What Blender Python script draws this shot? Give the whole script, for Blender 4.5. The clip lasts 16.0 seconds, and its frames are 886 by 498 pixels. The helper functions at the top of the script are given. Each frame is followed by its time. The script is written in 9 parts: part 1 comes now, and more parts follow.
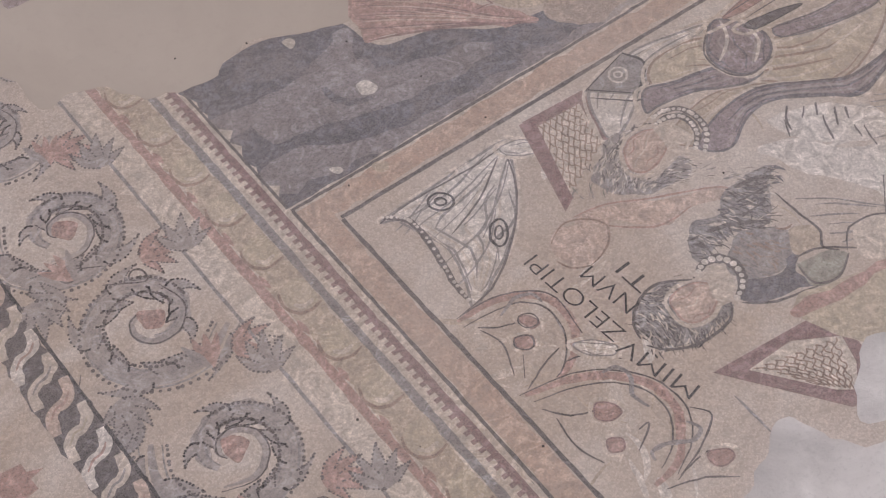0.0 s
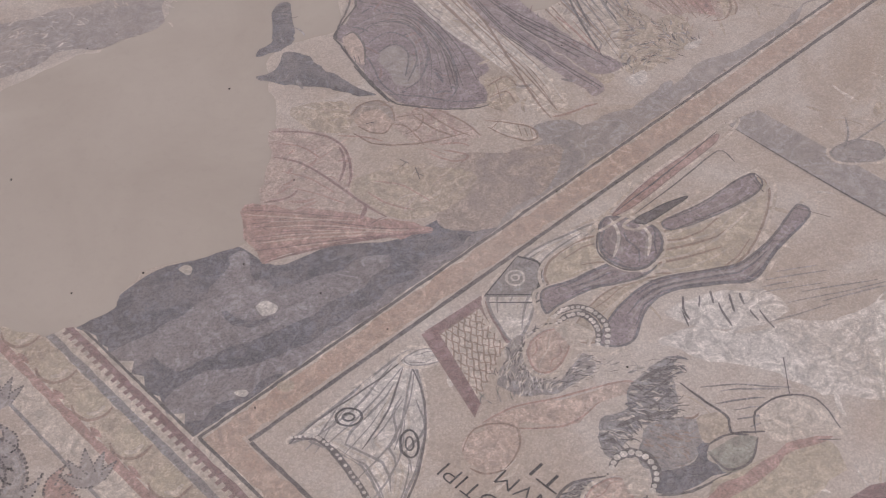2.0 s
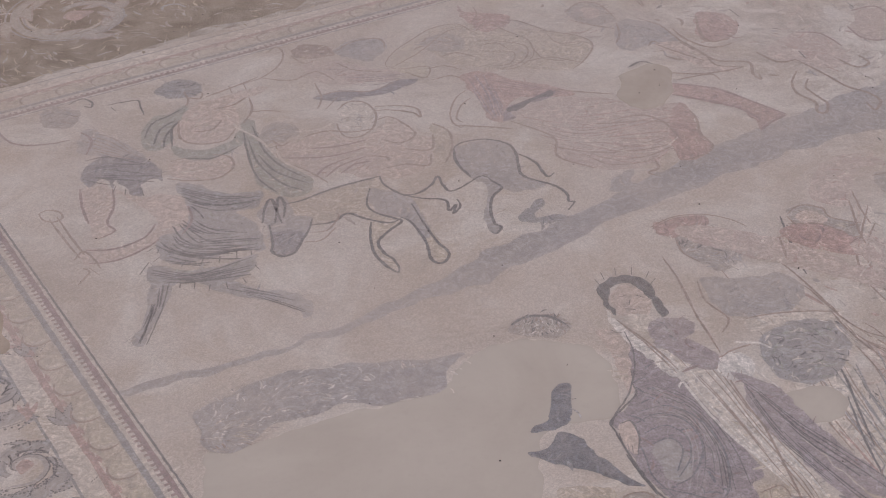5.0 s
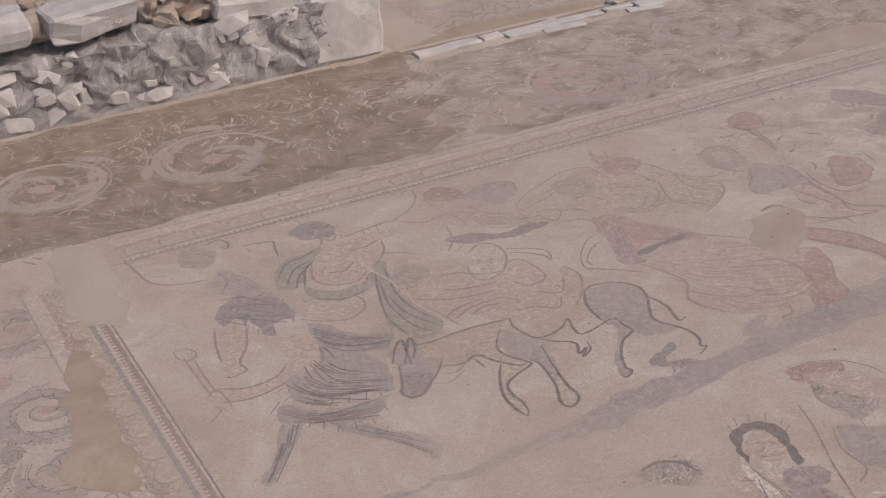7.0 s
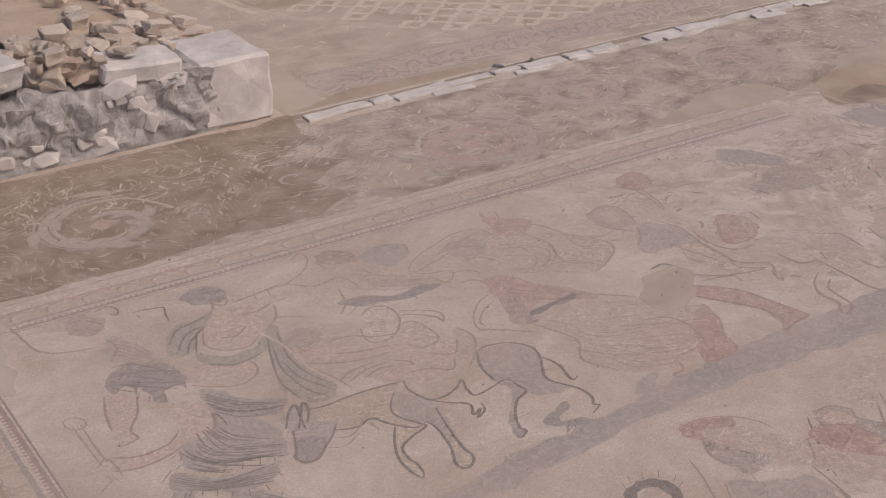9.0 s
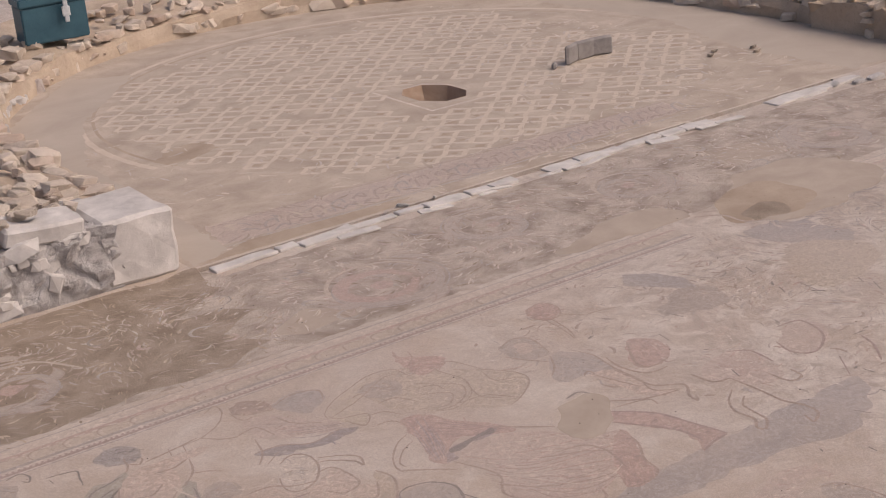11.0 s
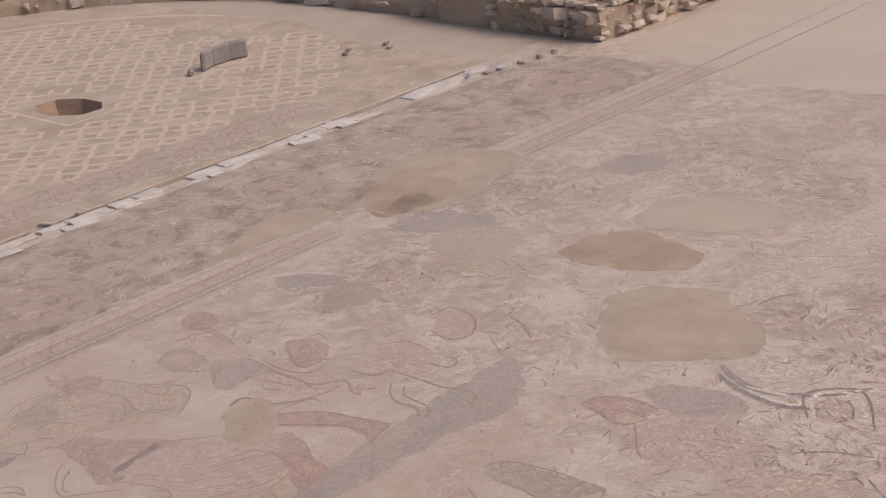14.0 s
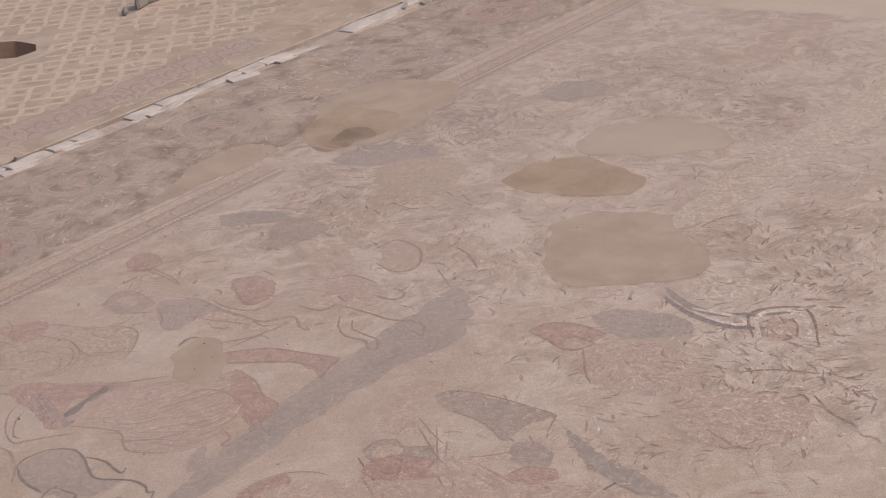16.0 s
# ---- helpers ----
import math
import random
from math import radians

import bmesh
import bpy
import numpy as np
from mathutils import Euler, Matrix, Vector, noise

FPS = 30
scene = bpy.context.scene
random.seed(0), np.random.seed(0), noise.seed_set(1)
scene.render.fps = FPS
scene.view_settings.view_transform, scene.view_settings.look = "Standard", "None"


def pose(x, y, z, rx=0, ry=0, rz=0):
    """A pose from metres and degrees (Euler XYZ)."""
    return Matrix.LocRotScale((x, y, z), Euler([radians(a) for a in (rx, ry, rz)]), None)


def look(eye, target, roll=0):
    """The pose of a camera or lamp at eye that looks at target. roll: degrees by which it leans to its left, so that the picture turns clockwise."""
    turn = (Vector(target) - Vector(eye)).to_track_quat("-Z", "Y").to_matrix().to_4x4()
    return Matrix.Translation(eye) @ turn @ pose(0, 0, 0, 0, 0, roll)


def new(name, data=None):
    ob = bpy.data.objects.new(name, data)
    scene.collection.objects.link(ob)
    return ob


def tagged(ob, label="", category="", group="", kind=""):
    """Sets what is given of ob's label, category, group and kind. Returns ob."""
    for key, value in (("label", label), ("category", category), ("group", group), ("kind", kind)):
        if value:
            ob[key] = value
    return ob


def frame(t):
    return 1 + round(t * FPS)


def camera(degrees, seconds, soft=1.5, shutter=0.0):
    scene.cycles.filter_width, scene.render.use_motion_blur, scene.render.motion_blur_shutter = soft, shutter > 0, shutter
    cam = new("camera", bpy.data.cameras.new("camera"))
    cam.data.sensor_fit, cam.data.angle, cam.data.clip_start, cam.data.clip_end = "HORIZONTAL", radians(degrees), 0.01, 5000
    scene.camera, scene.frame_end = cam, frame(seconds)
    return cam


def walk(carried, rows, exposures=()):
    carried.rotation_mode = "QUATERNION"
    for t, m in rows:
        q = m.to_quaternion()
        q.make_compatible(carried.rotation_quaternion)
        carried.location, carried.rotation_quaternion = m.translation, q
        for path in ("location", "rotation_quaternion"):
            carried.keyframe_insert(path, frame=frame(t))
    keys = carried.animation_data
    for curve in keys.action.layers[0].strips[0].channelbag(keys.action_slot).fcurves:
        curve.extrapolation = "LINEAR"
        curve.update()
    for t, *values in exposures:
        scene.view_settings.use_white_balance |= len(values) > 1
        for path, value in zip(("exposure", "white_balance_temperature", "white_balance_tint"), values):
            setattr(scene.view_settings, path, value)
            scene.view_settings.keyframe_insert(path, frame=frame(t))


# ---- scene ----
# ---- camera ----
cam = camera(31.28, 16.0, soft=1.15)
EYE = (-1.368, -2.685, 3.880)
PATH = [
    (0, pose(*EYE, 36.105, 1.340, -37.421)),
    (0.5, pose(*EYE, 37.562, 1.229, -39.585)),
    (1, pose(*EYE, 39.788, 1.259, -41.016)),
    (1.5, pose(*EYE, 41.764, 1.267, -42.596)),
    (2, pose(*EYE, 43.618, 1.390, -42.892)),
    (2.5, pose(*EYE, 45.411, 1.189, -42.371)),
    (3, pose(*EYE, 47.363, 0.557, -40.455)),
    (3.5, pose(*EYE, 49.605, 0.591, -38.456)),
    (4, pose(*EYE, 53.181, 0.534, -36.323)),
    (4.5, pose(*EYE, 55.901, 1.024, -33.636)),
    (5, pose(*EYE, 57.744, 1.906, -30.635)),
    (5.2, pose(*EYE, 58.587, 2.369, -29.538)),
    (7.3, pose(*EYE, 63.410, 3.794, -26.029)),
    (7.5, pose(*EYE, 63.588, 3.814, -25.872)),
    (8, pose(*EYE, 64.060, 3.915, -26.027)),
    (8.5, pose(*EYE, 64.538, 3.144, -28.008)),
    (9, pose(*EYE, 65.139, 2.788, -30.142)),
    (9.2, pose(*EYE, 65.533, 2.927, -31.183)),
    (11.3, pose(*EYE, 70.218, 5.222, -35.790)),
    (11.5, pose(*EYE, 70.226, 5.230, -36.943)),
    (12, pose(*EYE, 70.206, 5.050, -38.997)),
    (12.5, pose(*EYE, 69.631, 4.815, -41.401)),
    (13, pose(*EYE, 69.108, 4.505, -43.815)),
    (13.5, pose(*EYE, 68.859, 4.734, -45.584)),
    (14, pose(*EYE, 68.860, 4.811, -47.977)),
    (14.5, pose(*EYE, 68.974, 5.358, -49.524)),
    (15, pose(*EYE, 69.368, 6.005, -50.169)),
    (15.5, pose(*EYE, 69.225, 5.991, -50.510)),
    (16, pose(*EYE, 66.150, 5.834, -50.580)),
]

walk(cam, PATH, exposures=[(0, -0.31, 6200, 11.5), (3, -0.32, 6050, 11), (5.0, -0.33, 5950, 10.5), (7.3, -0.34, 6550, 13), (9.0, -0.31, 6650, 14.5), (12, -0.18, 6850, 15), (14.5, -0.22, 6900, 15), (16.0, -0.27, 6950, 15.5)])

# ---- light: bright haze from beyond the apse ----
world = bpy.data.worlds.new("sky")
scene.world = world
world.use_nodes = True
wn = world.node_tree
sky = wn.nodes.new("ShaderNodeTexSky")
sky.sky_type = "NISHITA"
sky.sun_disc = False
sky.sun_elevation, sky.sun_rotation = radians(50), radians(138)
sky.air_density, sky.dust_density, sky.ozone_density = 0.7, 5.0, 0.3
wn.links.new(sky.outputs[0], wn.nodes["Background"].inputs[0])
wn.nodes["Background"].inputs[1].default_value = 0.15
sun = new("sun", bpy.data.lights.new("sun", "SUN"))
sun.data.energy, sun.data.angle, sun.data.color = 1.1, radians(45), (1.0, 0.94, 0.87)
sun.matrix_world = look((0, 0, 0), (-0.430, 0.478, -0.766))


# ---- materials ----
def shader(name):
    m = bpy.data.materials.new(name)
    m.use_nodes = True
    nt = m.node_tree
    return m, nt, nt.nodes["Principled BSDF"]


def node(nt, kind, **inputs):
    n = nt.nodes.new(kind)
    for key, value in inputs.items():
        n.inputs[key.replace("_", " ")].default_value = value
    return n


def mixed(nt, a, b, factor, mode="MIX"):
    """Mixes two colours (sockets or tuples) by a socket or a number."""
    n = nt.nodes.new("ShaderNodeMix")
    n.data_type, n.blend_type = "RGBA", mode
    for slot, value in ((6, a), (7, b), (0, factor)):
        if isinstance(value, (tuple, list)):
            n.inputs[slot].default_value = (*value[:3], 1.0)
        elif isinstance(value, (int, float)):
            n.inputs[slot].default_value = value
        else:
            nt.links.new(value, n.inputs[slot])
    return n.outputs[2]


def ranged(nt, socket, lo, hi, to_lo, to_hi):
    n = nt.nodes.new("ShaderNodeMapRange")
    nt.links.new(socket, n.inputs[0])
    for i, v in enumerate((lo, hi, to_lo, to_hi)):
        n.inputs[i + 1].default_value = v
    return n.outputs[0]


def noise_of(nt, where, scale, detail=4.0, rough=0.6, distortion=0.0):
    n = node(nt, "ShaderNodeTexNoise", Scale=scale, Detail=detail, Roughness=rough, Distortion=distortion)
    nt.links.new(where, n.inputs["Vector"])
    return n.outputs[0]


DUST_HAZE = (0.46, 0.375, 0.315)


def tesserae(name, colour, dust=0.3, cell=165.0, spread=0.34, streak=None, relief=0.5, paint=True):
    """Small stone cubes under a film of dust: each cube has its own tone, dust lies in clouds; distant haze is mixed
    into the colour.
    """
    m, nt, bsdf = shader(name)
    m.diffuse_color = (*colour, 1.0)
    where = nt.nodes.new("ShaderNodeNewGeometry").outputs["Position"]
    vor = node(nt, "ShaderNodeTexVoronoi", Scale=cell, Randomness=0.75)
    nt.links.new(where, vor.inputs["Vector"])
    edge = node(nt, "ShaderNodeTexVoronoi", Scale=cell, Randomness=0.75)
    edge.feature = "DISTANCE_TO_EDGE"
    nt.links.new(where, edge.inputs["Vector"])
    grey = nt.nodes.new("ShaderNodeSeparateColor")
    nt.links.new(vor.outputs["Color"], grey.inputs[0])
    tone = ranged(nt, grey.outputs[0], 0, 1, 1 - spread, 1 + spread)
    stain = noise_of(nt, where, 0.9, 5, 0.6, 1.0)
    col = mixed(nt, colour, tuple(c * k for c, k in zip(colour, (0.80, 0.72, 0.62))), ranged(nt, stain, 0.40, 0.66, 0, 0.8))
    if not paint:
        pale = noise_of(nt, where, 1.7, 6, 0.66, 1.4)
        col = mixed(nt, col, (0.60, 0.53, 0.46), ranged(nt, pale, 0.48, 0.66, 0, 0.9))
        col = mixed(nt, col, (0.36, 0.28, 0.215), ranged(nt, pale, 0.45, 0.30, 0, 0.6))
        # the far half of the floor is worn into pale and brown blotches
        place = nt.nodes.new("ShaderNodeSeparateXYZ")
        nt.links.new(where, place.inputs[0])
        far = ranged(nt, place.outputs[0], 3.0, 4.8, 0, 1)
        blotch = noise_of(nt, where, 4.2, 7, 0.68, 1.3)
        for shade_of, lo, hi in (((0.66, 0.585, 0.51), 0.50, 0.60), ((0.31, 0.245, 0.195), 0.47, 0.36)):
            amount = nt.nodes.new("ShaderNodeMath")
            amount.operation = "MULTIPLY"
            nt.links.new(far, amount.inputs[0])
            nt.links.new(ranged(nt, blotch, lo, hi, 0, 0.75), amount.inputs[1])
            col = mixed(nt, col, shade_of, amount.outputs[0])
    rows = noise_of(nt, where, 13.0, 3, 0.55, 2.6)
    col = mixed(nt, col, tuple(min(1, c * 1.35 + 0.05) for c in colour), ranged(nt, rows, 0.50, 0.64, 0, 0.75 if paint else 0.15))
    col = mixed(nt, col, tuple(c * 0.62 for c in colour), ranged(nt, rows, 0.46, 0.36, 0, 0.7 if paint else 0.12))
    if streak:
        band = noise_of(nt, where, 5.5, 5, 0.65, 1.6)
        col = mixed(nt, col, streak, ranged(nt, band, 0.5, 0.62, 0, 0.85))
    scale = nt.nodes.new("ShaderNodeVectorMath")
    scale.operation = "SCALE"
    nt.links.new(col, scale.inputs[0])
    nt.links.new(tone, scale.inputs["Scale"])
    joint = ranged(nt, edge.outputs["Distance"], 0.02, 0.10, 0.45, 0.0)
    col = mixed(nt, scale.outputs[0], (0.36, 0.30, 0.26), joint)
    cloud = noise_of(nt, where, 1.3, 6, 0.62, 0.6)
    fine = noise_of(nt, where, 22.0, 4, 0.7)
    film = nt.nodes.new("ShaderNodeMath")
    film.operation = "MULTIPLY"
    nt.links.new(ranged(nt, cloud, 0.3, 0.7, dust * 0.6, min(1, dust * 1.45)), film.inputs[0])
    nt.links.new(ranged(nt, fine, 0.3, 0.7, 0.65, 1.25), film.inputs[1])
    # haze and glare of distance put into the colour: the veil grows with y
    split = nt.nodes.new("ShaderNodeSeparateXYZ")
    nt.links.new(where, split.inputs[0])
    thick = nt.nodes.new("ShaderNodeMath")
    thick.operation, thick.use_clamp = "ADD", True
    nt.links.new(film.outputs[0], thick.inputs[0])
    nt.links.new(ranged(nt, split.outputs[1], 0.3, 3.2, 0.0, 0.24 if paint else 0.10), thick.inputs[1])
    col = mixed(nt, col, DUST_HAZE, thick.outputs[0])
    nt.links.new(col, bsdf.inputs["Base Color"])
    bsdf.inputs["Roughness"].default_value = 0.46
    bsdf.inputs["Specular IOR Level"].default_value = 0.6
    bump = node(nt, "ShaderNodeBump", Strength=relief, Distance=0.004)
    nt.links.new(mixed(nt, ranged(nt, edge.outputs["Distance"], 0.0, 0.12, 0, 0.8), fine, 0.5), bump.inputs["Height"])
    nt.links.new(bump.outputs[0], bsdf.inputs["Normal"])
    return m


def mortar(name, low, high, scale=3.0, relief=0.4, rough=0.75, pits=0.0, per_piece=0.0, speck=0.5):
    """Lime mortar, earth or stone: clouds of two tones, grain, specks and a bumpy skin."""
    m, nt, bsdf = shader(name)
    if per_piece:
        tex = nt.nodes.new("ShaderNodeTexCoord").outputs["Object"]
    else:
        tex = nt.nodes.new("ShaderNodeNewGeometry").outputs["Position"]
    big = noise_of(nt, tex, scale, 6, 0.6, 0.5)
    small = noise_of(nt, tex, scale * 14, 5, 0.7)
    col = mixed(nt, low, high, ranged(nt, big, 0.32, 0.68, 0, 1))
    col = mixed(nt, col, tuple(c * 0.6 for c in low), ranged(nt, small, 0.54, 0.75, 0, speck))
    if pits:
        vor = node(nt, "ShaderNodeTexVoronoi", Scale=scale * 9)
        nt.links.new(tex, vor.inputs["Vector"])
        col = mixed(nt, col, tuple(c * 0.45 for c in low), ranged(nt, vor.outputs["Distance"], 0.05, 0.22, pits, 0))
    if per_piece:
        info = nt.nodes.new("ShaderNodeObjectInfo").outputs["Random"]
        col = mixed(nt, col, tuple(min(1, c * 1.35) for c in high), ranged(nt, info, 0, 1, 0, per_piece))
        second = nt.nodes.new("ShaderNodeMath")
        second.operation = "FRACT"
        times = nt.nodes.new("ShaderNodeMath")
        times.operation = "MULTIPLY"
        times.inputs[1].default_value = 7.31
        nt.links.new(info, times.inputs[0])
        nt.links.new(times.outputs[0], second.inputs[0])
        col = mixed(nt, col, (0.40, 0.24, 0.16), ranged(nt, second.outputs[0], 0.55, 1, 0, 0.4))
    nt.links.new(col, bsdf.inputs["Base Color"])
    bsdf.inputs["Roughness"].default_value = rough
    bsdf.inputs["Specular IOR Level"].default_value = 0.3
    bump = node(nt, "ShaderNodeBump", Strength=relief, Distance=0.03 if relief > 0.75 else 0.012)
    nt.links.new(mixed(nt, big, small, 0.6), bump.inputs["Height"])
    nt.links.new(bump.outputs[0], bsdf.inputs["Normal"])
    return m


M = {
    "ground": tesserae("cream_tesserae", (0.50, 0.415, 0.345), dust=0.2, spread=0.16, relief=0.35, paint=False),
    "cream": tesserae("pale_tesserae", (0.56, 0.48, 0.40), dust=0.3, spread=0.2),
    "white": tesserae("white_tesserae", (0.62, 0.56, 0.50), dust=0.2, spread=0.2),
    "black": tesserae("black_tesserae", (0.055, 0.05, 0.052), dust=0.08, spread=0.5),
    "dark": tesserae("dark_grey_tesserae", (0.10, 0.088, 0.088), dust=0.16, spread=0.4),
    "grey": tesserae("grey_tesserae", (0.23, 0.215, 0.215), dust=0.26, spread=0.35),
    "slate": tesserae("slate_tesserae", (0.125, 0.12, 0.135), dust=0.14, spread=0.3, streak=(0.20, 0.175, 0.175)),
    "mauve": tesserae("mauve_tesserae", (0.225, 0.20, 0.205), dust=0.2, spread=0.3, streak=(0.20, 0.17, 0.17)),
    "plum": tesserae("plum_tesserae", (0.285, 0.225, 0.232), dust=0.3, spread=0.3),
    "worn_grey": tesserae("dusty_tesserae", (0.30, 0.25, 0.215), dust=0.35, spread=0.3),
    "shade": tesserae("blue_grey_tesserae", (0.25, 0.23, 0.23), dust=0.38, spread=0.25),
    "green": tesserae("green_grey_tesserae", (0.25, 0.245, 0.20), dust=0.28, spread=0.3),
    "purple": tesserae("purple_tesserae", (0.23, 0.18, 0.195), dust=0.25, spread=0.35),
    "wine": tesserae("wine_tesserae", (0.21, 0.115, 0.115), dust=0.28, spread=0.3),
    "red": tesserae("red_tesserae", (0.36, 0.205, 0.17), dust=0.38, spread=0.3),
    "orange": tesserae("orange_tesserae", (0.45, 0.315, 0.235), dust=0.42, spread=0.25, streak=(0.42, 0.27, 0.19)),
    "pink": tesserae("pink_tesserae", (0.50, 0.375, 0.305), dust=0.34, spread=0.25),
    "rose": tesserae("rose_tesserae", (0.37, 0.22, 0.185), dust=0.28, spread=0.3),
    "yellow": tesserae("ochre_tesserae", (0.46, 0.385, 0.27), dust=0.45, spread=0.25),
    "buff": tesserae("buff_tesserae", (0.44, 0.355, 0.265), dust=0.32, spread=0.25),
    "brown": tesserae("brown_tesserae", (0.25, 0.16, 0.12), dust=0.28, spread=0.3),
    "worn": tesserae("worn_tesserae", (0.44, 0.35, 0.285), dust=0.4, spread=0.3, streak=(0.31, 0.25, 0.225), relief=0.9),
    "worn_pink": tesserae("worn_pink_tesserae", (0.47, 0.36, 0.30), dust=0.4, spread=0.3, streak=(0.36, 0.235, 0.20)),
    "fill": mortar("fill_mortar", (0.395, 0.33, 0.275), (0.45, 0.384, 0.322), 1.6, 0.12, speck=0.10),
    "apse": mortar("apse_bed", (0.355, 0.285, 0.228), (0.49, 0.412, 0.342), 2.6, 0.6),
    "sand": mortar("brown_sand", (0.32, 0.245, 0.185), (0.42, 0.335, 0.26), 3.0, 0.3),
    "tan": mortar("tan_mortar", (0.355, 0.287, 0.233), (0.43, 0.357, 0.297), 3.5, 0.25, speck=0.2),
    "haze": tesserae("pale_slate_tesserae", (0.27, 0.245, 0.24), dust=0.42, spread=0.25),
    "bed": mortar("scroll_bed_mortar", (0.29, 0.228, 0.185), (0.56, 0.48, 0.415), 4.2, 0.8, speck=0.7),
    "plain": mortar("screed", (0.45, 0.38, 0.32), (0.50, 0.43, 0.365), 0.7, 0.12, speck=0.10),
    "lime": mortar("lime_plaster", (0.44, 0.405, 0.38), (0.64, 0.595, 0.56), 5.0, 0.45, pits=0.08, speck=0.3),
    "rough": mortar("rough_lime", (0.30, 0.272, 0.26), (0.64, 0.60, 0.575), 7.0, 1.0, pits=0.35, speck=0.45),
    "ashlar": mortar("limestone", (0.44, 0.405, 0.385), (0.64, 0.60, 0.57), 6.0, 0.9, pits=0.4, per_piece=0.3, speck=0.35),
    "rubble": mortar("rubble_stone", (0.44, 0.36, 0.29), (0.66, 0.565, 0.475), 5.0, 1.0, pits=0.2, per_piece=0.6),
    "pit": mortar("pit_side", (0.36, 0.25, 0.18), (0.48, 0.36, 0.27), 6.0, 0.8),
    "dirt_shade": mortar("dirt_and_shade", (0.25, 0.193, 0.147), (0.39, 0.31, 0.245), 4.5, 0.8),
    "earth": mortar("brown_earth", (0.39, 0.30, 0.225), (0.54, 0.435, 0.335), 2.5, 0.8),
    "groove": mortar("grit_groove_shade", (0.06, 0.05, 0.045), (0.11, 0.092, 0.08), 4.0, 0.5),
    "relief": mortar("pale_bedding", (0.49, 0.41, 0.335), (0.575, 0.49, 0.41), 6.0, 0.3),
    "slab": mortar("grey_slab", (0.19, 0.17, 0.165), (0.29, 0.265, 0.25), 8.0, 0.5),
    "teal": mortar("teal_paint", (0.035, 0.09, 0.12), (0.05, 0.12, 0.155), 4.0, 0.1, rough=0.45),
    "zinc": mortar("zinc_clasp", (0.45, 0.47, 0.48), (0.6, 0.62, 0.63), 20.0, 0.2, rough=0.35),
}


# ---- building helpers ----
def empty(name, x, y, z=0.0):
    ob = new(name)
    ob.location = (x, y, z)
    ob.empty_display_size = 0.1
    return ob


def part(name, bm, material, parent=None, label=""):
    me = bpy.data.meshes.new(name)
    bm.to_mesh(me)
    bm.free()
    me.materials.append(material)
    ob = new(name, me)
    if parent:
        ob.parent = parent
    return tagged(ob, label)


def piece(name, me, parent, m):
    ob = new(name, me)
    ob.parent = parent
    ob.matrix_basis = m
    return ob


def smooth(pts, closed=False, steps=5):
    """A Catmull-Rom curve through the control points."""
    p = [Vector((*q, 0)) for q in pts]
    n = len(p)
    if n < 3:
        return p
    out = []
    for i in range(n if closed else n - 1):
        if closed:
            a, b, c, d = p[i - 1], p[i], p[(i + 1) % n], p[(i + 2) % n]
        else:
            a, b, c, d = p[max(i - 1, 0)], p[i], p[i + 1], p[min(i + 2, n - 1)]
        for k in range(steps):
            t = k / steps
            out.append(0.5 * (2 * b + (c - a) * t + (2 * a - 5 * b + 4 * c - d) * t * t + (3 * b - a - 3 * c + d) * t ** 3))
    if not closed:
        out.append(p[-1])
    return out


LAYER = [0.00003, 0, 0.0]


def layer():
    """Each inlay lies a hair above the one before it."""
    LAYER[0] += 0.0000012
    LAYER[2] = max(LAYER[2], LAYER[0])
    return LAYER[0]


def next_figure(base=0.0):
    """Low beds take a base of their own; each later figure lies above all before it."""
    LAYER[1] += 1
    LAYER[0] = 0.0001 + base * 0.2 + (LAYER[1] % 9) * 0.000004 if base else max(LAYER[2], 0.0006)


def uneven(p, amount):
    return Vector((p.x + amount * noise.noise(p * 31), p.y + amount * noise.noise(p * 31 + Vector((9, 4, 2))), 0))


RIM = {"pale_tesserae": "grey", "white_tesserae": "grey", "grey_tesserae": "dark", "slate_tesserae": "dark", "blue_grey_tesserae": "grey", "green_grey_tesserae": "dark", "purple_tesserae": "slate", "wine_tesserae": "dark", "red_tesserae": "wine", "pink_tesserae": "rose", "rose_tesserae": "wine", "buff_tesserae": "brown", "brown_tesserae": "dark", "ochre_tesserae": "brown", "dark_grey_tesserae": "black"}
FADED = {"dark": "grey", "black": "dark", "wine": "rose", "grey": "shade"}


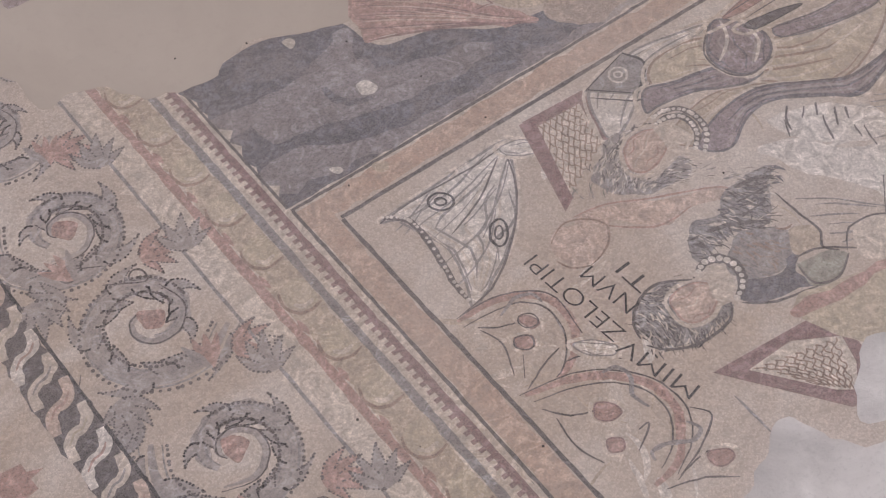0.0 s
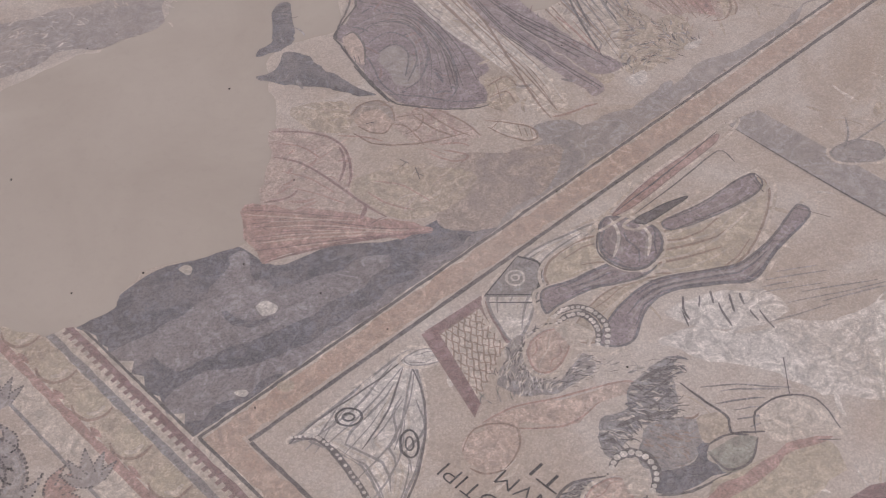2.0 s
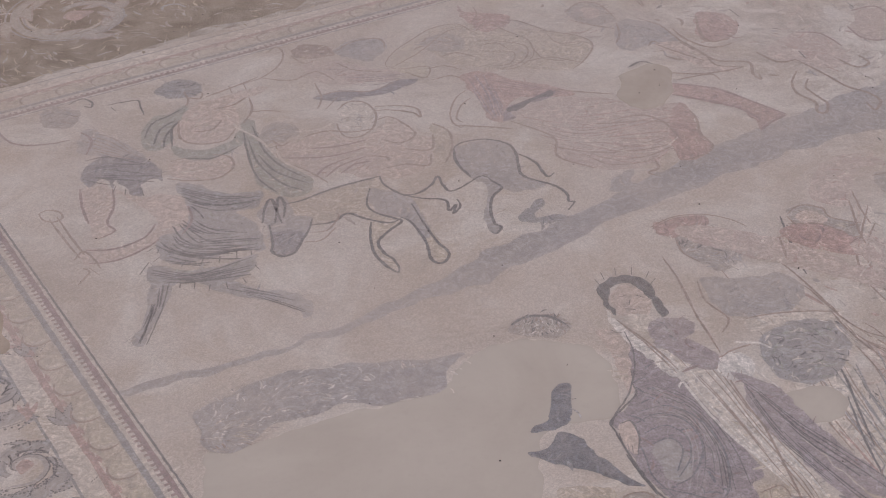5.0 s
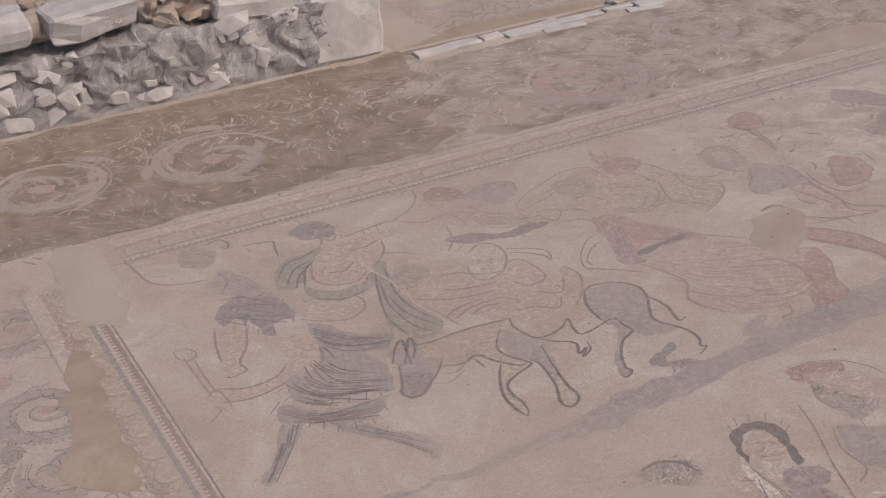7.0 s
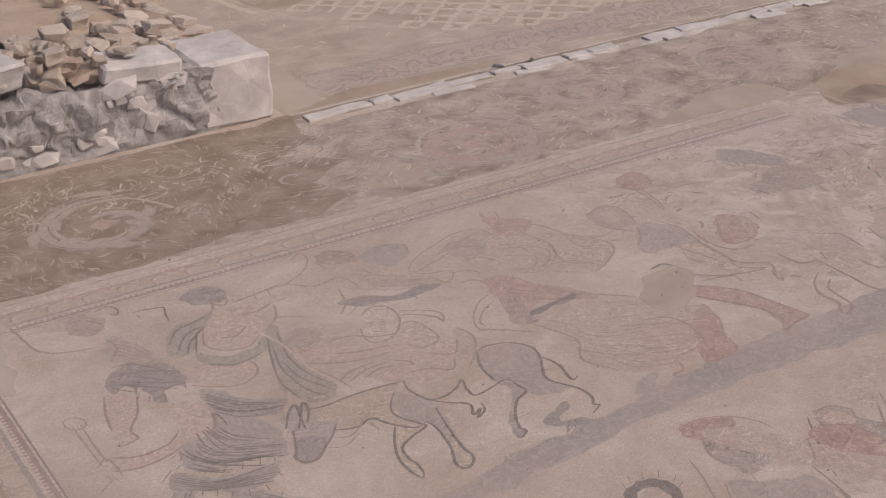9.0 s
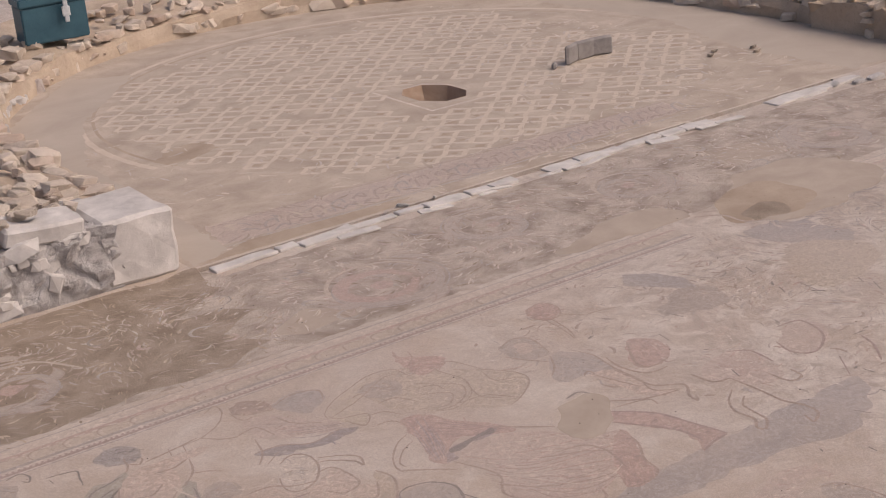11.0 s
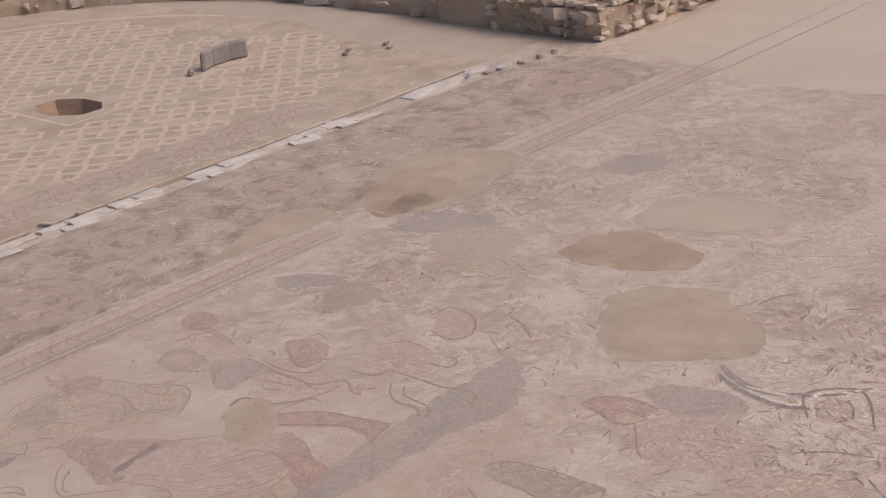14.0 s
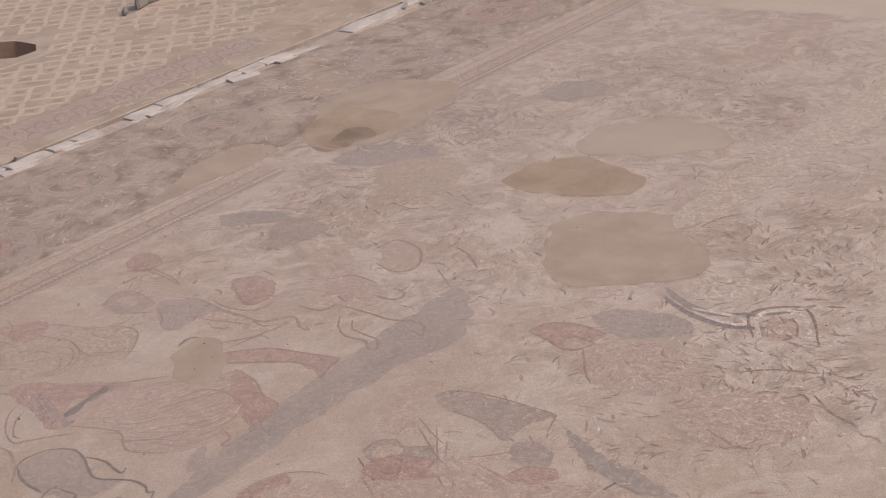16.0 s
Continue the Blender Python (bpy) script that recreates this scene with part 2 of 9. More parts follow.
def shape(parent, name, pts, material):
    """A figure's patch: its tesserae, a dark outline and a few rows that follow it inwards."""
    ring = smooth(pts, True)
    ring.append(ring[0])
    mid = sum(ring[:-1], Vector()) / (len(ring) - 1)
    size = min(max(p.x for p in ring) - min(p.x for p in ring), max(p.y for p in ring) - min(p.y for p in ring))
    bm = bmesh.new()
    grow = 1 + 0.012 / max(size * 0.5, 0.03)
    ribbon(bm, [mid + (p - mid) * grow for p in ring], 0.012, parent.location, layer(), 0)
    if mid.y < 2.2:
        part("pale_row", bm, M["cream"], parent)
    else:
        bm.free()
    ob = fill(parent, name, pts, material)
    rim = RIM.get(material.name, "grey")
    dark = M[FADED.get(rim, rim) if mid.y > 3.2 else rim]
    lit, bm = bmesh.new(), bmesh.new()
    z, zl = layer(), layer()
    ribbon(bm, ring, max(0.005, min(0.009, size * 0.05)), parent.location, z, 0)
    count = 0 if size < 0.07 else 3 if size < 0.15 else 5 if size < 0.3 else 8
    dx = sum((p.x - mid.x) ** 2 for p in ring)
    dy = sum((p.y - mid.y) ** 2 for p in ring)
    dxy = sum((p.x - mid.x) * (p.y - mid.y) for p in ring)
    a = 0.5 * math.atan2(2 * dxy, dx - dy)
    eu, ev = Vector((math.cos(a), math.sin(a), 0)), Vector((-math.sin(a), math.cos(a), 0))
    us = [(p - mid).dot(eu) for p in ring]
    vs = [(p - mid).dot(ev) for p in ring]
    lo, hi = min(us), max(us)
    for k in range(count):
        f = (k + 0.5 + random.uniform(-0.2, 0.2)) / count
        a0, a1 = random.uniform(0.06, 0.3), random.uniform(0.65, 0.95)
        line = []
        for n in range(9):
            u = lo + (hi - lo) * (a0 + (a1 - a0) * n / 8)
            cut = []
            for m in range(len(us) - 1):
                if (us[m] - u) * (us[m + 1] - u) < 0:
                    cut.append(vs[m] + (vs[m + 1] - vs[m]) * (u - us[m]) / (us[m + 1] - us[m]))
            if len(cut) >= 2:
                v = min(cut) + (max(cut) - min(cut)) * (f + 0.06 * math.sin(n * 0.9 + k))
                line.append(mid + eu * u + ev * v)
        if len(line) > 2:
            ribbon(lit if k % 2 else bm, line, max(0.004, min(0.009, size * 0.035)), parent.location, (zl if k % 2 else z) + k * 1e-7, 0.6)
    if count:
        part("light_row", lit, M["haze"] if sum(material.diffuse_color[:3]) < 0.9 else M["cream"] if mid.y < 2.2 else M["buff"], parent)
    else:
        lit.free()
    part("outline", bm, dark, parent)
    return ob


def inside(p, ring):
    hit = False
    for a, b in zip(ring, ring[1:] + ring[:1]):
        if (a.y > p.y) != (b.y > p.y) and p.x < (b.x - a.x) * (p.y - a.y) / (b.y - a.y) + a.x:
            hit = not hit
    return hit


def scatter(parent, name, pts, tones, density=170, size=1.0, within=False):
    """Worn remains of a picture: short curved rows of tesserae that thin out towards the rim."""
    ring = smooth(pts, True)
    mid = sum(ring, Vector()) / len(ring)
    xs, ys = [p.x for p in ring], [p.y for p in ring]
    area = abs(sum(a.x * b.y - b.x * a.y for a, b in zip(ring, ring[1:] + ring[:1]))) / 2
    meshes = [bmesh.new() for _ in tones]
    zs = [layer() for _ in tones]
    for k in range(int(area * density * 1.5)):
        p = Vector((random.uniform(min(xs), max(xs)), random.uniform(min(ys), max(ys)), 0))
        if not inside(mid + (p - mid) * (1.12 if within else random.uniform(0.85, 1.2)), ring) or (p.x - 6.88) ** 2 + (p.y - 10.04) ** 2 < 0.7:
            continue
        a = 5.0 * noise.noise(p * 1.3 + Vector((3, 1, 7))) + random.uniform(-0.5, 0.5)
        bend = random.uniform(-9, 9) / size
        step = size * random.uniform(0.010, 0.040)
        line = []
        for j in range(6):
            line.append(p.copy())
            p = p + Vector((math.cos(a), math.sin(a), 0)) * step
            a += bend * step
        i = random.randrange(len(tones))
        ribbon(meshes[i], line, size * random.choice((0.007, 0.010, 0.014, 0.02, 0.03)), parent.location, zs[i] + (k % 12) * 8e-8, 0.8)
    for bm, tone in zip(meshes, tones):
        tagged(part(name, bm, M[tone], parent), kind="stuff")


def fill(parent, name, pts, material, label="", sharp=False, ragged=0.004):
    """A flat inlaid patch of tesserae inside a closed outline."""
    bm = bmesh.new()
    z, o = layer(), parent.location
    ring = [Vector((*q, 0)) for q in pts] if sharp else smooth(pts, True)
    if ragged > 0.01:
        dense = []
        for i, p in enumerate(ring):
            q = ring[(i + 1) % len(ring)]
            k = max(1, int((q - p).length / 0.025))
            dense += [p.lerp(q, j / k) for j in range(k)]
        ring = dense
    vs = []
    for p in ring:
        if ragged > 0.01:
            q = uneven(p, 0.007)
            s = 0.011 / ragged
            q = q + (uneven(p * s, ragged) - p * s)
        else:
            q = uneven(p, ragged)
        vs.append(bm.verts.new((q.x - o.x, q.y - o.y, z - o.z)))
    f = bm.faces.new(vs)
    f.normal_update()
    if f.normal.z < 0:
        f.normal_flip()
    bmesh.ops.triangulate(bm, faces=[f])
    return part(name, bm, material, parent, label)


TINTS = {
    "pink": ("worn_pink", "cream", "buff"), "worn_pink": ("rose", "cream", "pink"), "rose": ("red", "pink", "wine"), "buff": ("yellow", "worn", "cream"),
    "yellow": ("buff", "brown", "cream"), "haze": ("shade", "worn", "grey"), "shade": ("grey", "haze", "green"), "grey": ("dark", "shade", "slate"), "green": ("grey", "shade", "buff"),
    "mauve": ("plum", "slate", "haze"), "plum": ("mauve", "haze", "wine"), "purple": ("plum", "slate", "wine"), "worn_grey": ("brown", "shade", "buff"), "brown": ("rose", "buff", "dark"),
    "cream": ("white", "haze", "buff"), "white": ("cream", "haze", "worn"), "slate": ("mauve", "grey", "dark"),
}


def tinted(parent, name, pts, tone):
    """A patch of one tone with short rows of neighbouring tones through it, as a figure is shaded."""
    ob = fill(parent, name, pts, M[tone], ragged=0.02)
    if tone in TINTS:
        xs, ys = [p[0] for p in pts], [p[1] for p in pts]
        size = min(max(xs) - min(xs), max(ys) - min(ys))
        if size > 0.05:
            scatter(parent, "shading", pts, TINTS[tone], 420 if size > 0.15 else 900, 0.5 if size > 0.15 else 0.3, True)
    return ob


def ribbon(bm, line, width, o, z, taper=0.55):
    n = len(line)
    vs = []
    for i, p in enumerate(line):
        d = (line[min(i + 1, n - 1)] - line[max(i - 1, 0)])
        d = d.normalized() if d.length else Vector((1, 0, 0))
        side = Vector((-d.y, d.x, 0))
        w = 0.5 * width * (1 - taper * abs(2 * i / max(n - 1, 1) - 1) ** 3) * (1 + 0.35 * noise.noise(p * 40))
        p = uneven(p, 0.003)
        a, b = p + side * w, p - side * w
        h = z - o.z + i * 1e-8
        vs.append((bm.verts.new((a.x - o.x, a.y - o.y, h)), bm.verts.new((b.x - o.x, b.y - o.y, h))))
    for (a, b), (c, d) in zip(vs, vs[1:]):
        bm.faces.new((b, d, c, a))


def strokes(parent, name, lines, width, material, label="", taper=0.55):
    """Lines of dark tesserae, each a part of its thing."""
    z = layer()
    for k, pts in enumerate(lines):
        bm = bmesh.new()
        ribbon(bm, smooth(pts), width, parent.location, z + k * 1e-7, taper)
        ob = part(name, bm, material, parent, label)
    return ob


def folds(parent, name, a, b, count, width, material, label=""):
    """Fold lines swept from one guide curve to another."""
    a, b = smooth(a, steps=8), smooth(b, steps=8)
    n = 12
    pick = lambda c, k: c[round(k * (len(c) - 1) / n)]
    bm = bmesh.new()
    z = layer()
    for j in range(count):
        t = (j + 0.5 + random.uniform(-0.25, 0.25)) / count
        lo = random.choice((0, 0, 1, 2, 4, 5))
        hi = min(n, lo + random.choice((4, 6, 8, 10, 12)))
        wave = 0.16 * (a[len(a) // 2] - b[len(b) // 2]).length
        line = [pick(a, k).lerp(pick(b, k), t) for k in range(lo, hi + 1)]
        line = [p + wave * noise.noise_vector(p * 3.1 + Vector((j * 0.4, 0, 2))) for p in line]
        line = [Vector((p.x, p.y, 0)) for p in line]
        ribbon(bm, line, width * random.uniform(0.6, 1.1), parent.location, z + j * 5e-8)
    return part(name, bm, material, parent, label)


def inlay(name, label, x, y, category="mosaic figure", group=""):
    next_figure()
    return tagged(empty(name, x, y), label, category, group)


def bar(bm, x0, y0, x1, y1, z, o=Vector((0, 0, 0))):
    vs = [bm.verts.new((x - o.x, y - o.y, z - o.z)) for x, y in ((x0, y0), (x1, y0), (x1, y1), (x0, y1))]
    bm.faces.new(vs)


# ---- ground: one sheet with a groove, and an eight-sided pit ----
def ground_sheet():
    holes = [  # centre, half sizes, depth, corners, slope of the side
        (6.85, 10.00, 0.30, 0.42, 0.24, 8, 0.82),
    ]
    xs = {-60, -3, 2.9, 9.5, 14, 70}
    ys = {-60, -3, 7.20, 7.29, 15.5, 80}
    for cx, cy, rx, ry, *_ in holes:
        xs |= {cx - rx * 1.3, cx + rx * 1.3}
        ys |= {cy - ry * 1.3, cy + ry * 1.3}
    xs, ys = sorted(xs), sorted(ys)
    bm = bmesh.new()
    flat = lambda pts: bm.faces.new([bm.verts.new(p) for p in pts])
    for x0, x1 in zip(xs, xs[1:]):
        for y0, y1 in zip(ys, ys[1:]):
            mx, my = (x0 + x1) / 2, (y0 + y1) / 2
            if 2.9 < mx < 9.5 and 7.20 < my < 7.29:
                flat([(x0, y0, -0.05), (x1, y0, -0.05), (x1, y1, -0.05), (x0, y1, -0.05)])
                flat([(x0, y0, 0), (x1, y0, 0), (x1, y0, -0.05), (x0, y0, -0.05)])
                flat([(x0, y1, -0.05), (x1, y1, -0.05), (x1, y1, 0), (x0, y1, 0)])
                continue
            if any(abs(mx - c[0]) < c[2] * 1.3 and abs(my - c[1]) < c[3] * 1.3 for c in holes):
                continue
            flat([(x0, y0, 0), (x1, y0, 0), (x1, y1, 0), (x0, y1, 0)])
    bowls = []
    for cx, cy, rx, ry, depth, n, slope in holes:
        sides = []
        bowls.append(sides)
        for k in range(n):
            a, b = (2 * math.pi * (k + s + 0.5) / n for s in (0, 1))
            def box(t):
                c, s = math.cos(t), math.sin(t)
                m = 1.3 / max(abs(c), abs(s))
                return (cx + rx * c * m, cy + ry * s * m, 0)
            wob = lambda t: 1 + (0.0 if n == 8 else 0.12 * noise.noise(Vector((cx + 2 * math.cos(t), 2 * math.sin(t), 1))))
            rim = lambda t: (cx + rx * wob(t) * math.cos(t), cy + ry * wob(t) * math.sin(t), 0)
            low = lambda t: (cx + rx * slope * math.cos(t), cy + ry * slope * math.sin(t), -depth)
            mid = [box(a)]
            ca, cb = (int(((t / (math.pi / 2)) - 0.5) // 1) for t in (a, b))
            if ca != cb:
                t = (cb + 0.5) * math.pi / 2
                mid.append(box(t))
            mid.append(box(b))
            flat([rim(a), *mid, rim(b)][::-1][::-1])
            sides.append([rim(a), rim(b), low(b), low(a)])
            sides.append([low(a), low(b), (cx, cy, -depth)])
    bmesh.ops.remove_doubles(bm, verts=bm.verts, dist=0.0005)
    bmesh.ops.recalc_face_normals(bm, faces=bm.faces)
    ob = part("ground", bm, M["ground"])
    for nm, sides, mat in (("pit", bowls[0], M["pit"]),):
        bm = bmesh.new()
        for pts in sides:
            bm.faces.new([bm.verts.new(p) for p in pts])
        bmesh.ops.remove_doubles(bm, verts=bm.verts, dist=0.0005)
        bmesh.ops.recalc_face_normals(bm, faces=bm.faces)
        part(nm, bm, mat, ob)
    return tagged(ob, "dusty cream mosaic ground of the excavated hall", "floor", kind="structure")


ground = ground_sheet()


def ring(parent, name, c, a, b, width, material):
    """A ring of tesserae round c with the half axes a and b."""
    pts = [(c[0] + a[0] * math.cos(t) + b[0] * math.sin(t), c[1] + a[1] * math.cos(t) + b[1] * math.sin(t)) for t in [k * math.pi / 6 for k in range(13)]]
    return strokes(parent, name, [pts], width, material, taper=0.0)


def beads(parent, name, pts, count, size, material):
    """A row of small round beads along a curve."""
    line = smooth(pts, steps=10)
    bm = bmesh.new()
    z, o = layer(), parent.location
    for k in range(count):
        p = line[round(k * (len(line) - 1) / max(count - 1, 1))]
        r = 0.5 * size * random.uniform(0.8, 1.15)
        bm.faces.new([bm.verts.new((p.x + r * math.cos(i * 0.785) - o.x, p.y + r * math.sin(i * 0.785) - o.y, z - o.z)) for i in range(8)])
    return tagged(part(name, bm, material, parent), kind="stuff")


def lattice(parent, name, quad, nu, nv, width, material):
    """Wavy crossing lines over a four-cornered field."""
    a, b, c, d = (Vector((*q, 0)) for q in quad)
    at = lambda u, v: a.lerp(b, u).lerp(d.lerp(c, u), v)
    bm = bmesh.new()
    z = layer()
    for k in range(nu + nv + 1):
        for slant in (1, -1):
            line = []
            for j in range(17):
                v = j / 16
                u = (k - (0 if slant < 0 else nv)) / nu + (v if slant > 0 else -v) * nv / nu
                u += 0.025 * math.sin(v * nv * 6.28)
                if 0 <= u <= 1:
                    line.append(at(u, v))
            if len(line) > 2:
                ribbon(bm, line, width, parent.location, z, 0.1)
    return part(name, bm, material, parent)


# ---- beds of mortar and worn areas of the floor ----
def sheet(name, pts, material, label, category, ragged=0.05, parent=None):
    holder = parent or empty(name, *pts[0])
    ob = fill(holder, "bed" if parent is None else name, pts, material, sharp=True, ragged=ragged)
    if parent is None:
        tagged(holder, label, category, kind="structure")
    return holder


def arc(cx, cy, r, a0, a1, n):
    return [(cx + r * math.cos(radians(a0 + (a1 - a0) * k / n)), cy + r * math.sin(radians(a0 + (a1 - a0) * k / n))) for k in range(n + 1)]


def apse_floor():
    holder = tagged(empty("apse_floor", 7.0, 9.0), "pale bedding of a lifted mosaic in the apse", "floor", kind="structure")
    # four beds leave the eight-sided pit open
    bm = bmesh.new()
    z = layer()
    for x0, y0, x1, y1 in ((2.9, 7.32, 11.0, 9.46), (2.9, 10.55, 11.4, 15.2), (2.9, 9.46, 6.46, 10.55), (7.24, 9.46, 11.4, 10.55)):
        bar(bm, x0, y0, x1, y1, z, holder.location)
    # collar of the bed round the pit
    cx, cy, rx, ry = 6.88, 10.04, 0.30, 0.42
    for k in range(8):
        a0, a1 = (2 * math.pi * (k + s + 0.5) / 8 for s in (0, 1))
        box = lambda t: (cx + 1.3 * rx * math.cos(t) / max(abs(math.cos(t)), abs(math.sin(t))), cy + 1.3 * ry * math.sin(t) / max(abs(math.cos(t)), abs(math.sin(t))))
        ring8 = [(cx + rx * math.cos(a0), cy + ry * math.sin(a0)), box(a0)]
        if k % 2 == 0:
            ring8.append(box((a0 + a1) / 2))
        ring8 += [box(a1), (cx + rx * math.cos(a1), cy + ry * math.sin(a1))]
        bm.faces.new([bm.verts.new((p[0] - holder.location.x, p[1] - holder.location.y, z + 0.000001)) for p in ring8])
    part("bed", bm, M["apse"], holder)
    # rim line of the half round
    rim = arc(7.0, 10.75, 3.30, 195, 15, 30)
    strokes(holder, "rim_line", [rim], 0.07, M["relief"], taper=0)
    rim = arc(7.0, 10.75, 3.16, 197, 20, 30)
    strokes(holder, "rim_line", [rim], 0.035, M["sand"], taper=0)
    # lattice of small squares and lozenges, worn away towards the far side
    bm, bm2 = bmesh.new(), bmesh.new()
    z, z2 = layer(), layer()
    o = holder.location
    pitch = 0.27
    for i in range(-16, 17):
        for j in range(-12, 17):
            x, y = 6.9 + i * pitch, 10.6 + j * pitch
            if (x - 7.0) ** 2 + (y - 10.75) ** 2 > 3.05 ** 2 or y < 8.15 or math.hypot(x - 6.85, y - 10.00) < 0.55:
                continue
            wear = noise.noise(Vector((x * 0.45, y * 0.45, 3))) + 0.10 * (x - 7.6)
            if wear > 0.30 or random.random() < 0.05:
                continue
            x += random.uniform(-0.012, 0.012)
            y += random.uniform(-0.012, 0.012)
            s = pitch * 0.5
            # a pale lozenge outline round a brown square, pale arms between
            for k in range(4):
                a0, a1 = k * math.pi / 2, (k + 1) * math.pi / 2
                p = [Vector((x + s * 0.98 * math.cos(a0), y + s * 0.98 * math.sin(a0), 0)), Vector((x + s * 0.62 * math.cos((a0 + a1) / 2), y + s * 0.62 * math.sin((a0 + a1) / 2), 0)), Vector((x + s * 0.98 * math.cos(a1), y + s * 0.98 * math.sin(a1), 0))]
                if random.random() < 0.9:
                    ribbon(bm, p, 0.05, o, z, 0.2)
            if (i + j) % 2 == 0:
                r = 0.055 * random.uniform(0.75, 1.1)
                bm2.faces.new([bm2.verts.new((x + r * math.cos(t) - o.x, y + r * math.sin(t) - o.y, z2)) for t in (0, 1.571, 3.142, 4.712)])
            elif random.random() < 0.8:
                r = 0.036
                bm2.faces.new([bm2.verts.new((x + r * math.cos(t) - o.x, y + r * math.sin(t) - o.y, z2)) for t in (0.785, 2.356, 3.927, 5.498)])
    tagged(part("lattice", bm, M["relief"], holder, "pale raised bedding ridges"), kind="stuff")
    tagged(part("lozenges", bm2, M["sand"], holder, "brown square sockets"), kind="stuff")
    # leafy border band in front of the half round
    fill(holder, "border_band", [(3.4, 8.1), (5, 8.0), (8.0, 7.95), (8.0, 7.6), (5, 7.55), (3.3, 7.6)], M["worn_pink"], sharp=True, ragged=0.03)
    for k in range(22):
        x = 3.7 + k * 0.2
        strokes(holder, "border_leaf", [[(x, 7.62), (x + 0.07, 7.8), (x + 0.18, 7.86), (x + 0.16, 7.74)], [(x + 0.05, 7.6), (x + 0.15, 7.68), (x + 0.2, 7.62)]], 0.026, M["brown"] if k % 3 else M["grey"])
    strokes(holder, "border_line", [[(3.4, 8.05), (5, 8.04), (8.2, 7.95)]], 0.022, M["brown"])
    strokes(holder, "border_line", [[(3.3, 7.55), (5, 7.52), (8.2, 7.52)]], 0.02, M["grey"])
    fill(holder, "patch", [(3.9, 10.1), (4.35, 10.4), (4.5, 10.1), (4.1, 9.9)], M["sand"], ragged=0.03)
    scatter(holder, "worn_remains", [(7.4, 8.2), (8.6, 7.9), (9.8, 8.3), (10.0, 10.0), (9.6, 12.0), (8.4, 12.6), (8.2, 10.4), (7.6, 9.2)], ("relief", "fill", "shade", "relief", "white", "tan"), 60)
    scatter(holder, "worn_remains", [(3.6, 8.2), (8.0, 8.1), (9.8, 9.0), (9.8, 12.5), (8.0, 14.0), (5.6, 13.6), (3.9, 11.4)], ("relief", "fill", "tan", "relief", "haze"), 30)
    scatter(holder, "worn_remains", [(3.3, 7.4), (8.6, 7.36), (8.8, 8.1), (5.0, 8.1), (3.5, 8.2)], ("brown", "grey", "cream", "tan", "relief"), 90)
    fill(holder, "margin", [(9.9, 7.4), (10.9, 7.4), (11.2, 12), (10.3, 13.7), (10.2, 12.4), (10.35, 10.5), (9.9, 9.0)], M["fill"], sharp=True, ragged=0.06)
    fill(holder, "margin", [(2.95, 7.35), (3.3, 7.5), (3.35, 8.6), (3.42, 10.5), (4.0, 12.0), (5.2, 13.5), (4.6, 13.9), (3.2, 12.2), (2.95, 10)], M["fill"], sharp=True, ragged=0.04)
    fill(holder, "margin", [(3.0, 7.34), (4.6, 7.34), (4.9, 7.46), (3.5, 7.56)], M["sand"], sharp=True, ragged=0.02)
    return holder


apse_floor()

sheet("plain_screed", [(10.55, 5.15), (10.3, 4.6), (10.45, 3.2), (10.6, -3), (40, -3), (40, 6.4), (10.9, 6.5)], M["plain"], "plain smooth beige screed beyond the mosaic", "floor")
sheet("screed_behind", [(-30, 5.9), (-0.9, 5.9), (-0.75, 5.6), (-1.5, 5.3), (-30, 5.0)], M["fill"], "bare mortar beside the wall", "floor")

# bed of the far scroll border: brown mortar with pale worn areas
scroll_bed = tagged(empty("scroll_bed", 4, 6.3), "brown mortar bed with worn remains of leaf scrolls", "floor", kind="structure")
fill(scroll_bed, "bed", [(-1.2, 5.52), (3, 5.5), (6.2, 5.5), (7.6, 5.5), (10.4, 5.5), (10.5, 6.3), (10.3, 6.9), (7, 7.05), (3, 7.0), (2.9, 7.28), (-1.2, 7.3)], M["bed"], sharp=True, ragged=0.02)
for pts, mat in (
    # brown dirt, darkened to hold the shade at the near wall's foot
    ([(-1.1, 5.56), (0.3, 5.53), (1.4, 5.54), (2.3, 5.56), (2.7, 5.75), (2.5, 6.05), (2.9, 6.3), (2.4, 6.55), (2.9, 6.8), (2.88, 7.26), (1.0, 7.28), (-1.1, 7.28)], "dirt_shade"),
    ([(2.9, 5.6), (3.3, 5.62), (3.4, 5.85), (3.05, 6.0), (2.75, 5.85)], "tan"),
    ([(7.0, 6.1), (7.6, 6.0), (7.7, 6.4), (7.2, 6.55)], "tan"),
):
    fill(scroll_bed, "bare_patch", pts, M[mat], sharp=True, ragged=0.11)
scatter(scroll_bed, "leaf_remains", [(-0.9, 5.6), (2.6, 5.6), (2.9, 6.4), (2.6, 7.2), (-0.9, 7.2)], ("brown", "dirt_shade", "tan", "worn_grey", "sand", "earth"), 240, 0.6)
scatter(scroll_bed, "leaf_remains", [(0.2, 6.4), (2.6, 6.4), (3.2, 5.6), (6.0, 5.6), (6.2, 5.95), (7.6, 6.0), (7.9, 5.6), (10.2, 5.6), (10.3, 6.7), (7, 6.95), (3, 6.9), (0.3, 6.9)], ("brown", "white", "relief", "grey", "dirt_shade", "pink", "brown", "rose", "white"), 300, 0.62)
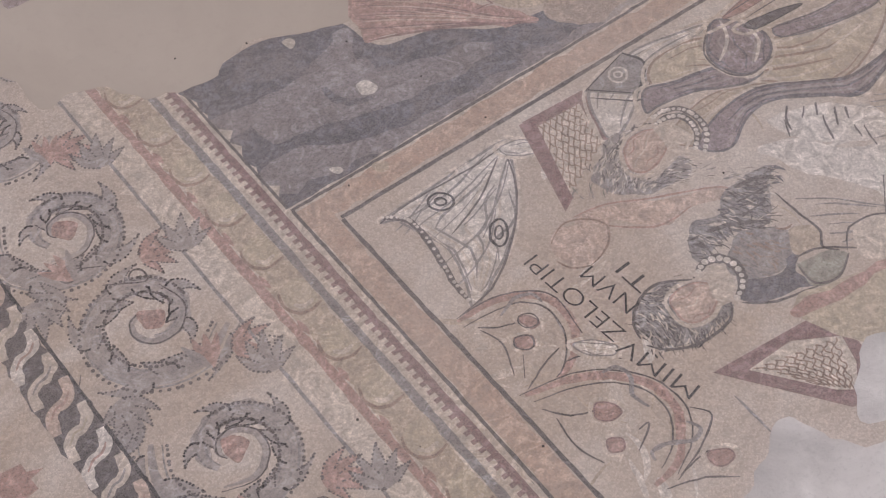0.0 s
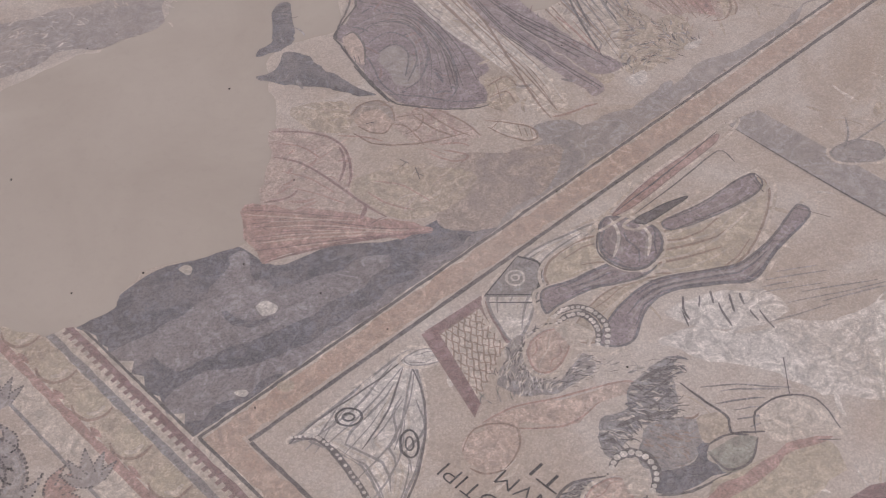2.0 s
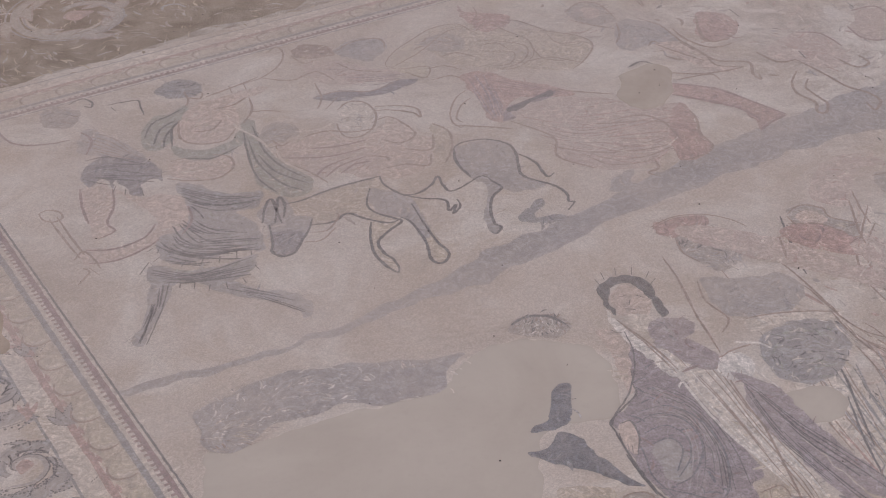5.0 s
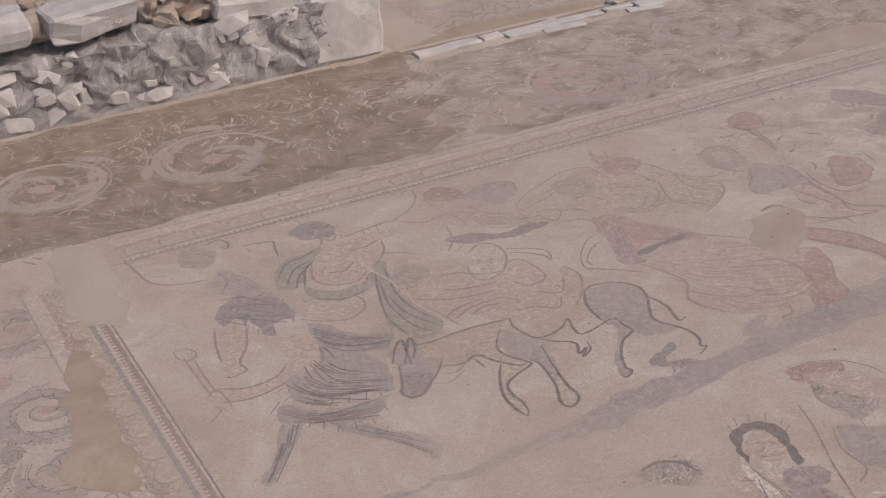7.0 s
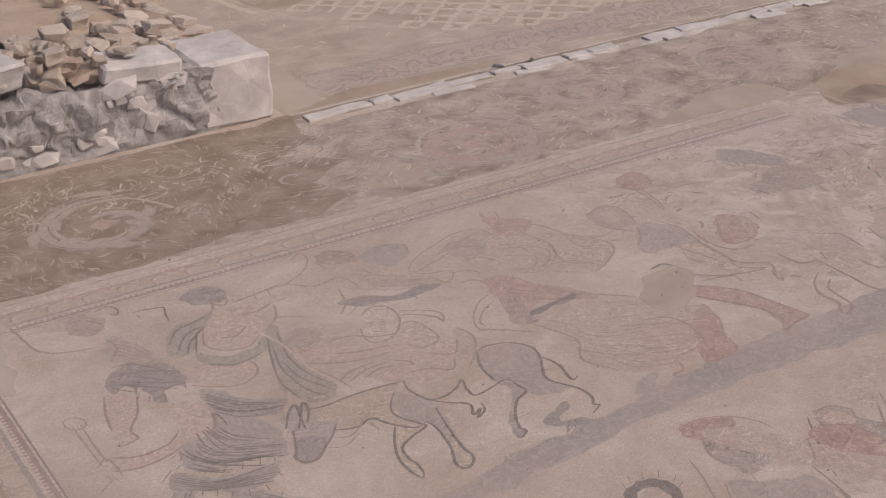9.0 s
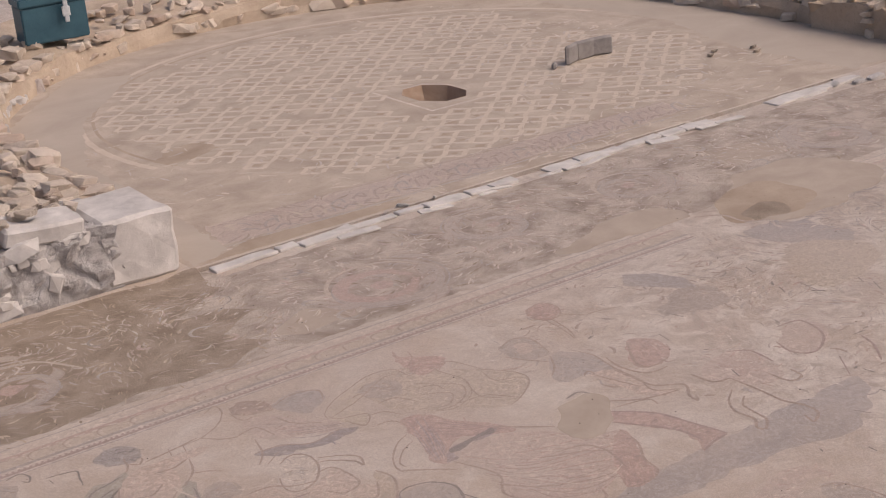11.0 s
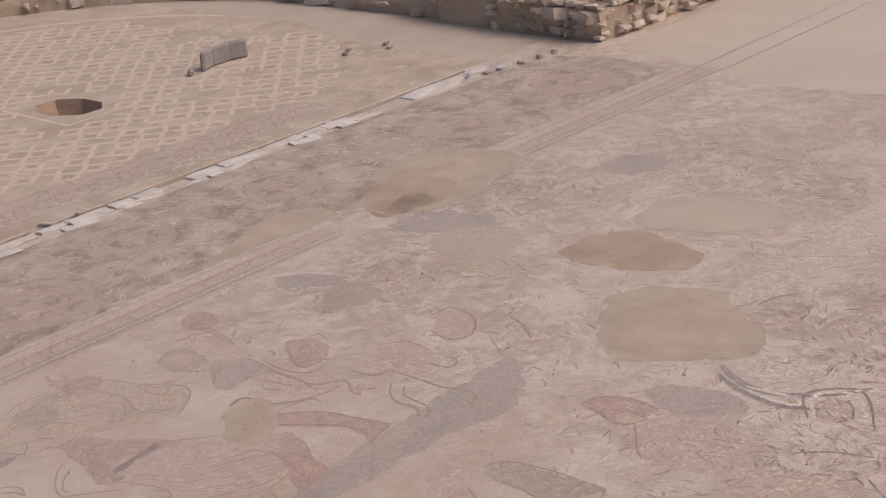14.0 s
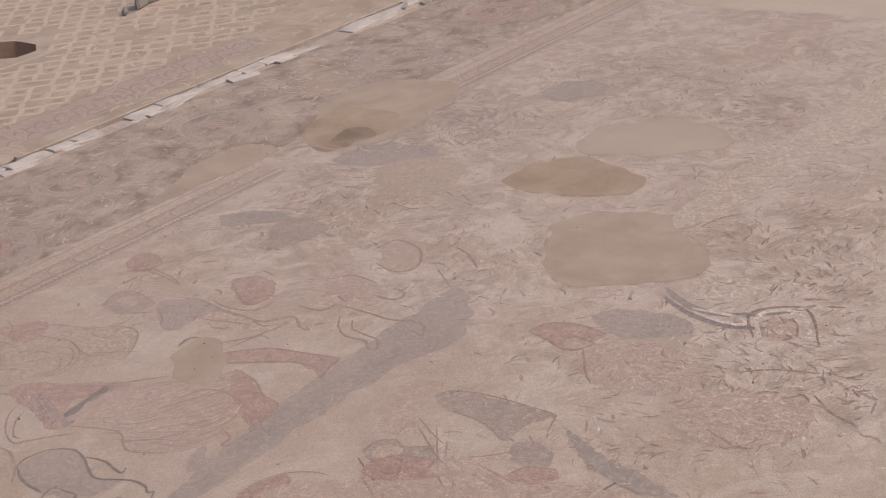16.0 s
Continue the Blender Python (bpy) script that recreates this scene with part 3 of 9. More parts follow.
for k in range(30):
    # loose curls and fragments left of the leaves
    x, y = random.uniform(0.2, 9.9), random.uniform(5.65, 6.9)
    a, r = random.uniform(0, 6.28), random.uniform(0.06, 0.17)
    pts = [(x + r * math.cos(a + t) * (1 - t / 5), y + r * math.sin(a + t) * (1 - t / 5)) for t in (0, 0.8, 1.6, 2.4, 3.2)]
    strokes(scroll_bed, "leaf_fragment", [pts], random.uniform(0.012, 0.035), M[random.choice(("grey", "dark", "buff", "brown", "rose", "worn"))])


# faint remains of pictures all over the far half of the floor
remains = tagged(empty("worn_picture_field", 6, 3), "faint worn rows of rose, grey and cream tesserae", "floor", kind="structure")
scatter(remains, "worn_row", [(3.6, 4.9), (10.2, 5.0), (10.2, 2.6), (9.4, -0.1), (3.0, 0.1), (2.6, 1.6), (4.6, 2.3)], ("pink", "cream", "shade", "buff", "worn", "rose", "worn_grey", "brown", "worn_pink"), 110, 0.7)
scatter(remains, "fleck", [(3.8, 4.9), (10.0, 5.0), (10.0, 2.6), (9.0, 0.6), (4.2, 0.6), (4.6, 2.6)], ("dark", "brown", "white"), 20, 0.6)
scatter(remains, "worn_row", [(0.1, -0.3), (4.5, -0.4), (4.5, -2.2), (0.2, -2.2)], ("cream", "white", "buff", "ground"), 30)


def scroll(parent, x, y, r, turn, start, bold=True):
    """A coiled acanthus scroll: thick stem, jagged leaves along its back, a small bud in the middle."""
    next_figure(0.0009 if bold else 0.0016)
    stem = []
    for k in range(16):
        t = k / 15
        a = start + turn * t * 7.4
        q = r * (1.0 - 0.72 * t)
        stem.append((x + q * math.cos(a), y + q * math.sin(a)))
    strokes(parent, "stem", [stem], (0.30 if bold else 0.14) * r, M["haze"] if bold else M["worn_grey"], taper=0.8)
    line = [[(x + (p[0] - x) * s, y + (p[1] - y) * s) for p in stem] for s in (0.86, 1.15)]
    strokes(parent, "stem_line", line, 0.007 * (1 + r) if bold else 0.014, M["grey"])
    line = [[(x + (p[0] - x) * s, y + (p[1] - y) * s) for p in stem[1:-3]] for s in (0.94, 1.0, 1.07)]
    strokes(parent, "stem_vein", line, 0.006, M["shade"])
    for k in range(16 if bold else 11):
        t = (0.15 + k * (0.40 if bold else 0.55))
        a = start + turn * t
        q = r * (1.0 - 0.72 * t / 7.4)
        inward = -1 if k % 3 else 1
        length = r * random.uniform(0.26, 0.42) * (0.9 if inward > 0 else 1)
        at = lambda rho, phi: (x + rho * math.cos(phi), y + rho * math.sin(phi))
        q0 = q * (1 + inward * 0.08)
        pts = [at(q0, a), at(q0 + inward * length * 0.30, a + turn * 0.05), at(q0 + inward * length * 0.55, a + turn * 0.28), at(q0 + inward * length * 0.62, a + turn * 0.62), at(q0 + inward * length * 0.36, a + turn * 0.46), at(q0 + inward * length * 0.05, a + turn * 0.34)]
        fill(parent, "leaf", pts, M["worn_grey"] if not bold else M["haze"] if k % 4 else M["shade"])
        if bold:
            beads(parent, "leaf_rim", pts[:4], 13, 0.0085, M["black"])
            beads(parent, "leaf_rim", pts[3:], 9, 0.0075, M["dark"])
        else:
            strokes(parent, "leaf_line", [pts[:4], pts[3:]], 0.014, M["brown"])
    if bold:
        for s in (0.80, 1.22):
            beads(parent, "rim_beading", [(x + (p[0] - x) * s, y + (p[1] - y) * s) for p in stem[:12]], 60, 0.012, M["dark"])
        coil = [(x + r * (0.50 - 0.055 * t) * math.cos(start + turn * t * 0.85 + 1.5), y + r * (0.50 - 0.055 * t) * math.sin(start + turn * t * 0.85 + 1.5)) for t in range(8)]
        strokes(parent, "inner_coil", [coil], 0.024, M["haze"], taper=0.8)
        strokes(parent, "inner_line", [[(x + (p[0] - x) * 1.12, y + (p[1] - y) * 1.12) for p in coil]], 0.006, M["dark"])
    fill(parent, "bud", [(x + r * c * random.uniform(0.1, 0.24), y + r * s * random.uniform(0.1, 0.24)) for c, s in ((1, 0), (0.6, 0.8), (-0.3, 0.9), (-1, 0.1), (-0.4, -0.9), (0.5, -0.8))], M["rose"])
    if bold:
        for a in (start + 1.1, start + 2.6, start + 4.3):
            cx, cy = x + r * 1.42 * math.cos(a), y + r * 1.30 * math.sin(a)
            curl = [(cx + 0.15 * r * math.cos(a + t) / (1 + 0.18 * t), cy + 0.15 * r * math.sin(a + t) / (1 + 0.18 * t)) for t in (0, 0.9, 1.8, 2.7, 3.6, 4.5, 5.4)]
            strokes(parent, "tendril", [[(x + r * 1.1 * math.cos(a - 0.3), y + r * 1.1 * math.sin(a - 0.3)), *curl]], 0.007, M["dark"])


def tuft(parent, x, y, a, size, tone):
    """Five pointed leaves spread from one foot."""
    for j in range(5):
        b = a + (j - 2) * 0.42
        n = size * (1.0 - 0.12 * abs(j - 2))
        at = lambda u, w: (x + n * u * math.cos(b) - n * w * math.sin(b), y + n * u * math.sin(b) + n * w * math.cos(b))
        pts = [at(0.05, 0), at(0.4, 0.15), at(0.75, 0.10), at(1.0, 0.0), at(0.7, -0.08), at(0.4, -0.13)]
        fill(parent, "tuft_leaf", pts, M[tone])
        beads(parent, "tuft_rim", pts[:4], 11, 0.008, M["dark"])
        beads(parent, "tuft_rim", pts[3:], 9, 0.007, M["dark"])


left_scrolls = [(-0.60, 0.90, 0.21), (-0.60, 0.40, 0.23), (-0.56, -0.05, 0.235), (-0.60, -0.57, 0.235), (-0.56, -1.08, 0.235), (-0.45, 4.71, 0.30), (-0.50, 3.85, 0.27), (-0.52, 3.30, 0.24), (-0.45, 2.75, 0.24), (-0.48, 2.22, 0.24)]
for k, (x, y, r) in enumerate(left_scrolls):
    holder = tagged(empty("leaf_scroll", x, y), "grey coiled leaf scroll with a small red bud", "mosaic scroll", "leaf scrolls of the border")
    scroll(holder, x, y, r, 1 if k % 2 else -1, 2.4 if k % 2 else -0.7)
    for a, tone in ((2.2, "shade"), (-1.0, "rose"), (0.6, "haze"), (3.9, "haze")):
        tuft(holder, x + r * 1.12 * math.cos(a), y + r * 1.12 * math.sin(a), a + 0.5, 0.15, tone)
    # red palmette between two coils
    s = 1 if k % 2 else -1
    for j in range(4):
        a = s * (0.9 + j * 0.32) + (0 if s > 0 else math.pi)
        px, py = x + s * 0.10, y + r * 1.12
        fill(holder, "palmette_leaf", [(px, py), (px + 0.06 * math.cos(a + 0.25), py + 0.06 * math.sin(a + 0.25)), (px + 0.125 * math.cos(a), py + 0.125 * math.sin(a)), (px + 0.06 * math.cos(a - 0.25), py + 0.06 * math.sin(a - 0.25))], M["rose"] if j < 3 else M["shade"])
far_scrolls = [(0.09, 6.40, 0.42), (1.16, 6.22, 0.46), (3.68, 6.02, 0.50), (4.95, 6.42, 0.40), (6.2, 6.35, 0.38), (8.2, 6.08, 0.46), (9.62, 6.12, 0.52)]
for k, (x, y, r) in enumerate(far_scrolls):
    holder = tagged(empty("leaf_scroll", x, y), "worn wide leaf scroll in grey and cream", "mosaic scroll", "worn scrolls of the far border")
    next_figure(0.0012)
    turns = []
    for m in (0, 1, 3):
        turns.append([(x + r * (0.98 - 0.09 * t - 0.05 * m) * math.cos(t * 0.9 + m), y + r * (0.98 - 0.09 * t - 0.05 * m) * math.sin(t * 0.9 + m)) for t in range(9)])
    strokes(holder, "pale_coil", [turns[0][:7]], 0.035, M["buff"])
    strokes(holder, "brown_coil", [turns[2][:7]], 0.03, M["brown"])
    scroll(holder, x, y, r, 1 if k % 2 else -1, 1.0, bold=False)
    if k in (2, 6):
        strokes(holder, "rose_coil", [[(x + r * 0.55 * math.cos(t), y + r * 0.5 * math.sin(t)) for t in range(7)]], 0.10, M["rose"])


fig = inlay("dark_band", "slate grey mosaic band fading into cream along the frame", 1.06, 0.21, "mosaic band")
next_figure(0.0012)
fill(fig, "ground_shade", [(-0.033, 0.647), (0.138, 0.679), (0.323, 0.688), (0.483, 0.619), (0.583, 0.595), (0.625, 0.426), (0.818, 0.363), (0.988, 0.238), (1.18, 0.20), (1.30, 0.16), (1.20, 0.09), (1.28, 0.03), (1.05, 0.02), (0.850, 0.02), (0.400, 0.02), (0.021, 0.02), (-0.010, 0.156), (-0.005, 0.420)], M["slate"])
fill(fig, "pale_fade", [(1.240, 0.085), (1.412, 0.100), (1.688, 0.245), (1.808, 0.221), (1.992, 0.143), (2.419, 0.111), (2.802, 0.077), (3.123, 0.057), (2.696, 0.03), (1.980, 0.03), (1.546, 0.03), (1.159, 0.03)], M["haze"], ragged=0.05)
fill(fig, "shade_patch", [(1.50, 0.06), (1.62, 0.10), (1.72, 0.26), (1.80, 0.30), (1.86, 0.22), (1.74, 0.10), (1.66, 0.04)], M["shade"], ragged=0.04)
fill(fig, "shade_patch", [(1.86, 0.10), (2.1, 0.13), (2.3, 0.12), (2.2, 0.07), (1.95, 0.06)], M["shade"], ragged=0.04)
fill(fig, "olive_fade", [(1.428, 0.353), (1.580, 0.279), (1.719, 0.218), (1.702, 0.114), (1.471, 0.068), (1.274, 0.067), (1.158, 0.139), (1.168, 0.238)], M["worn"], ragged=0.05)
fill(fig, "pale_lane", [(-0.137, 0.526), (0.093, 0.479), (0.367, 0.481), (0.554, 0.573), (0.581, 0.513), (0.515, 0.365), (0.730, 0.273), (0.918, 0.201), (0.826, 0.151), (0.471, 0.187), (0.215, 0.272), (0.106, 0.307), (0.079, 0.395), (-0.095, 0.363)], M["mauve"], ragged=0.03)
fill(fig, "pale_lane", [(-0.028, 0.211), (0.132, 0.221), (0.335, 0.132), (0.572, 0.079), (0.910, 0.075), (1.154, 0.065), (1.271, 0.049), (1.147, 0.000), (0.800, 0.005), (0.527, 0.023), (0.279, 0.058), (0.038, 0.091), (-0.034, 0.141)], M["mauve"], ragged=0.03)
fill(fig, "dull_patch", [(0.437, 0.418), (0.560, 0.392), (0.539, 0.274), (0.476, 0.238), (0.399, 0.275), (0.369, 0.342)], M["mauve"], ragged=0.03)
strokes(fig, "dark_arc", [[(0.372, 0.386), (0.370, 0.328), (0.402, 0.279), (0.472, 0.248)]], 0.03, M["slate"])
fig = inlay("grey_band_upper", "slate band dividing two mosaic registers", 2.19, 2.50, "mosaic band")
next_figure(0.0012)
fill(fig, "band", [(0.01, 2.48), (0.45, 2.40), (0.86, 2.39), (1.33, 2.44), (1.93, 2.55), (2.43, 2.58), (3.04, 2.71), (3.63, 2.77), (4.33, 2.81), (4.82, 2.80), (4.43, 2.42), (3.93, 2.46), (3.36, 2.49), (2.85, 2.47), (2.15, 2.41), (1.65, 2.34), (1.28, 2.35), (0.84, 2.34), (0.43, 2.37), (0.01, 2.41)], M["haze"], ragged=0.05)
fill(fig, "band_dark", [(2.19, 2.56), (2.64, 2.64), (3.22, 2.72), (3.65, 2.65), (4.06, 2.60), (3.88, 2.49), (3.27, 2.55), (2.69, 2.48), (2.17, 2.43)], M["shade"], ragged=0.05)


# ---- borders ----
def run(parent, name, lines, width, material):
    """Straight lines laid in short lengths, so that they keep an uneven edge."""
    bm = bmesh.new()
    z = layer()
    for (x0, y0), (x1, y1) in lines:
        n = max(2, int(math.hypot(x1 - x0, y1 - y0) / 0.035))
        ribbon(bm, [Vector((x0 + (x1 - x0) * k / n, y0 + (y1 - y0) * k / n, 0)) for k in range(n + 1)], width, parent.location, z, 0)
    return part(name, bm, material, parent)


def egg_border(name, label, place, start, end, bold):
    """Border of eggs and teeth. place(u, v): u across from the inner side outwards, v along."""
    o = place(0.15, (start + end) / 2)
    b = tagged(empty(name, *o), label, "mosaic border", kind="structure")
    next_figure(0.0014)
    lane = lambda u, w, mat, nm: run(b, nm, [(place(u, start), place(u, end))], w, M[mat])
    lane(0.175, 0.35, "cream", "ground_strip")
    lane(0.238, 0.030, "rose", "scallop_strip")
    lane(0.165, 0.105, "buff", "egg_strip")
    lane(0.346, 0.011, "grey", "thin_line")
    lane(0.098, 0.028, "grey", "grey_line")
    lane(0.034, 0.024, "wine", "tooth_strip")
    lane(0.004, 0.010, "dark" if bold else "grey", "inner_line")
    # teeth along the wine strip
    bm = bmesh.new()
    z, oo = layer(), b.location
    v = start
    while v < end - 0.03:
        pts = [place(0.044, v), place(0.064, v), place(0.064, v + 0.015), place(0.044, v + 0.015)]
        bm.faces.new([bm.verts.new((p[0] - oo.x, p[1] - oo.y, z)) for p in pts])
        v += 0.034
    bmesh.ops.recalc_face_normals(bm, faces=bm.faces)
    tagged(part("teeth", bm, M["wine"], b, "small wine-red teeth"), kind="stuff")
    v, k = start + 0.1, 0
    while v < end - 0.08:
        fill(b, "egg", [place(0.120, v - 0.045), place(0.16, v - 0.058), place(0.20, v - 0.040), place(0.212, v), place(0.20, v + 0.040), place(0.16, v + 0.058), place(0.120, v + 0.045)], M["yellow"])
        strokes(b, "egg_rim", [[place(0.118, v - 0.058), place(0.165, v - 0.066), place(0.205, v - 0.046), place(0.219, v), place(0.207, v + 0.04)]], 0.011, M["brown"])
        strokes(b, "egg_light", [[place(0.135, v - 0.035), place(0.17, v - 0.042), place(0.192, v - 0.02)]], 0.016, M["cream"])
        fill(b, "scallop", [place(0.250, v - 0.10), place(0.226, v - 0.095), place(0.214, v - 0.072), place(0.205, v - 0.103), place(0.214, v - 0.134), place(0.226, v - 0.111)], M["rose"])
        v += 0.205
    return b


egg_border("left_border", "egg and tooth border in ochre and wine", lambda u, v: (-u, v), -2.4, 5.02, True)
egg_border("far_border", "faded egg and tooth border in ochre and grey", lambda u, v: (v, 5.10 + u), 0.25, 5.75, False)
egg_border("far_border", "faded egg and tooth border running to the screed", lambda u, v: (v, 5.06 + u), 7.45, 10.6, False)
lines_far = tagged(empty("border_trace", 12, 5.2), "thin grey border lines in the screed", "mosaic border", kind="structure")
run(lines_far, "line", [((10.5, 5.32), (16, 5.42)), ((10.5, 5.06), (16, 5.12))], 0.03, M["shade"])

# guilloche on black ground, outermost on the left
next_figure(0.0014)
guilloche = tagged(empty("guilloche_border", -0.91, 0), "black border with cream and rose twisted strands", "mosaic border", kind="structure")
run(guilloche, "black_ground", [((-0.912, -2.4), (-0.912, 1.2))], 0.135, M["dark"])
run(guilloche, "edge_line", [((-0.842, -2.4), (-0.842, 1.2))], 0.012, M["black"])
for k in range(28):
    y = -2.2 + k * 0.105
    s = [(-0.966, y - 0.02), (-0.955, y + 0.035), (-0.925, y + 0.06), (-0.895, y + 0.065), (-0.868, y + 0.09), (-0.86, y + 0.14)]
    strokes(guilloche, "strand", [s], 0.036, M[("cream", "white", "cream", "pink")[k % 4]], taper=0.2)
    strokes(guilloche, "strand_core", [s[1:5]], 0.008, M[("grey", "rose", "yellow", "red")[k % 4]])
stepped = tagged(empty("stepped_border", -1.1, -0.4), "rose stepped triangles on a cream ground", "mosaic border", kind="structure")
for k in range(8):
    y = -1.6 + k * 0.26
    fill(stepped, "triangle", [(-1.26, y - 0.12), (-1.16, y - 0.10), (-1.16, y - 0.05), (-1.09, y - 0.04), (-1.09, y), (-1.05, y + 0.01), (-1.09, y + 0.03), (-1.09, y + 0.06), (-1.16, y + 0.07), (-1.16, y + 0.12), (-1.26, y + 0.13)], M["rose"], sharp=True)

# red frame of the lower panel
next_figure(0.0015)
frame_red = tagged(empty("red_frame", 1.0, -0.05), "orange-red mosaic frame edged with black lines", "mosaic border", kind="structure")
for nm, w, mat, along, down in (
    ("pale_strip", 0.05, "cream", ((-0.02, 0.012), (3.5, -0.005)), ((0.012, -2.4), (0.012, 0.0))),
    ("orange_strip", 0.085, "orange", ((0.0, -0.030), (3.5, -0.046)), ((0.053, -0.05), (0.053, -2.4))),
    ("outer_line", 0.012, "dark", ((0.0, 0.026), (3.5, 0.012)), ((0.003, 0.02), (0.003, -2.4))),
    ("inner_line", 0.015, "dark", ((0.107, -0.092), (3.5, -0.106)), ((0.107, -0.10), (0.107, -2.4))),
):
    run(frame_red, nm, [along], w, M[mat])
    run(frame_red, nm, [down], w, M[mat])

# ---- mosaic figures, plain shapes set in tesserae ----

fig = inlay("stone_chip", "pale limestone chip set in the dark mosaic band", 0.48, 0.29, "stone chip")
fill(fig, "chip", [(0.461, 0.327), (0.499, 0.325), (0.514, 0.283), (0.488, 0.260), (0.452, 0.280)], M["white"])
fig = inlay("stone_chip", "pale limestone chip set in the dark mosaic band", 0.21, 0.07, "stone chip")
fill(fig, "chip", [(0.188, 0.089), (0.216, 0.081), (0.222, 0.057), (0.198, 0.055)], M["white"])
fig = inlay("stone_chip", "pale limestone chip set in the dark mosaic band", 0.32, -0.00, "stone chip")
fill(fig, "chip", [(0.303, 0.017), (0.333, 0.020), (0.351, -0.009), (0.325, -0.029), (0.298, -0.015)], M["buff"])
fig = inlay("stone_chip", "pale limestone chip at the mortar edge", 0.40, 0.62, "stone chip")
fill(fig, "chip", [(0.377, 0.639), (0.408, 0.639), (0.414, 0.611), (0.384, 0.597)], M["cream"])
fig = inlay("mortar_repair", "smooth grey-beige mortar repair filling a lost area", 0.56, 1.21, "mortar patch")
next_figure(0.0023)
fill(fig, "lacuna", [(0.076, 1.772), (0.159, 1.913), (0.382, 1.860), (0.671, 1.846), (1.061, 1.760), (1.314, 1.895), (1.539, 1.892), (1.704, 1.757), (1.783, 1.666), (1.760, 1.481), (1.616, 1.260), (1.486, 1.273), (1.378, 1.315), (1.245, 1.244), (1.117, 1.049), (0.952, 0.822), (0.777, 0.665), (0.637, 0.602), (0.583, 0.593), (0.449, 0.633), (0.330, 0.696), (0.200, 0.701), (0.097, 0.639), (-0.021, 0.655), (-0.113, 0.714), (-0.196, 0.828), (-0.276, 0.871), (-0.374, 0.878), (-0.411, 0.924), (-0.428, 1.096), (-0.616, 1.582), (-0.302, 1.541), (-0.160, 1.389)], M["fill"], ragged=0.03)
fig = inlay("edge_fragment", "purple-grey mosaic fragment at the rim of the mortar repair", -0.09, 1.48, "mosaic fragment")
fill(fig, "patch", [(-0.041, 1.629), (0.040, 1.610), (0.043, 1.485), (-0.016, 1.364), (-0.105, 1.327), (-0.183, 1.344), (-0.277, 1.413), (-0.150, 1.679)], M["purple"], ragged=0.03)
fig = inlay("pale_tent", "pale striped tent-like shape with two ringed ovals", 0.39, -0.35, "mosaic figure")
shape(fig, "cloth", [(0.194, -0.182), (0.387, -0.172), (0.689, -0.162), (0.666, -0.233), (0.566, -0.385), (0.471, -0.476), (0.358, -0.548), (0.223, -0.611), (0.259, -0.523), (0.290, -0.414), (0.281, -0.312), (0.246, -0.215)], M["white"])
folds(fig, "fold_line", [(0.216, -0.196), (0.436, -0.167), (0.667, -0.189)], [(0.222, -0.597), (0.410, -0.510), (0.645, -0.246)], 9, 0.006, M["grey"])
strokes(fig, "outline", [[(0.184, -0.187), (0.340, -0.176), (0.533, -0.186), (0.664, -0.178)], [(0.667, -0.204), (0.594, -0.350), (0.457, -0.492), (0.306, -0.586), (0.171, -0.608)], [(0.631, -0.205), (0.491, -0.297), (0.335, -0.355)]], 0.007, M["dark"])
ring(fig, "ring", (0.385, -0.233), (0.032, -0.025), (0.020, 0.027), 0.008, M["black"])
ring(fig, "ring", (0.385, -0.233), (0.014, -0.011), (0.008, 0.011), 0.008, M["black"])
ring(fig, "ring", (0.452, -0.439), (0.022, -0.017), (0.032, 0.041), 0.008, M["black"])
ring(fig, "ring", (0.452, -0.439), (0.009, -0.008), (0.016, 0.020), 0.006, M["black"])
shape(fig, "knot", [(0.664, -0.178), (0.734, -0.192), (0.766, -0.238), (0.734, -0.263), (0.666, -0.219)], M["white"])
strokes(fig, "fringe", [[(0.205, -0.174), (0.248, -0.210), (0.266, -0.249), (0.263, -0.330), (0.245, -0.426), (0.229, -0.504), (0.224, -0.580)]], 0.022, M["dark"])
beads(fig, "fringe", [(0.208, -0.171), (0.251, -0.206), (0.268, -0.246), (0.265, -0.326), (0.247, -0.423), (0.232, -0.500), (0.226, -0.577)], 24, 0.013, M["white"])
fig = inlay("latticed_board", "wine-red framed panel of pale wavy lattice", 0.85, -0.29, "mosaic figure")
fill(fig, "panel", [(0.786, -0.142), (1.004, -0.152), (0.928, -0.353), (0.668, -0.494)], M["cream"], sharp=True)
fill(fig, "rim", [(0.770, -0.142), (0.823, -0.154), (0.717, -0.477), (0.661, -0.503)], M["wine"], sharp=True)
fill(fig, "rim", [(0.786, -0.142), (1.026, -0.154), (1.005, -0.193), (0.799, -0.184)], M["wine"], sharp=True)
fill(fig, "rim", [(0.990, -0.163), (1.025, -0.169), (0.971, -0.372), (0.931, -0.355)], M["wine"], sharp=True)
lattice(fig, "lattice", [(0.815, -0.178), (0.972, -0.189), (0.927, -0.367), (0.718, -0.463)], 6, 5, 0.005, M["brown"])
fig = inlay("patterned_square", "dark fringed square with rings on a white cloth", 1.20, -0.24, "mosaic figure")
shape(fig, "cloth", [(1.052, -0.164), (1.263, -0.129), (1.412, -0.153), (1.537, -0.191), (1.371, -0.222), (1.211, -0.252), (1.057, -0.346), (0.967, -0.377), (0.973, -0.304)], M["white"])
fill(fig, "square", [(1.026, -0.164), (1.239, -0.108), (1.272, -0.188), (1.154, -0.285)], M["grey"], sharp=True)
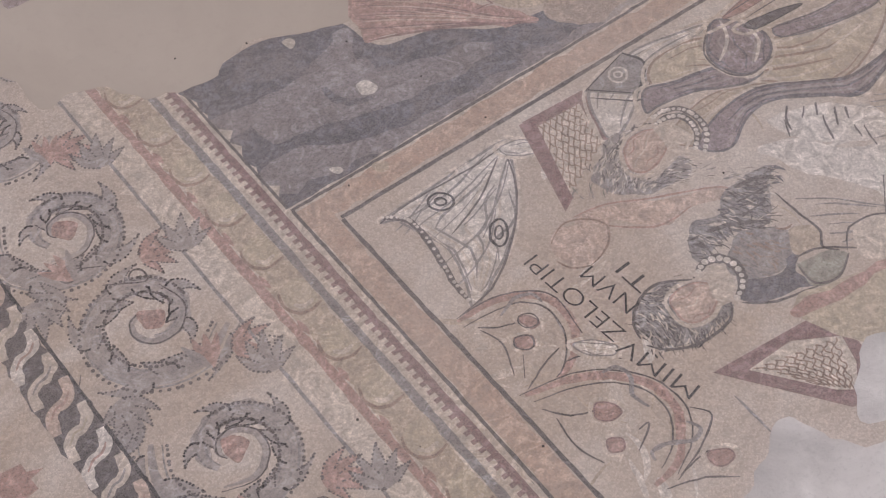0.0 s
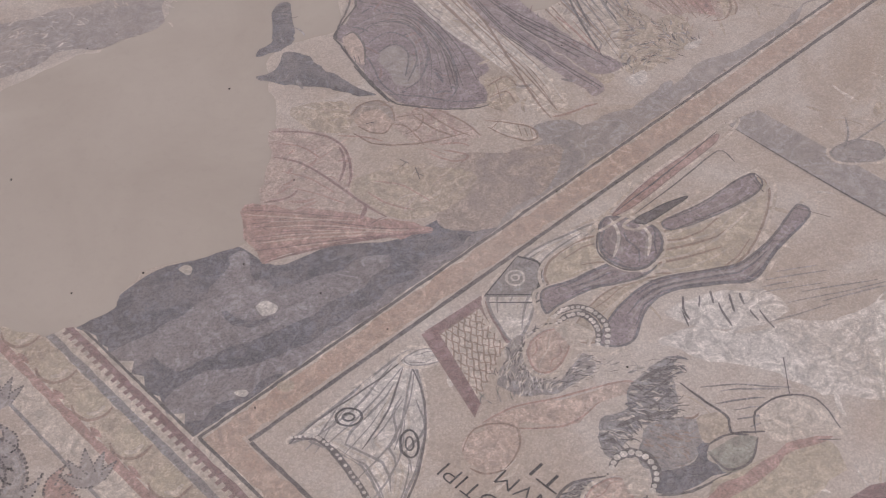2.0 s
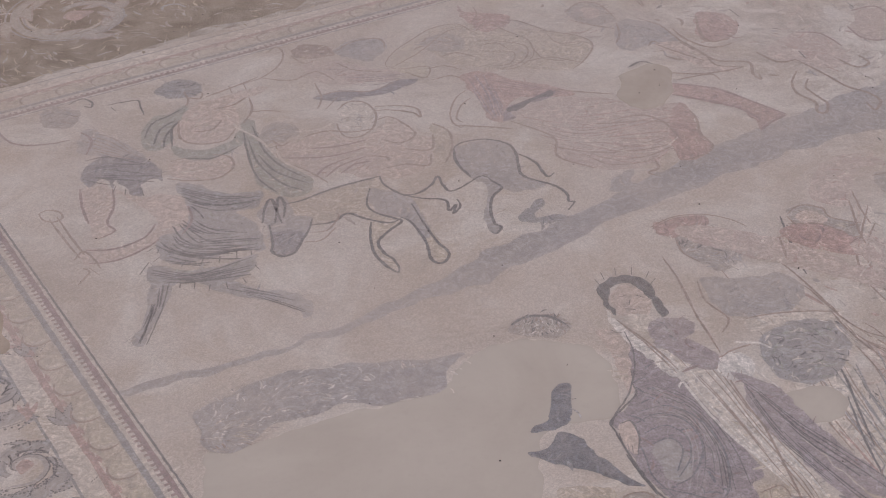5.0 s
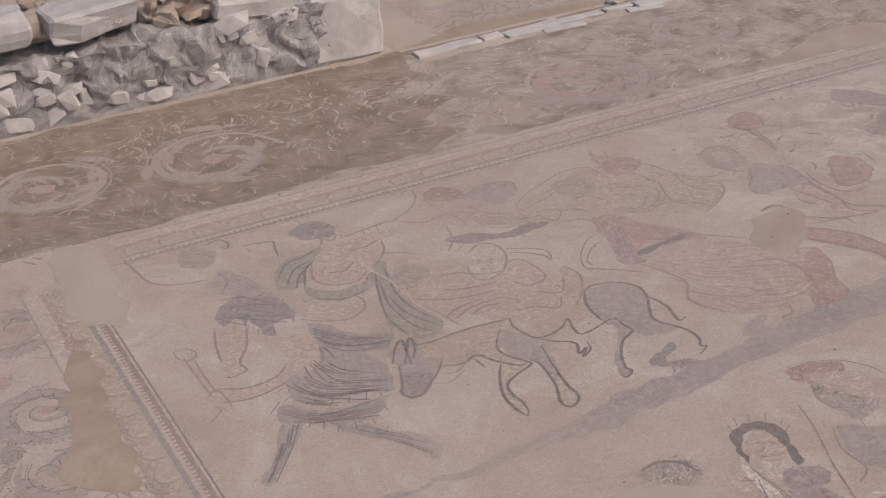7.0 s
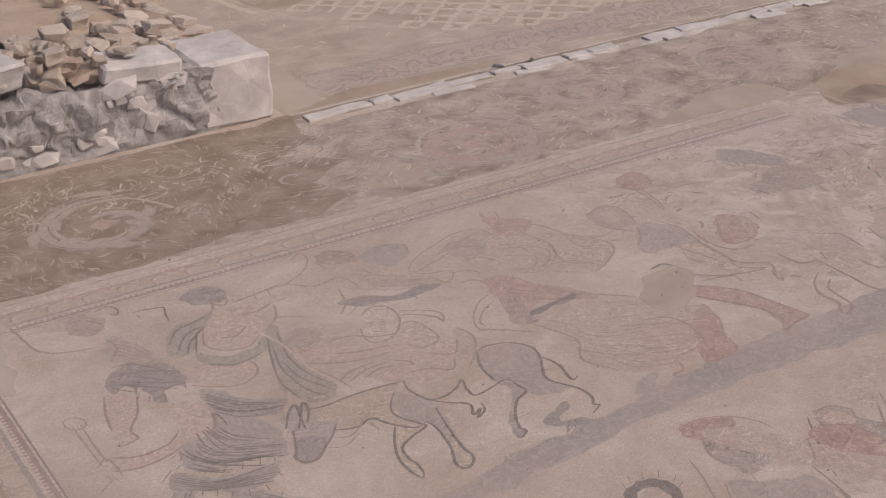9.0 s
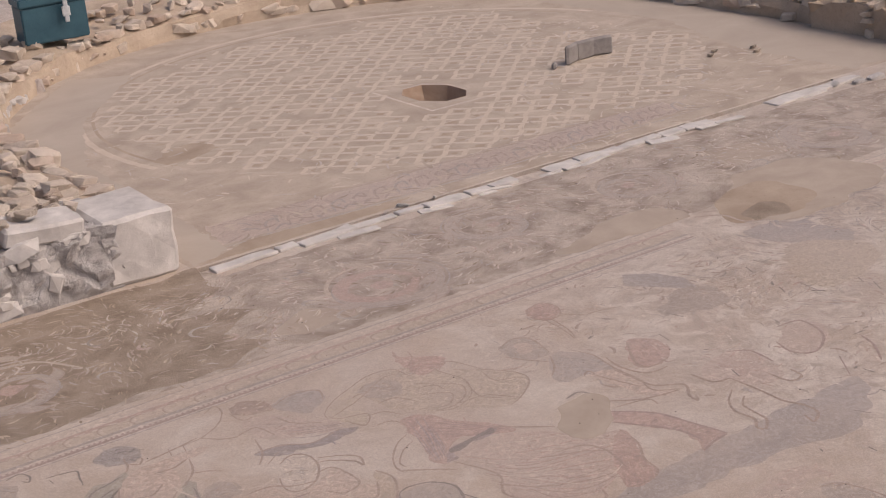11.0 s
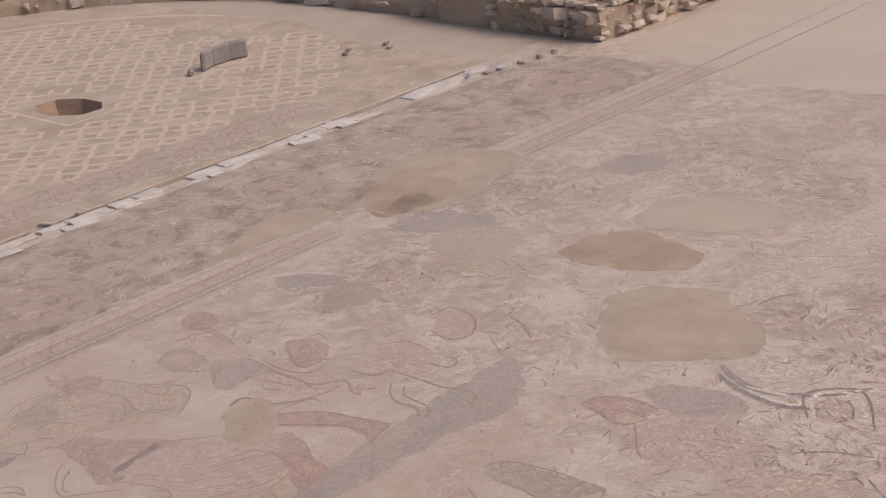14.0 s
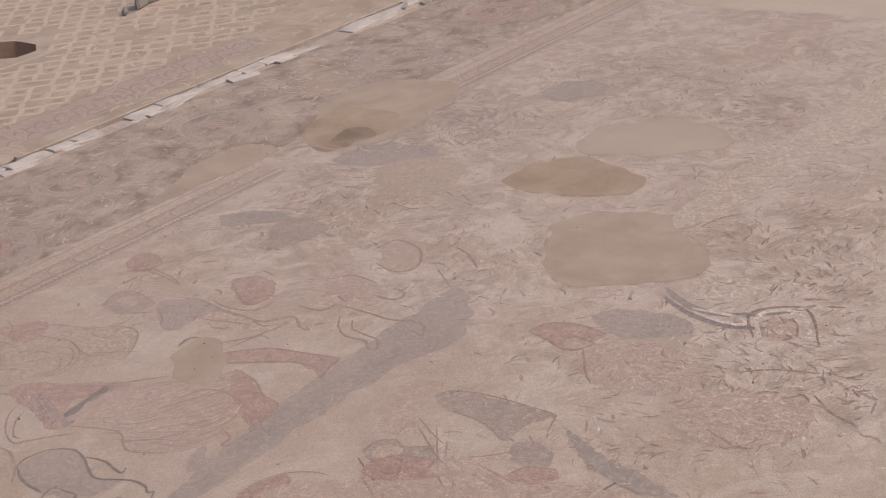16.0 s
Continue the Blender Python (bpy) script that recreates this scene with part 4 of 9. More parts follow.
strokes(fig, "rim", [[(1.034, -0.164), (1.226, -0.113)], [(1.235, -0.111), (1.264, -0.191), (1.159, -0.279)], [(1.042, -0.165), (1.159, -0.279)]], 0.01, M["black"])
ring(fig, "ring", (1.162, -0.176), (0.023, -0.020), (0.023, 0.024), 0.008, M["white"])
ring(fig, "ring", (1.162, -0.176), (0.010, -0.009), (0.009, 0.009), 0.007, M["white"])
strokes(fig, "fringe", [[(1.023, -0.195), (1.083, -0.253), (1.149, -0.303), (1.225, -0.264), (1.301, -0.212)]], 0.006, M["black"])
fig = inlay("yellow_ground", "ochre ground patch behind the purple limbs", 1.59, -0.38, "mosaic figure")
shape(fig, "patch", [(1.278, -0.209), (1.413, -0.206), (1.513, -0.241), (1.735, -0.399), (2.092, -0.417), (2.050, -0.529), (1.740, -0.645), (1.477, -0.484), (1.369, -0.356), (1.221, -0.294)], M["yellow"])
shape(fig, "patch", [(1.110, -0.486), (1.236, -0.437), (1.389, -0.440), (1.520, -0.520), (1.377, -0.528), (1.270, -0.530), (1.162, -0.561)], M["buff"])
fig = inlay("purple_dancer_shape", "purple bent band shape with pale bead ring", 1.33, -0.37, "mosaic figure")
shape(fig, "band", [(1.185, -0.279), (1.281, -0.313), (1.410, -0.342), (1.523, -0.389), (1.545, -0.459), (1.449, -0.459), (1.310, -0.388), (1.184, -0.360), (1.124, -0.356)], M["purple"])
shape(fig, "band", [(1.170, -0.553), (1.327, -0.500), (1.482, -0.504), (1.619, -0.580), (1.736, -0.648), (1.905, -0.651), (2.066, -0.615), (2.109, -0.617), (2.089, -0.671), (1.879, -0.698), (1.725, -0.731), (1.632, -0.667), (1.488, -0.575), (1.372, -0.571), (1.243, -0.631), (1.172, -0.601)], M["purple"])
shape(fig, "band", [(1.711, -0.342), (1.874, -0.376), (2.088, -0.395), (2.096, -0.440), (2.053, -0.476), (1.877, -0.451), (1.710, -0.395)], M["purple"])
shape(fig, "bundle", [(1.548, -0.201), (1.604, -0.206), (1.653, -0.292), (1.667, -0.357), (1.606, -0.427), (1.507, -0.443), (1.453, -0.379), (1.454, -0.294)], M["purple"])
strokes(fig, "bundle_line", [[(1.592, -0.203), (1.556, -0.279), (1.466, -0.339)], [(1.646, -0.286), (1.626, -0.357), (1.552, -0.414)]], 0.012, M["white"])
shape(fig, "knot", [(1.648, -0.270), (1.771, -0.287), (1.864, -0.320), (1.791, -0.321), (1.664, -0.308)], M["dark"])
strokes(fig, "outline", [[(1.544, -0.197), (1.445, -0.286), (1.444, -0.387), (1.504, -0.446), (1.614, -0.433)], [(1.700, -0.340), (1.874, -0.376), (2.102, -0.396), (2.071, -0.474), (1.862, -0.438), (1.690, -0.388)], [(1.468, -0.492), (1.637, -0.589), (1.758, -0.654), (1.922, -0.649), (2.084, -0.613)], [(2.096, -0.402), (2.068, -0.489)], [(2.084, -0.613), (2.136, -0.729)]], 0.007, M["dark"])
fig = inlay("pale_oval_head_shape", "plain pale oval within curled grey beaded ring", 0.96, -0.50, "mosaic figure")
fill(fig, "curls", [(0.890, -0.400), (0.950, -0.375), (1.045, -0.381), (1.095, -0.420), (1.003, -0.424), (0.943, -0.448), (0.915, -0.516), (0.952, -0.580), (1.040, -0.567), (1.104, -0.578), (1.076, -0.631), (0.962, -0.620), (0.865, -0.568), (0.810, -0.498), (0.822, -0.433)], M["shade"], ragged=0.03)
scatter(fig, "curl_rows", [(0.890, -0.400), (0.950, -0.375), (1.045, -0.381), (1.095, -0.420), (1.003, -0.424), (0.943, -0.448), (0.915, -0.516), (0.952, -0.580), (1.040, -0.567), (1.104, -0.578), (1.076, -0.631), (0.962, -0.620), (0.865, -0.568), (0.810, -0.498), (0.822, -0.433)], ("dark", "white", "dark", "cream"), 15000, 0.2)
shape(fig, "oval", [(0.963, -0.435), (1.020, -0.407), (1.085, -0.417), (1.104, -0.450), (1.076, -0.505), (1.021, -0.534), (0.956, -0.538), (0.931, -0.500)], M["pink"])
fill(fig, "neck", [(1.107, -0.421), (1.165, -0.440), (1.181, -0.488), (1.151, -0.525), (1.096, -0.523), (1.085, -0.482)], M["cream"], ragged=0.03)
strokes(fig, "collar_band", [[(1.129, -0.385), (1.178, -0.387), (1.225, -0.419), (1.239, -0.475), (1.220, -0.539), (1.163, -0.590)]], 0.026, M["dark"])
strokes(fig, "collar_band", [[(1.116, -0.412), (1.165, -0.414), (1.204, -0.440), (1.208, -0.482), (1.190, -0.528), (1.148, -0.564)]], 0.026, M["dark"])
beads(fig, "collar_beading", [(1.129, -0.385), (1.178, -0.387), (1.225, -0.419), (1.239, -0.475), (1.220, -0.539), (1.163, -0.590)], 18, 0.017, M["white"])
beads(fig, "collar_beading", [(1.116, -0.412), (1.165, -0.414), (1.204, -0.440), (1.208, -0.482), (1.190, -0.528), (1.148, -0.564)], 15, 0.017, M["white"])
fig = inlay("green_drape", "pale grey-green drape with rosy outstretched band", 0.95, -0.60, "mosaic figure")
scatter(fig, "drape", [(0.691, -0.497), (0.736, -0.461), (0.805, -0.478), (0.860, -0.573), (0.954, -0.628), (1.079, -0.602), (1.188, -0.695), (1.260, -0.749), (1.181, -0.750), (1.030, -0.651), (0.873, -0.585), (0.759, -0.527)], ("grey", "green", "cream", "dark", "shade"), 6000, 0.25)
fill(fig, "sleeve", [(0.668, -0.535), (0.777, -0.559), (0.904, -0.628), (1.088, -0.718), (1.111, -0.769), (0.980, -0.726), (0.853, -0.730), (0.783, -0.653), (0.684, -0.607)], M["pink"], ragged=0.03)
strokes(fig, "outline", [[(0.668, -0.535), (0.777, -0.559), (0.904, -0.628), (1.088, -0.718), (1.119, -0.761)], [(0.721, -0.618), (0.811, -0.699), (0.878, -0.729), (0.980, -0.726)]], 0.007, M["rose"])
fill(fig, "oval", [(0.558, -0.566), (0.627, -0.541), (0.693, -0.572), (0.723, -0.628), (0.672, -0.683), (0.597, -0.700), (0.545, -0.668), (0.535, -0.617)], M["pink"], ragged=0.03)
strokes(fig, "outline", [[(0.548, -0.572), (0.620, -0.536), (0.683, -0.557), (0.727, -0.611), (0.700, -0.665), (0.651, -0.693), (0.590, -0.708)], [(0.521, -0.632), (0.538, -0.676), (0.590, -0.708)]], 0.007, M["brown"])
fig = inlay("grey_masked_shape", "dark grey rounded shape with a feathered wing", 1.05, -0.83, "mosaic figure")
fill(fig, "wing", [(0.865, -0.828), (0.953, -0.777), (1.008, -0.796), (1.099, -0.744), (1.208, -0.749), (1.284, -0.787), (1.191, -0.826), (1.145, -0.905), (1.092, -0.931), (1.020, -0.880), (0.935, -0.891), (0.859, -0.894)], M["grey"], ragged=0.03)
scatter(fig, "wing_rows", [(0.865, -0.828), (0.953, -0.777), (1.008, -0.796), (1.099, -0.744), (1.208, -0.749), (1.284, -0.787), (1.191, -0.826), (1.145, -0.905), (1.092, -0.931), (1.020, -0.880), (0.935, -0.891), (0.859, -0.894)], ("dark", "slate", "cream", "dark"), 7000, 0.3)
strokes(fig, "feather", [[(1.134, -0.759), (1.201, -0.768), (1.261, -0.797)], [(1.099, -0.804), (1.214, -0.816)], [(1.072, -0.854), (1.187, -0.853)], [(0.948, -0.830), (1.023, -0.854), (1.109, -0.902)]], 0.016, M["dark"])
fill(fig, "oval", [(0.960, -0.914), (1.025, -0.899), (1.125, -0.946), (1.146, -1.009), (1.084, -1.054), (1.000, -1.062), (0.913, -1.040), (0.912, -0.983)], M["grey"], ragged=0.03)
scatter(fig, "oval_rows", [(0.960, -0.914), (1.025, -0.899), (1.125, -0.946), (1.146, -1.009), (1.084, -1.054), (1.000, -1.062), (0.913, -1.040), (0.912, -0.983)], ("shade", "grey", "brown", "haze"), 5000, 0.3)
fill(fig, "shade_patch", [(0.893, -1.036), (0.992, -1.070), (1.113, -1.051), (1.109, -1.081), (1.050, -1.108), (1.077, -1.173), (0.927, -1.130), (0.852, -1.087)], M["slate"], ragged=0.03)
fill(fig, "wingtip", [(1.157, -0.975), (1.215, -1.027), (1.186, -1.088), (1.105, -1.058)], M["buff"], ragged=0.03)
fill(fig, "leaf", [(1.075, -1.096), (1.155, -1.103), (1.227, -1.153), (1.144, -1.192), (1.064, -1.162)], M["green"], ragged=0.03)
strokes(fig, "outline", [[(1.217, -0.850), (1.218, -0.955), (1.222, -1.033), (1.186, -1.088), (1.216, -1.129)], [(1.091, -1.066), (1.175, -1.086), (1.262, -1.156)], [(1.075, -1.096), (1.071, -1.168), (1.141, -1.195), (1.227, -1.153)], [(0.852, -1.087), (0.937, -1.144), (1.069, -1.180)]], 0.009, M["dark"])
fig = inlay("curly_oval_shape", "pale oval shape framed by dark striped curls", 0.70, -1.00, "mosaic figure")
fill(fig, "curls", [(0.556, -0.937), (0.624, -0.891), (0.704, -0.881), (0.794, -0.933), (0.799, -0.952), (0.728, -0.929), (0.672, -0.961), (0.649, -1.007), (0.704, -1.069), (0.797, -1.059), (0.830, -1.062), (0.779, -1.110), (0.681, -1.114), (0.580, -1.076), (0.532, -1.020)], M["grey"], ragged=0.03)
scatter(fig, "curl_rows", [(0.556, -0.937), (0.624, -0.891), (0.704, -0.881), (0.794, -0.933), (0.799, -0.952), (0.728, -0.929), (0.672, -0.961), (0.649, -1.007), (0.704, -1.069), (0.797, -1.059), (0.830, -1.062), (0.779, -1.110), (0.681, -1.114), (0.580, -1.076), (0.532, -1.020)], ("dark", "black", "dark", "cream"), 15000, 0.2)
shape(fig, "oval", [(0.685, -0.959), (0.734, -0.934), (0.799, -0.952), (0.823, -0.987), (0.799, -1.034), (0.737, -1.059), (0.680, -1.035)], M["pink"])
fill(fig, "neck", [(0.828, -0.936), (0.877, -0.924), (0.914, -0.958), (0.896, -1.011), (0.852, -1.041), (0.806, -1.027)], M["cream"], ragged=0.03)
strokes(fig, "outline", [[(0.534, -0.996), (0.556, -0.937), (0.624, -0.891), (0.704, -0.881), (0.794, -0.933)], [(0.530, -1.023), (0.585, -1.083), (0.679, -1.116), (0.779, -1.110), (0.830, -1.062)]], 0.01, M["dark"])
strokes(fig, "collar_band", [[(0.829, -0.923), (0.867, -0.909), (0.911, -0.926), (0.930, -0.966), (0.919, -1.012), (0.892, -1.044), (0.853, -1.063)]], 0.034, M["dark"])
beads(fig, "collar_beading", [(0.829, -0.923), (0.867, -0.909), (0.911, -0.926), (0.930, -0.966), (0.919, -1.012), (0.892, -1.044), (0.853, -1.063)], 13, 0.021, M["white"])
fig = inlay("lattice_triangle", "wine-red triangular panel with pale lattice inside", 0.90, -1.37, "mosaic figure")
fill(fig, "rim", [(0.619, -1.209), (0.942, -1.243), (1.062, -1.262), (1.013, -1.422), (0.925, -1.545), (0.848, -1.536)], M["wine"], sharp=True)
fill(fig, "inner", [(0.705, -1.265), (0.868, -1.271), (0.997, -1.348), (0.966, -1.434), (0.903, -1.505), (0.853, -1.466)], M["cream"], sharp=True)
lattice(fig, "lattice", [(0.722, -1.271), (0.980, -1.342), (0.897, -1.500), (0.817, -1.413)], 8, 4, 0.005, M["brown"])
fig = inlay("ochre_ground", "ochre and rose patches beside the lattice triangle", 1.14, -1.31, "mosaic figure")
fill(fig, "patch", [(0.944, -1.204), (1.041, -1.183), (1.224, -1.222), (1.349, -1.292), (1.324, -1.409), (1.193, -1.401), (1.080, -1.432), (1.002, -1.349)], M["yellow"], ragged=0.03)
fill(fig, "band", [(0.951, -1.197), (1.175, -1.220), (1.382, -1.264), (1.362, -1.303), (1.177, -1.263), (0.961, -1.233)], M["rose"], ragged=0.03)
fig = inlay("broken_plaster", "rough pale plaster patch beside the wine-red triangle", 1.03, -1.55, "mortar patch")
fill(fig, "patch", [(1.030, -1.401), (1.115, -1.424), (1.113, -1.488), (1.101, -1.581), (1.116, -1.670), (1.029, -1.740), (0.853, -1.583), (0.897, -1.525)], M["lime"], ragged=0.03)
fig = inlay("leaf_arch", "rose and grey arched plant with bud stems", 0.32, -0.77, "mosaic figure")
strokes(fig, "arch", [[(0.153, -0.619), (0.274, -0.626), (0.370, -0.668), (0.419, -0.740), (0.413, -0.837), (0.343, -0.919), (0.263, -0.952)]], 0.028, M["rose"])
strokes(fig, "arch", [[(0.156, -0.609), (0.283, -0.615), (0.385, -0.662), (0.434, -0.734), (0.413, -0.875)], [(0.154, -0.645), (0.271, -0.657), (0.353, -0.688), (0.389, -0.750), (0.374, -0.844), (0.312, -0.919), (0.259, -0.944)]], 0.006, M["dark"])
strokes(fig, "loop", [[(0.263, -0.681), (0.333, -0.659), (0.385, -0.675), (0.392, -0.719)], [(0.387, -0.791), (0.374, -0.844)]], 0.012, M["grey"])
strokes(fig, "stem", [[(0.186, -0.671), (0.231, -0.706), (0.296, -0.732)], [(0.186, -0.683), (0.208, -0.763), (0.167, -0.865)], [(0.240, -0.813), (0.186, -0.892)], [(0.330, -0.872), (0.249, -0.893), (0.169, -0.926)]], 0.006, M["dark"])
shape(fig, "bud", [(0.299, -0.722), (0.328, -0.732), (0.341, -0.768), (0.307, -0.771)], M["rose"])
shape(fig, "bud", [(0.246, -0.768), (0.291, -0.791), (0.276, -0.821), (0.240, -0.813)], M["rose"])
ring(fig, "bud_rim", (0.318, -0.744), (0.023, -0.018), (0.015, 0.019), 0.005, M["dark"])
ring(fig, "bud_rim", (0.261, -0.795), (0.023, -0.018), (0.016, 0.020), 0.005, M["dark"])
strokes(fig, "arch", [[(0.151, -0.936), (0.285, -0.975), (0.383, -1.035), (0.452, -1.126), (0.459, -1.226), (0.410, -1.303), (0.344, -1.363), (0.249, -1.377)]], 0.028, M["rose"])
strokes(fig, "arch", [[(0.138, -0.926), (0.298, -0.961), (0.401, -1.026), (0.475, -1.125), (0.484, -1.245), (0.422, -1.335), (0.320, -1.389)], [(0.156, -0.968), (0.282, -1.004), (0.379, -1.063), (0.434, -1.147), (0.428, -1.236), (0.367, -1.314), (0.295, -1.348)]], 0.006, M["dark"])
strokes(fig, "loop", [[(0.370, -1.013), (0.414, -1.023), (0.427, -1.070), (0.390, -1.124), (0.403, -1.181)], [(0.453, -1.279), (0.465, -1.323), (0.422, -1.335), (0.361, -1.298), (0.312, -1.294), (0.301, -1.318)]], 0.014, M["grey"])
strokes(fig, "stem", [[(0.159, -1.001), (0.210, -1.065), (0.284, -1.100)], [(0.173, -1.047), (0.158, -1.150), (0.185, -1.239)], [(0.312, -0.919), (0.394, -0.947), (0.446, -1.012)], [(0.329, -1.216), (0.366, -1.222), (0.282, -1.270)], [(0.490, -1.250), (0.521, -1.309), (0.429, -1.363), (0.309, -1.402)], [(0.326, -1.394), (0.429, -1.385), (0.441, -1.417)], [(0.267, -1.402), (0.375, -1.443), (0.448, -1.500)]], 0.006, M["dark"])
shape(fig, "bud", [(0.290, -1.081), (0.328, -1.110), (0.328, -1.146), (0.285, -1.147), (0.260, -1.116)], M["rose"])
shape(fig, "bud", [(0.238, -1.190), (0.274, -1.207), (0.257, -1.239), (0.221, -1.222)], M["rose"])
shape(fig, "bud", [(0.435, -1.390), (0.484, -1.417), (0.478, -1.446), (0.435, -1.446), (0.417, -1.416)], M["rose"])
strokes(fig, "stem", [[(0.615, -1.302), (0.614, -1.394), (0.613, -1.451)]], 0.008, M["grey"])
shape(fig, "pale_stone", [(0.368, -0.889), (0.417, -0.908), (0.462, -0.968), (0.435, -0.987), (0.378, -0.941)], M["white"])
fig = inlay("broken_plaster", "rough white plaster patch over lost mosaic", 0.66, -1.62, "mortar patch")
fill(fig, "patch", [(0.394, -1.578), (0.514, -1.519), (0.626, -1.449), (0.698, -1.465), (0.711, -1.539), (0.790, -1.635), (0.882, -1.696), (0.775, -1.876), (0.513, -1.797)], M["lime"], ragged=0.03)
fig = inlay("worn_white_drape", "worn white mosaic drape with grey fold lines", 1.59, -1.02, "mosaic figure")
fill(fig, "patch", [(1.306, -0.682), (1.421, -0.726), (1.533, -0.866), (1.688, -0.948), (1.812, -1.033), (1.983, -1.129), (1.975, -1.353), (1.797, -1.437), (1.610, -1.320), (1.494, -1.148), (1.445, -1.008), (1.348, -0.836), (1.297, -0.739)], M["white"], ragged=0.03)
fill(fig, "drape", [(1.391, -0.630), (1.499, -0.632), (1.634, -0.709), (1.731, -0.819), (1.681, -0.907), (1.565, -0.863), (1.434, -0.738)], M["white"], ragged=0.03)
folds(fig, "pleat", [(1.473, -0.606), (1.424, -0.662), (1.401, -0.707)], [(1.721, -0.792), (1.676, -0.853), (1.655, -0.917)], 9, 0.009, M["dark"])
folds(fig, "fold", [(1.769, -0.716), (1.935, -0.821), (2.176, -0.963)], [(1.623, -0.885), (1.825, -0.977), (2.023, -1.099)], 8, 0.007, M["grey"])
folds(fig, "fold", [(1.215, -0.883), (1.334, -0.965), (1.443, -1.100)], [(1.232, -1.141), (1.323, -1.198), (1.439, -1.279)], 7, 0.008, M["grey"])
fill(fig, "drape", [(1.282, -1.099), (1.371, -1.093), (1.455, -1.158), (1.474, -1.252), (1.430, -1.329), (1.339, -1.272), (1.253, -1.190)], M["cream"], ragged=0.03)
strokes(fig, "outline", [[(1.232, -1.141), (1.299, -1.085), (1.410, -1.105), (1.471, -1.188), (1.435, -1.304)], [(1.529, -1.008), (1.426, -1.115)], [(1.351, -1.284), (1.401, -1.331)]], 0.007, M["dark"])
fig = inlay("wine_bands", "wine and ochre crossing bands with worn middle", 1.24, -1.53, "mosaic figure")
fill(fig, "band", [(1.100, -1.452), (1.328, -1.491), (1.417, -1.547), (1.303, -1.631), (1.076, -1.523)], M["wine"], sharp=True)
fig = inlay("grey_strip", "blue-grey straight strip dividing the red-framed panel", 2.34, -0.66, "mosaic band")
fill(fig, "strip", [(2.249, -0.163), (2.389, -0.204), (2.407, -0.608), (2.424, -1.050), (2.325, -1.186), (2.263, -0.721)], M["shade"], sharp=True)
strokes(fig, "edge", [[(2.249, -0.163), (2.263, -0.721), (2.303, -1.201)]], 0.006, M["dark"])
fig = inlay("feather_wing", "rose and grey pointed feather beside the red frame", 1.90, -0.20, "mosaic figure")
shape(fig, "band", [(1.609, -0.200), (1.809, -0.171), (2.010, -0.174), (2.180, -0.184), (2.119, -0.210), (1.905, -0.217), (1.698, -0.223)], M["rose"])
strokes(fig, "outline", [[(1.627, -0.197), (1.875, -0.191), (2.191, -0.174)], [(1.668, -0.251), (1.898, -0.249), (2.112, -0.243), (2.113, -0.322)]], 0.006, M["dark"])
fig = inlay("grey_curl", "small dark curled tuft in the far framed panel", 2.47, -0.58, "mosaic figure")
shape(fig, "tuft", [(2.402, -0.526), (2.474, -0.533), (2.522, -0.559), (2.552, -0.629), (2.493, -0.674), (2.389, -0.586)], M["shade"])
strokes(fig, "tuft_line", [[(2.582, -0.449), (2.517, -0.512), (2.431, -0.553)], [(2.469, -0.549), (2.560, -0.554), (2.746, -0.565)], [(2.408, -0.571), (2.477, -0.618)]], 0.008, M["grey"])
fig = inlay("rosy_drape", "rosy pleated drape fanned out over the ground", 0.99, 0.53, "mosaic figure")
tinted(fig, "haunch", [(1.028, 0.964), (1.110, 0.902), (1.165, 0.798), (1.169, 0.704), (1.112, 0.603), (1.049, 0.542), (1.058, 0.412), (0.942, 0.464), (0.791, 0.653), (0.792, 0.728), (0.944, 0.855)], "worn_pink")
tinted(fig, "drape", [(0.721, 0.724), (0.846, 0.596), (0.946, 0.468), (1.036, 0.331), (1.088, 0.243), (1.116, 0.178), (1.037, 0.213), (0.935, 0.302), (0.782, 0.389), (0.672, 0.435), (0.605, 0.456), (0.621, 0.570)], "rose")
tinted(fig, "olive", [(1.039, 0.552), (1.160, 0.540), (1.267, 0.479), (1.367, 0.349), (1.409, 0.264), (1.281, 0.219), (1.117, 0.247), (1.045, 0.342)], "buff")
folds(fig, "pleat", [(0.716, 0.705), (0.891, 0.525), (1.081, 0.235)], [(0.599, 0.496), (0.785, 0.393), (1.074, 0.198)], 9, 0.007, M["wine"])
folds(fig, "pleat", [(0.709, 0.689), (0.880, 0.512), (1.067, 0.248)], [(0.610, 0.511), (0.792, 0.401), (1.049, 0.228)], 7, 0.008, M["pink"])
strokes(fig, "outline", [[(1.035, 0.957), (1.116, 0.876), (1.168, 0.775), (1.158, 0.681), (1.092, 0.582), (1.046, 0.545)], [(0.952, 0.848), (1.001, 0.763), (1.022, 0.626), (1.029, 0.446), (1.044, 0.335)], [(1.158, 0.723), (1.114, 0.641), (1.042, 0.587)], [(0.608, 0.460), (0.709, 0.419), (0.848, 0.348), (0.979, 0.265), (1.105, 0.174)], [(0.781, 0.689), (0.862, 0.649), (0.907, 0.655)]], 0.010, M["wine"])
strokes(fig, "crease", [[(1.005, 0.901), (1.059, 0.820), (1.071, 0.720)], [(0.929, 0.768), (0.977, 0.666), (0.991, 0.556)], [(0.905, 0.672), (0.953, 0.572), (0.985, 0.486)], [(1.080, 0.476), (1.088, 0.393), (1.134, 0.295)], [(1.128, 0.502), (1.187, 0.418), (1.205, 0.287)]], 0.007, M["rose"])
fig = inlay("small_oval_shape", "small pale oval shape amid brown wavy bands", 1.37, 0.63, "mosaic figure")
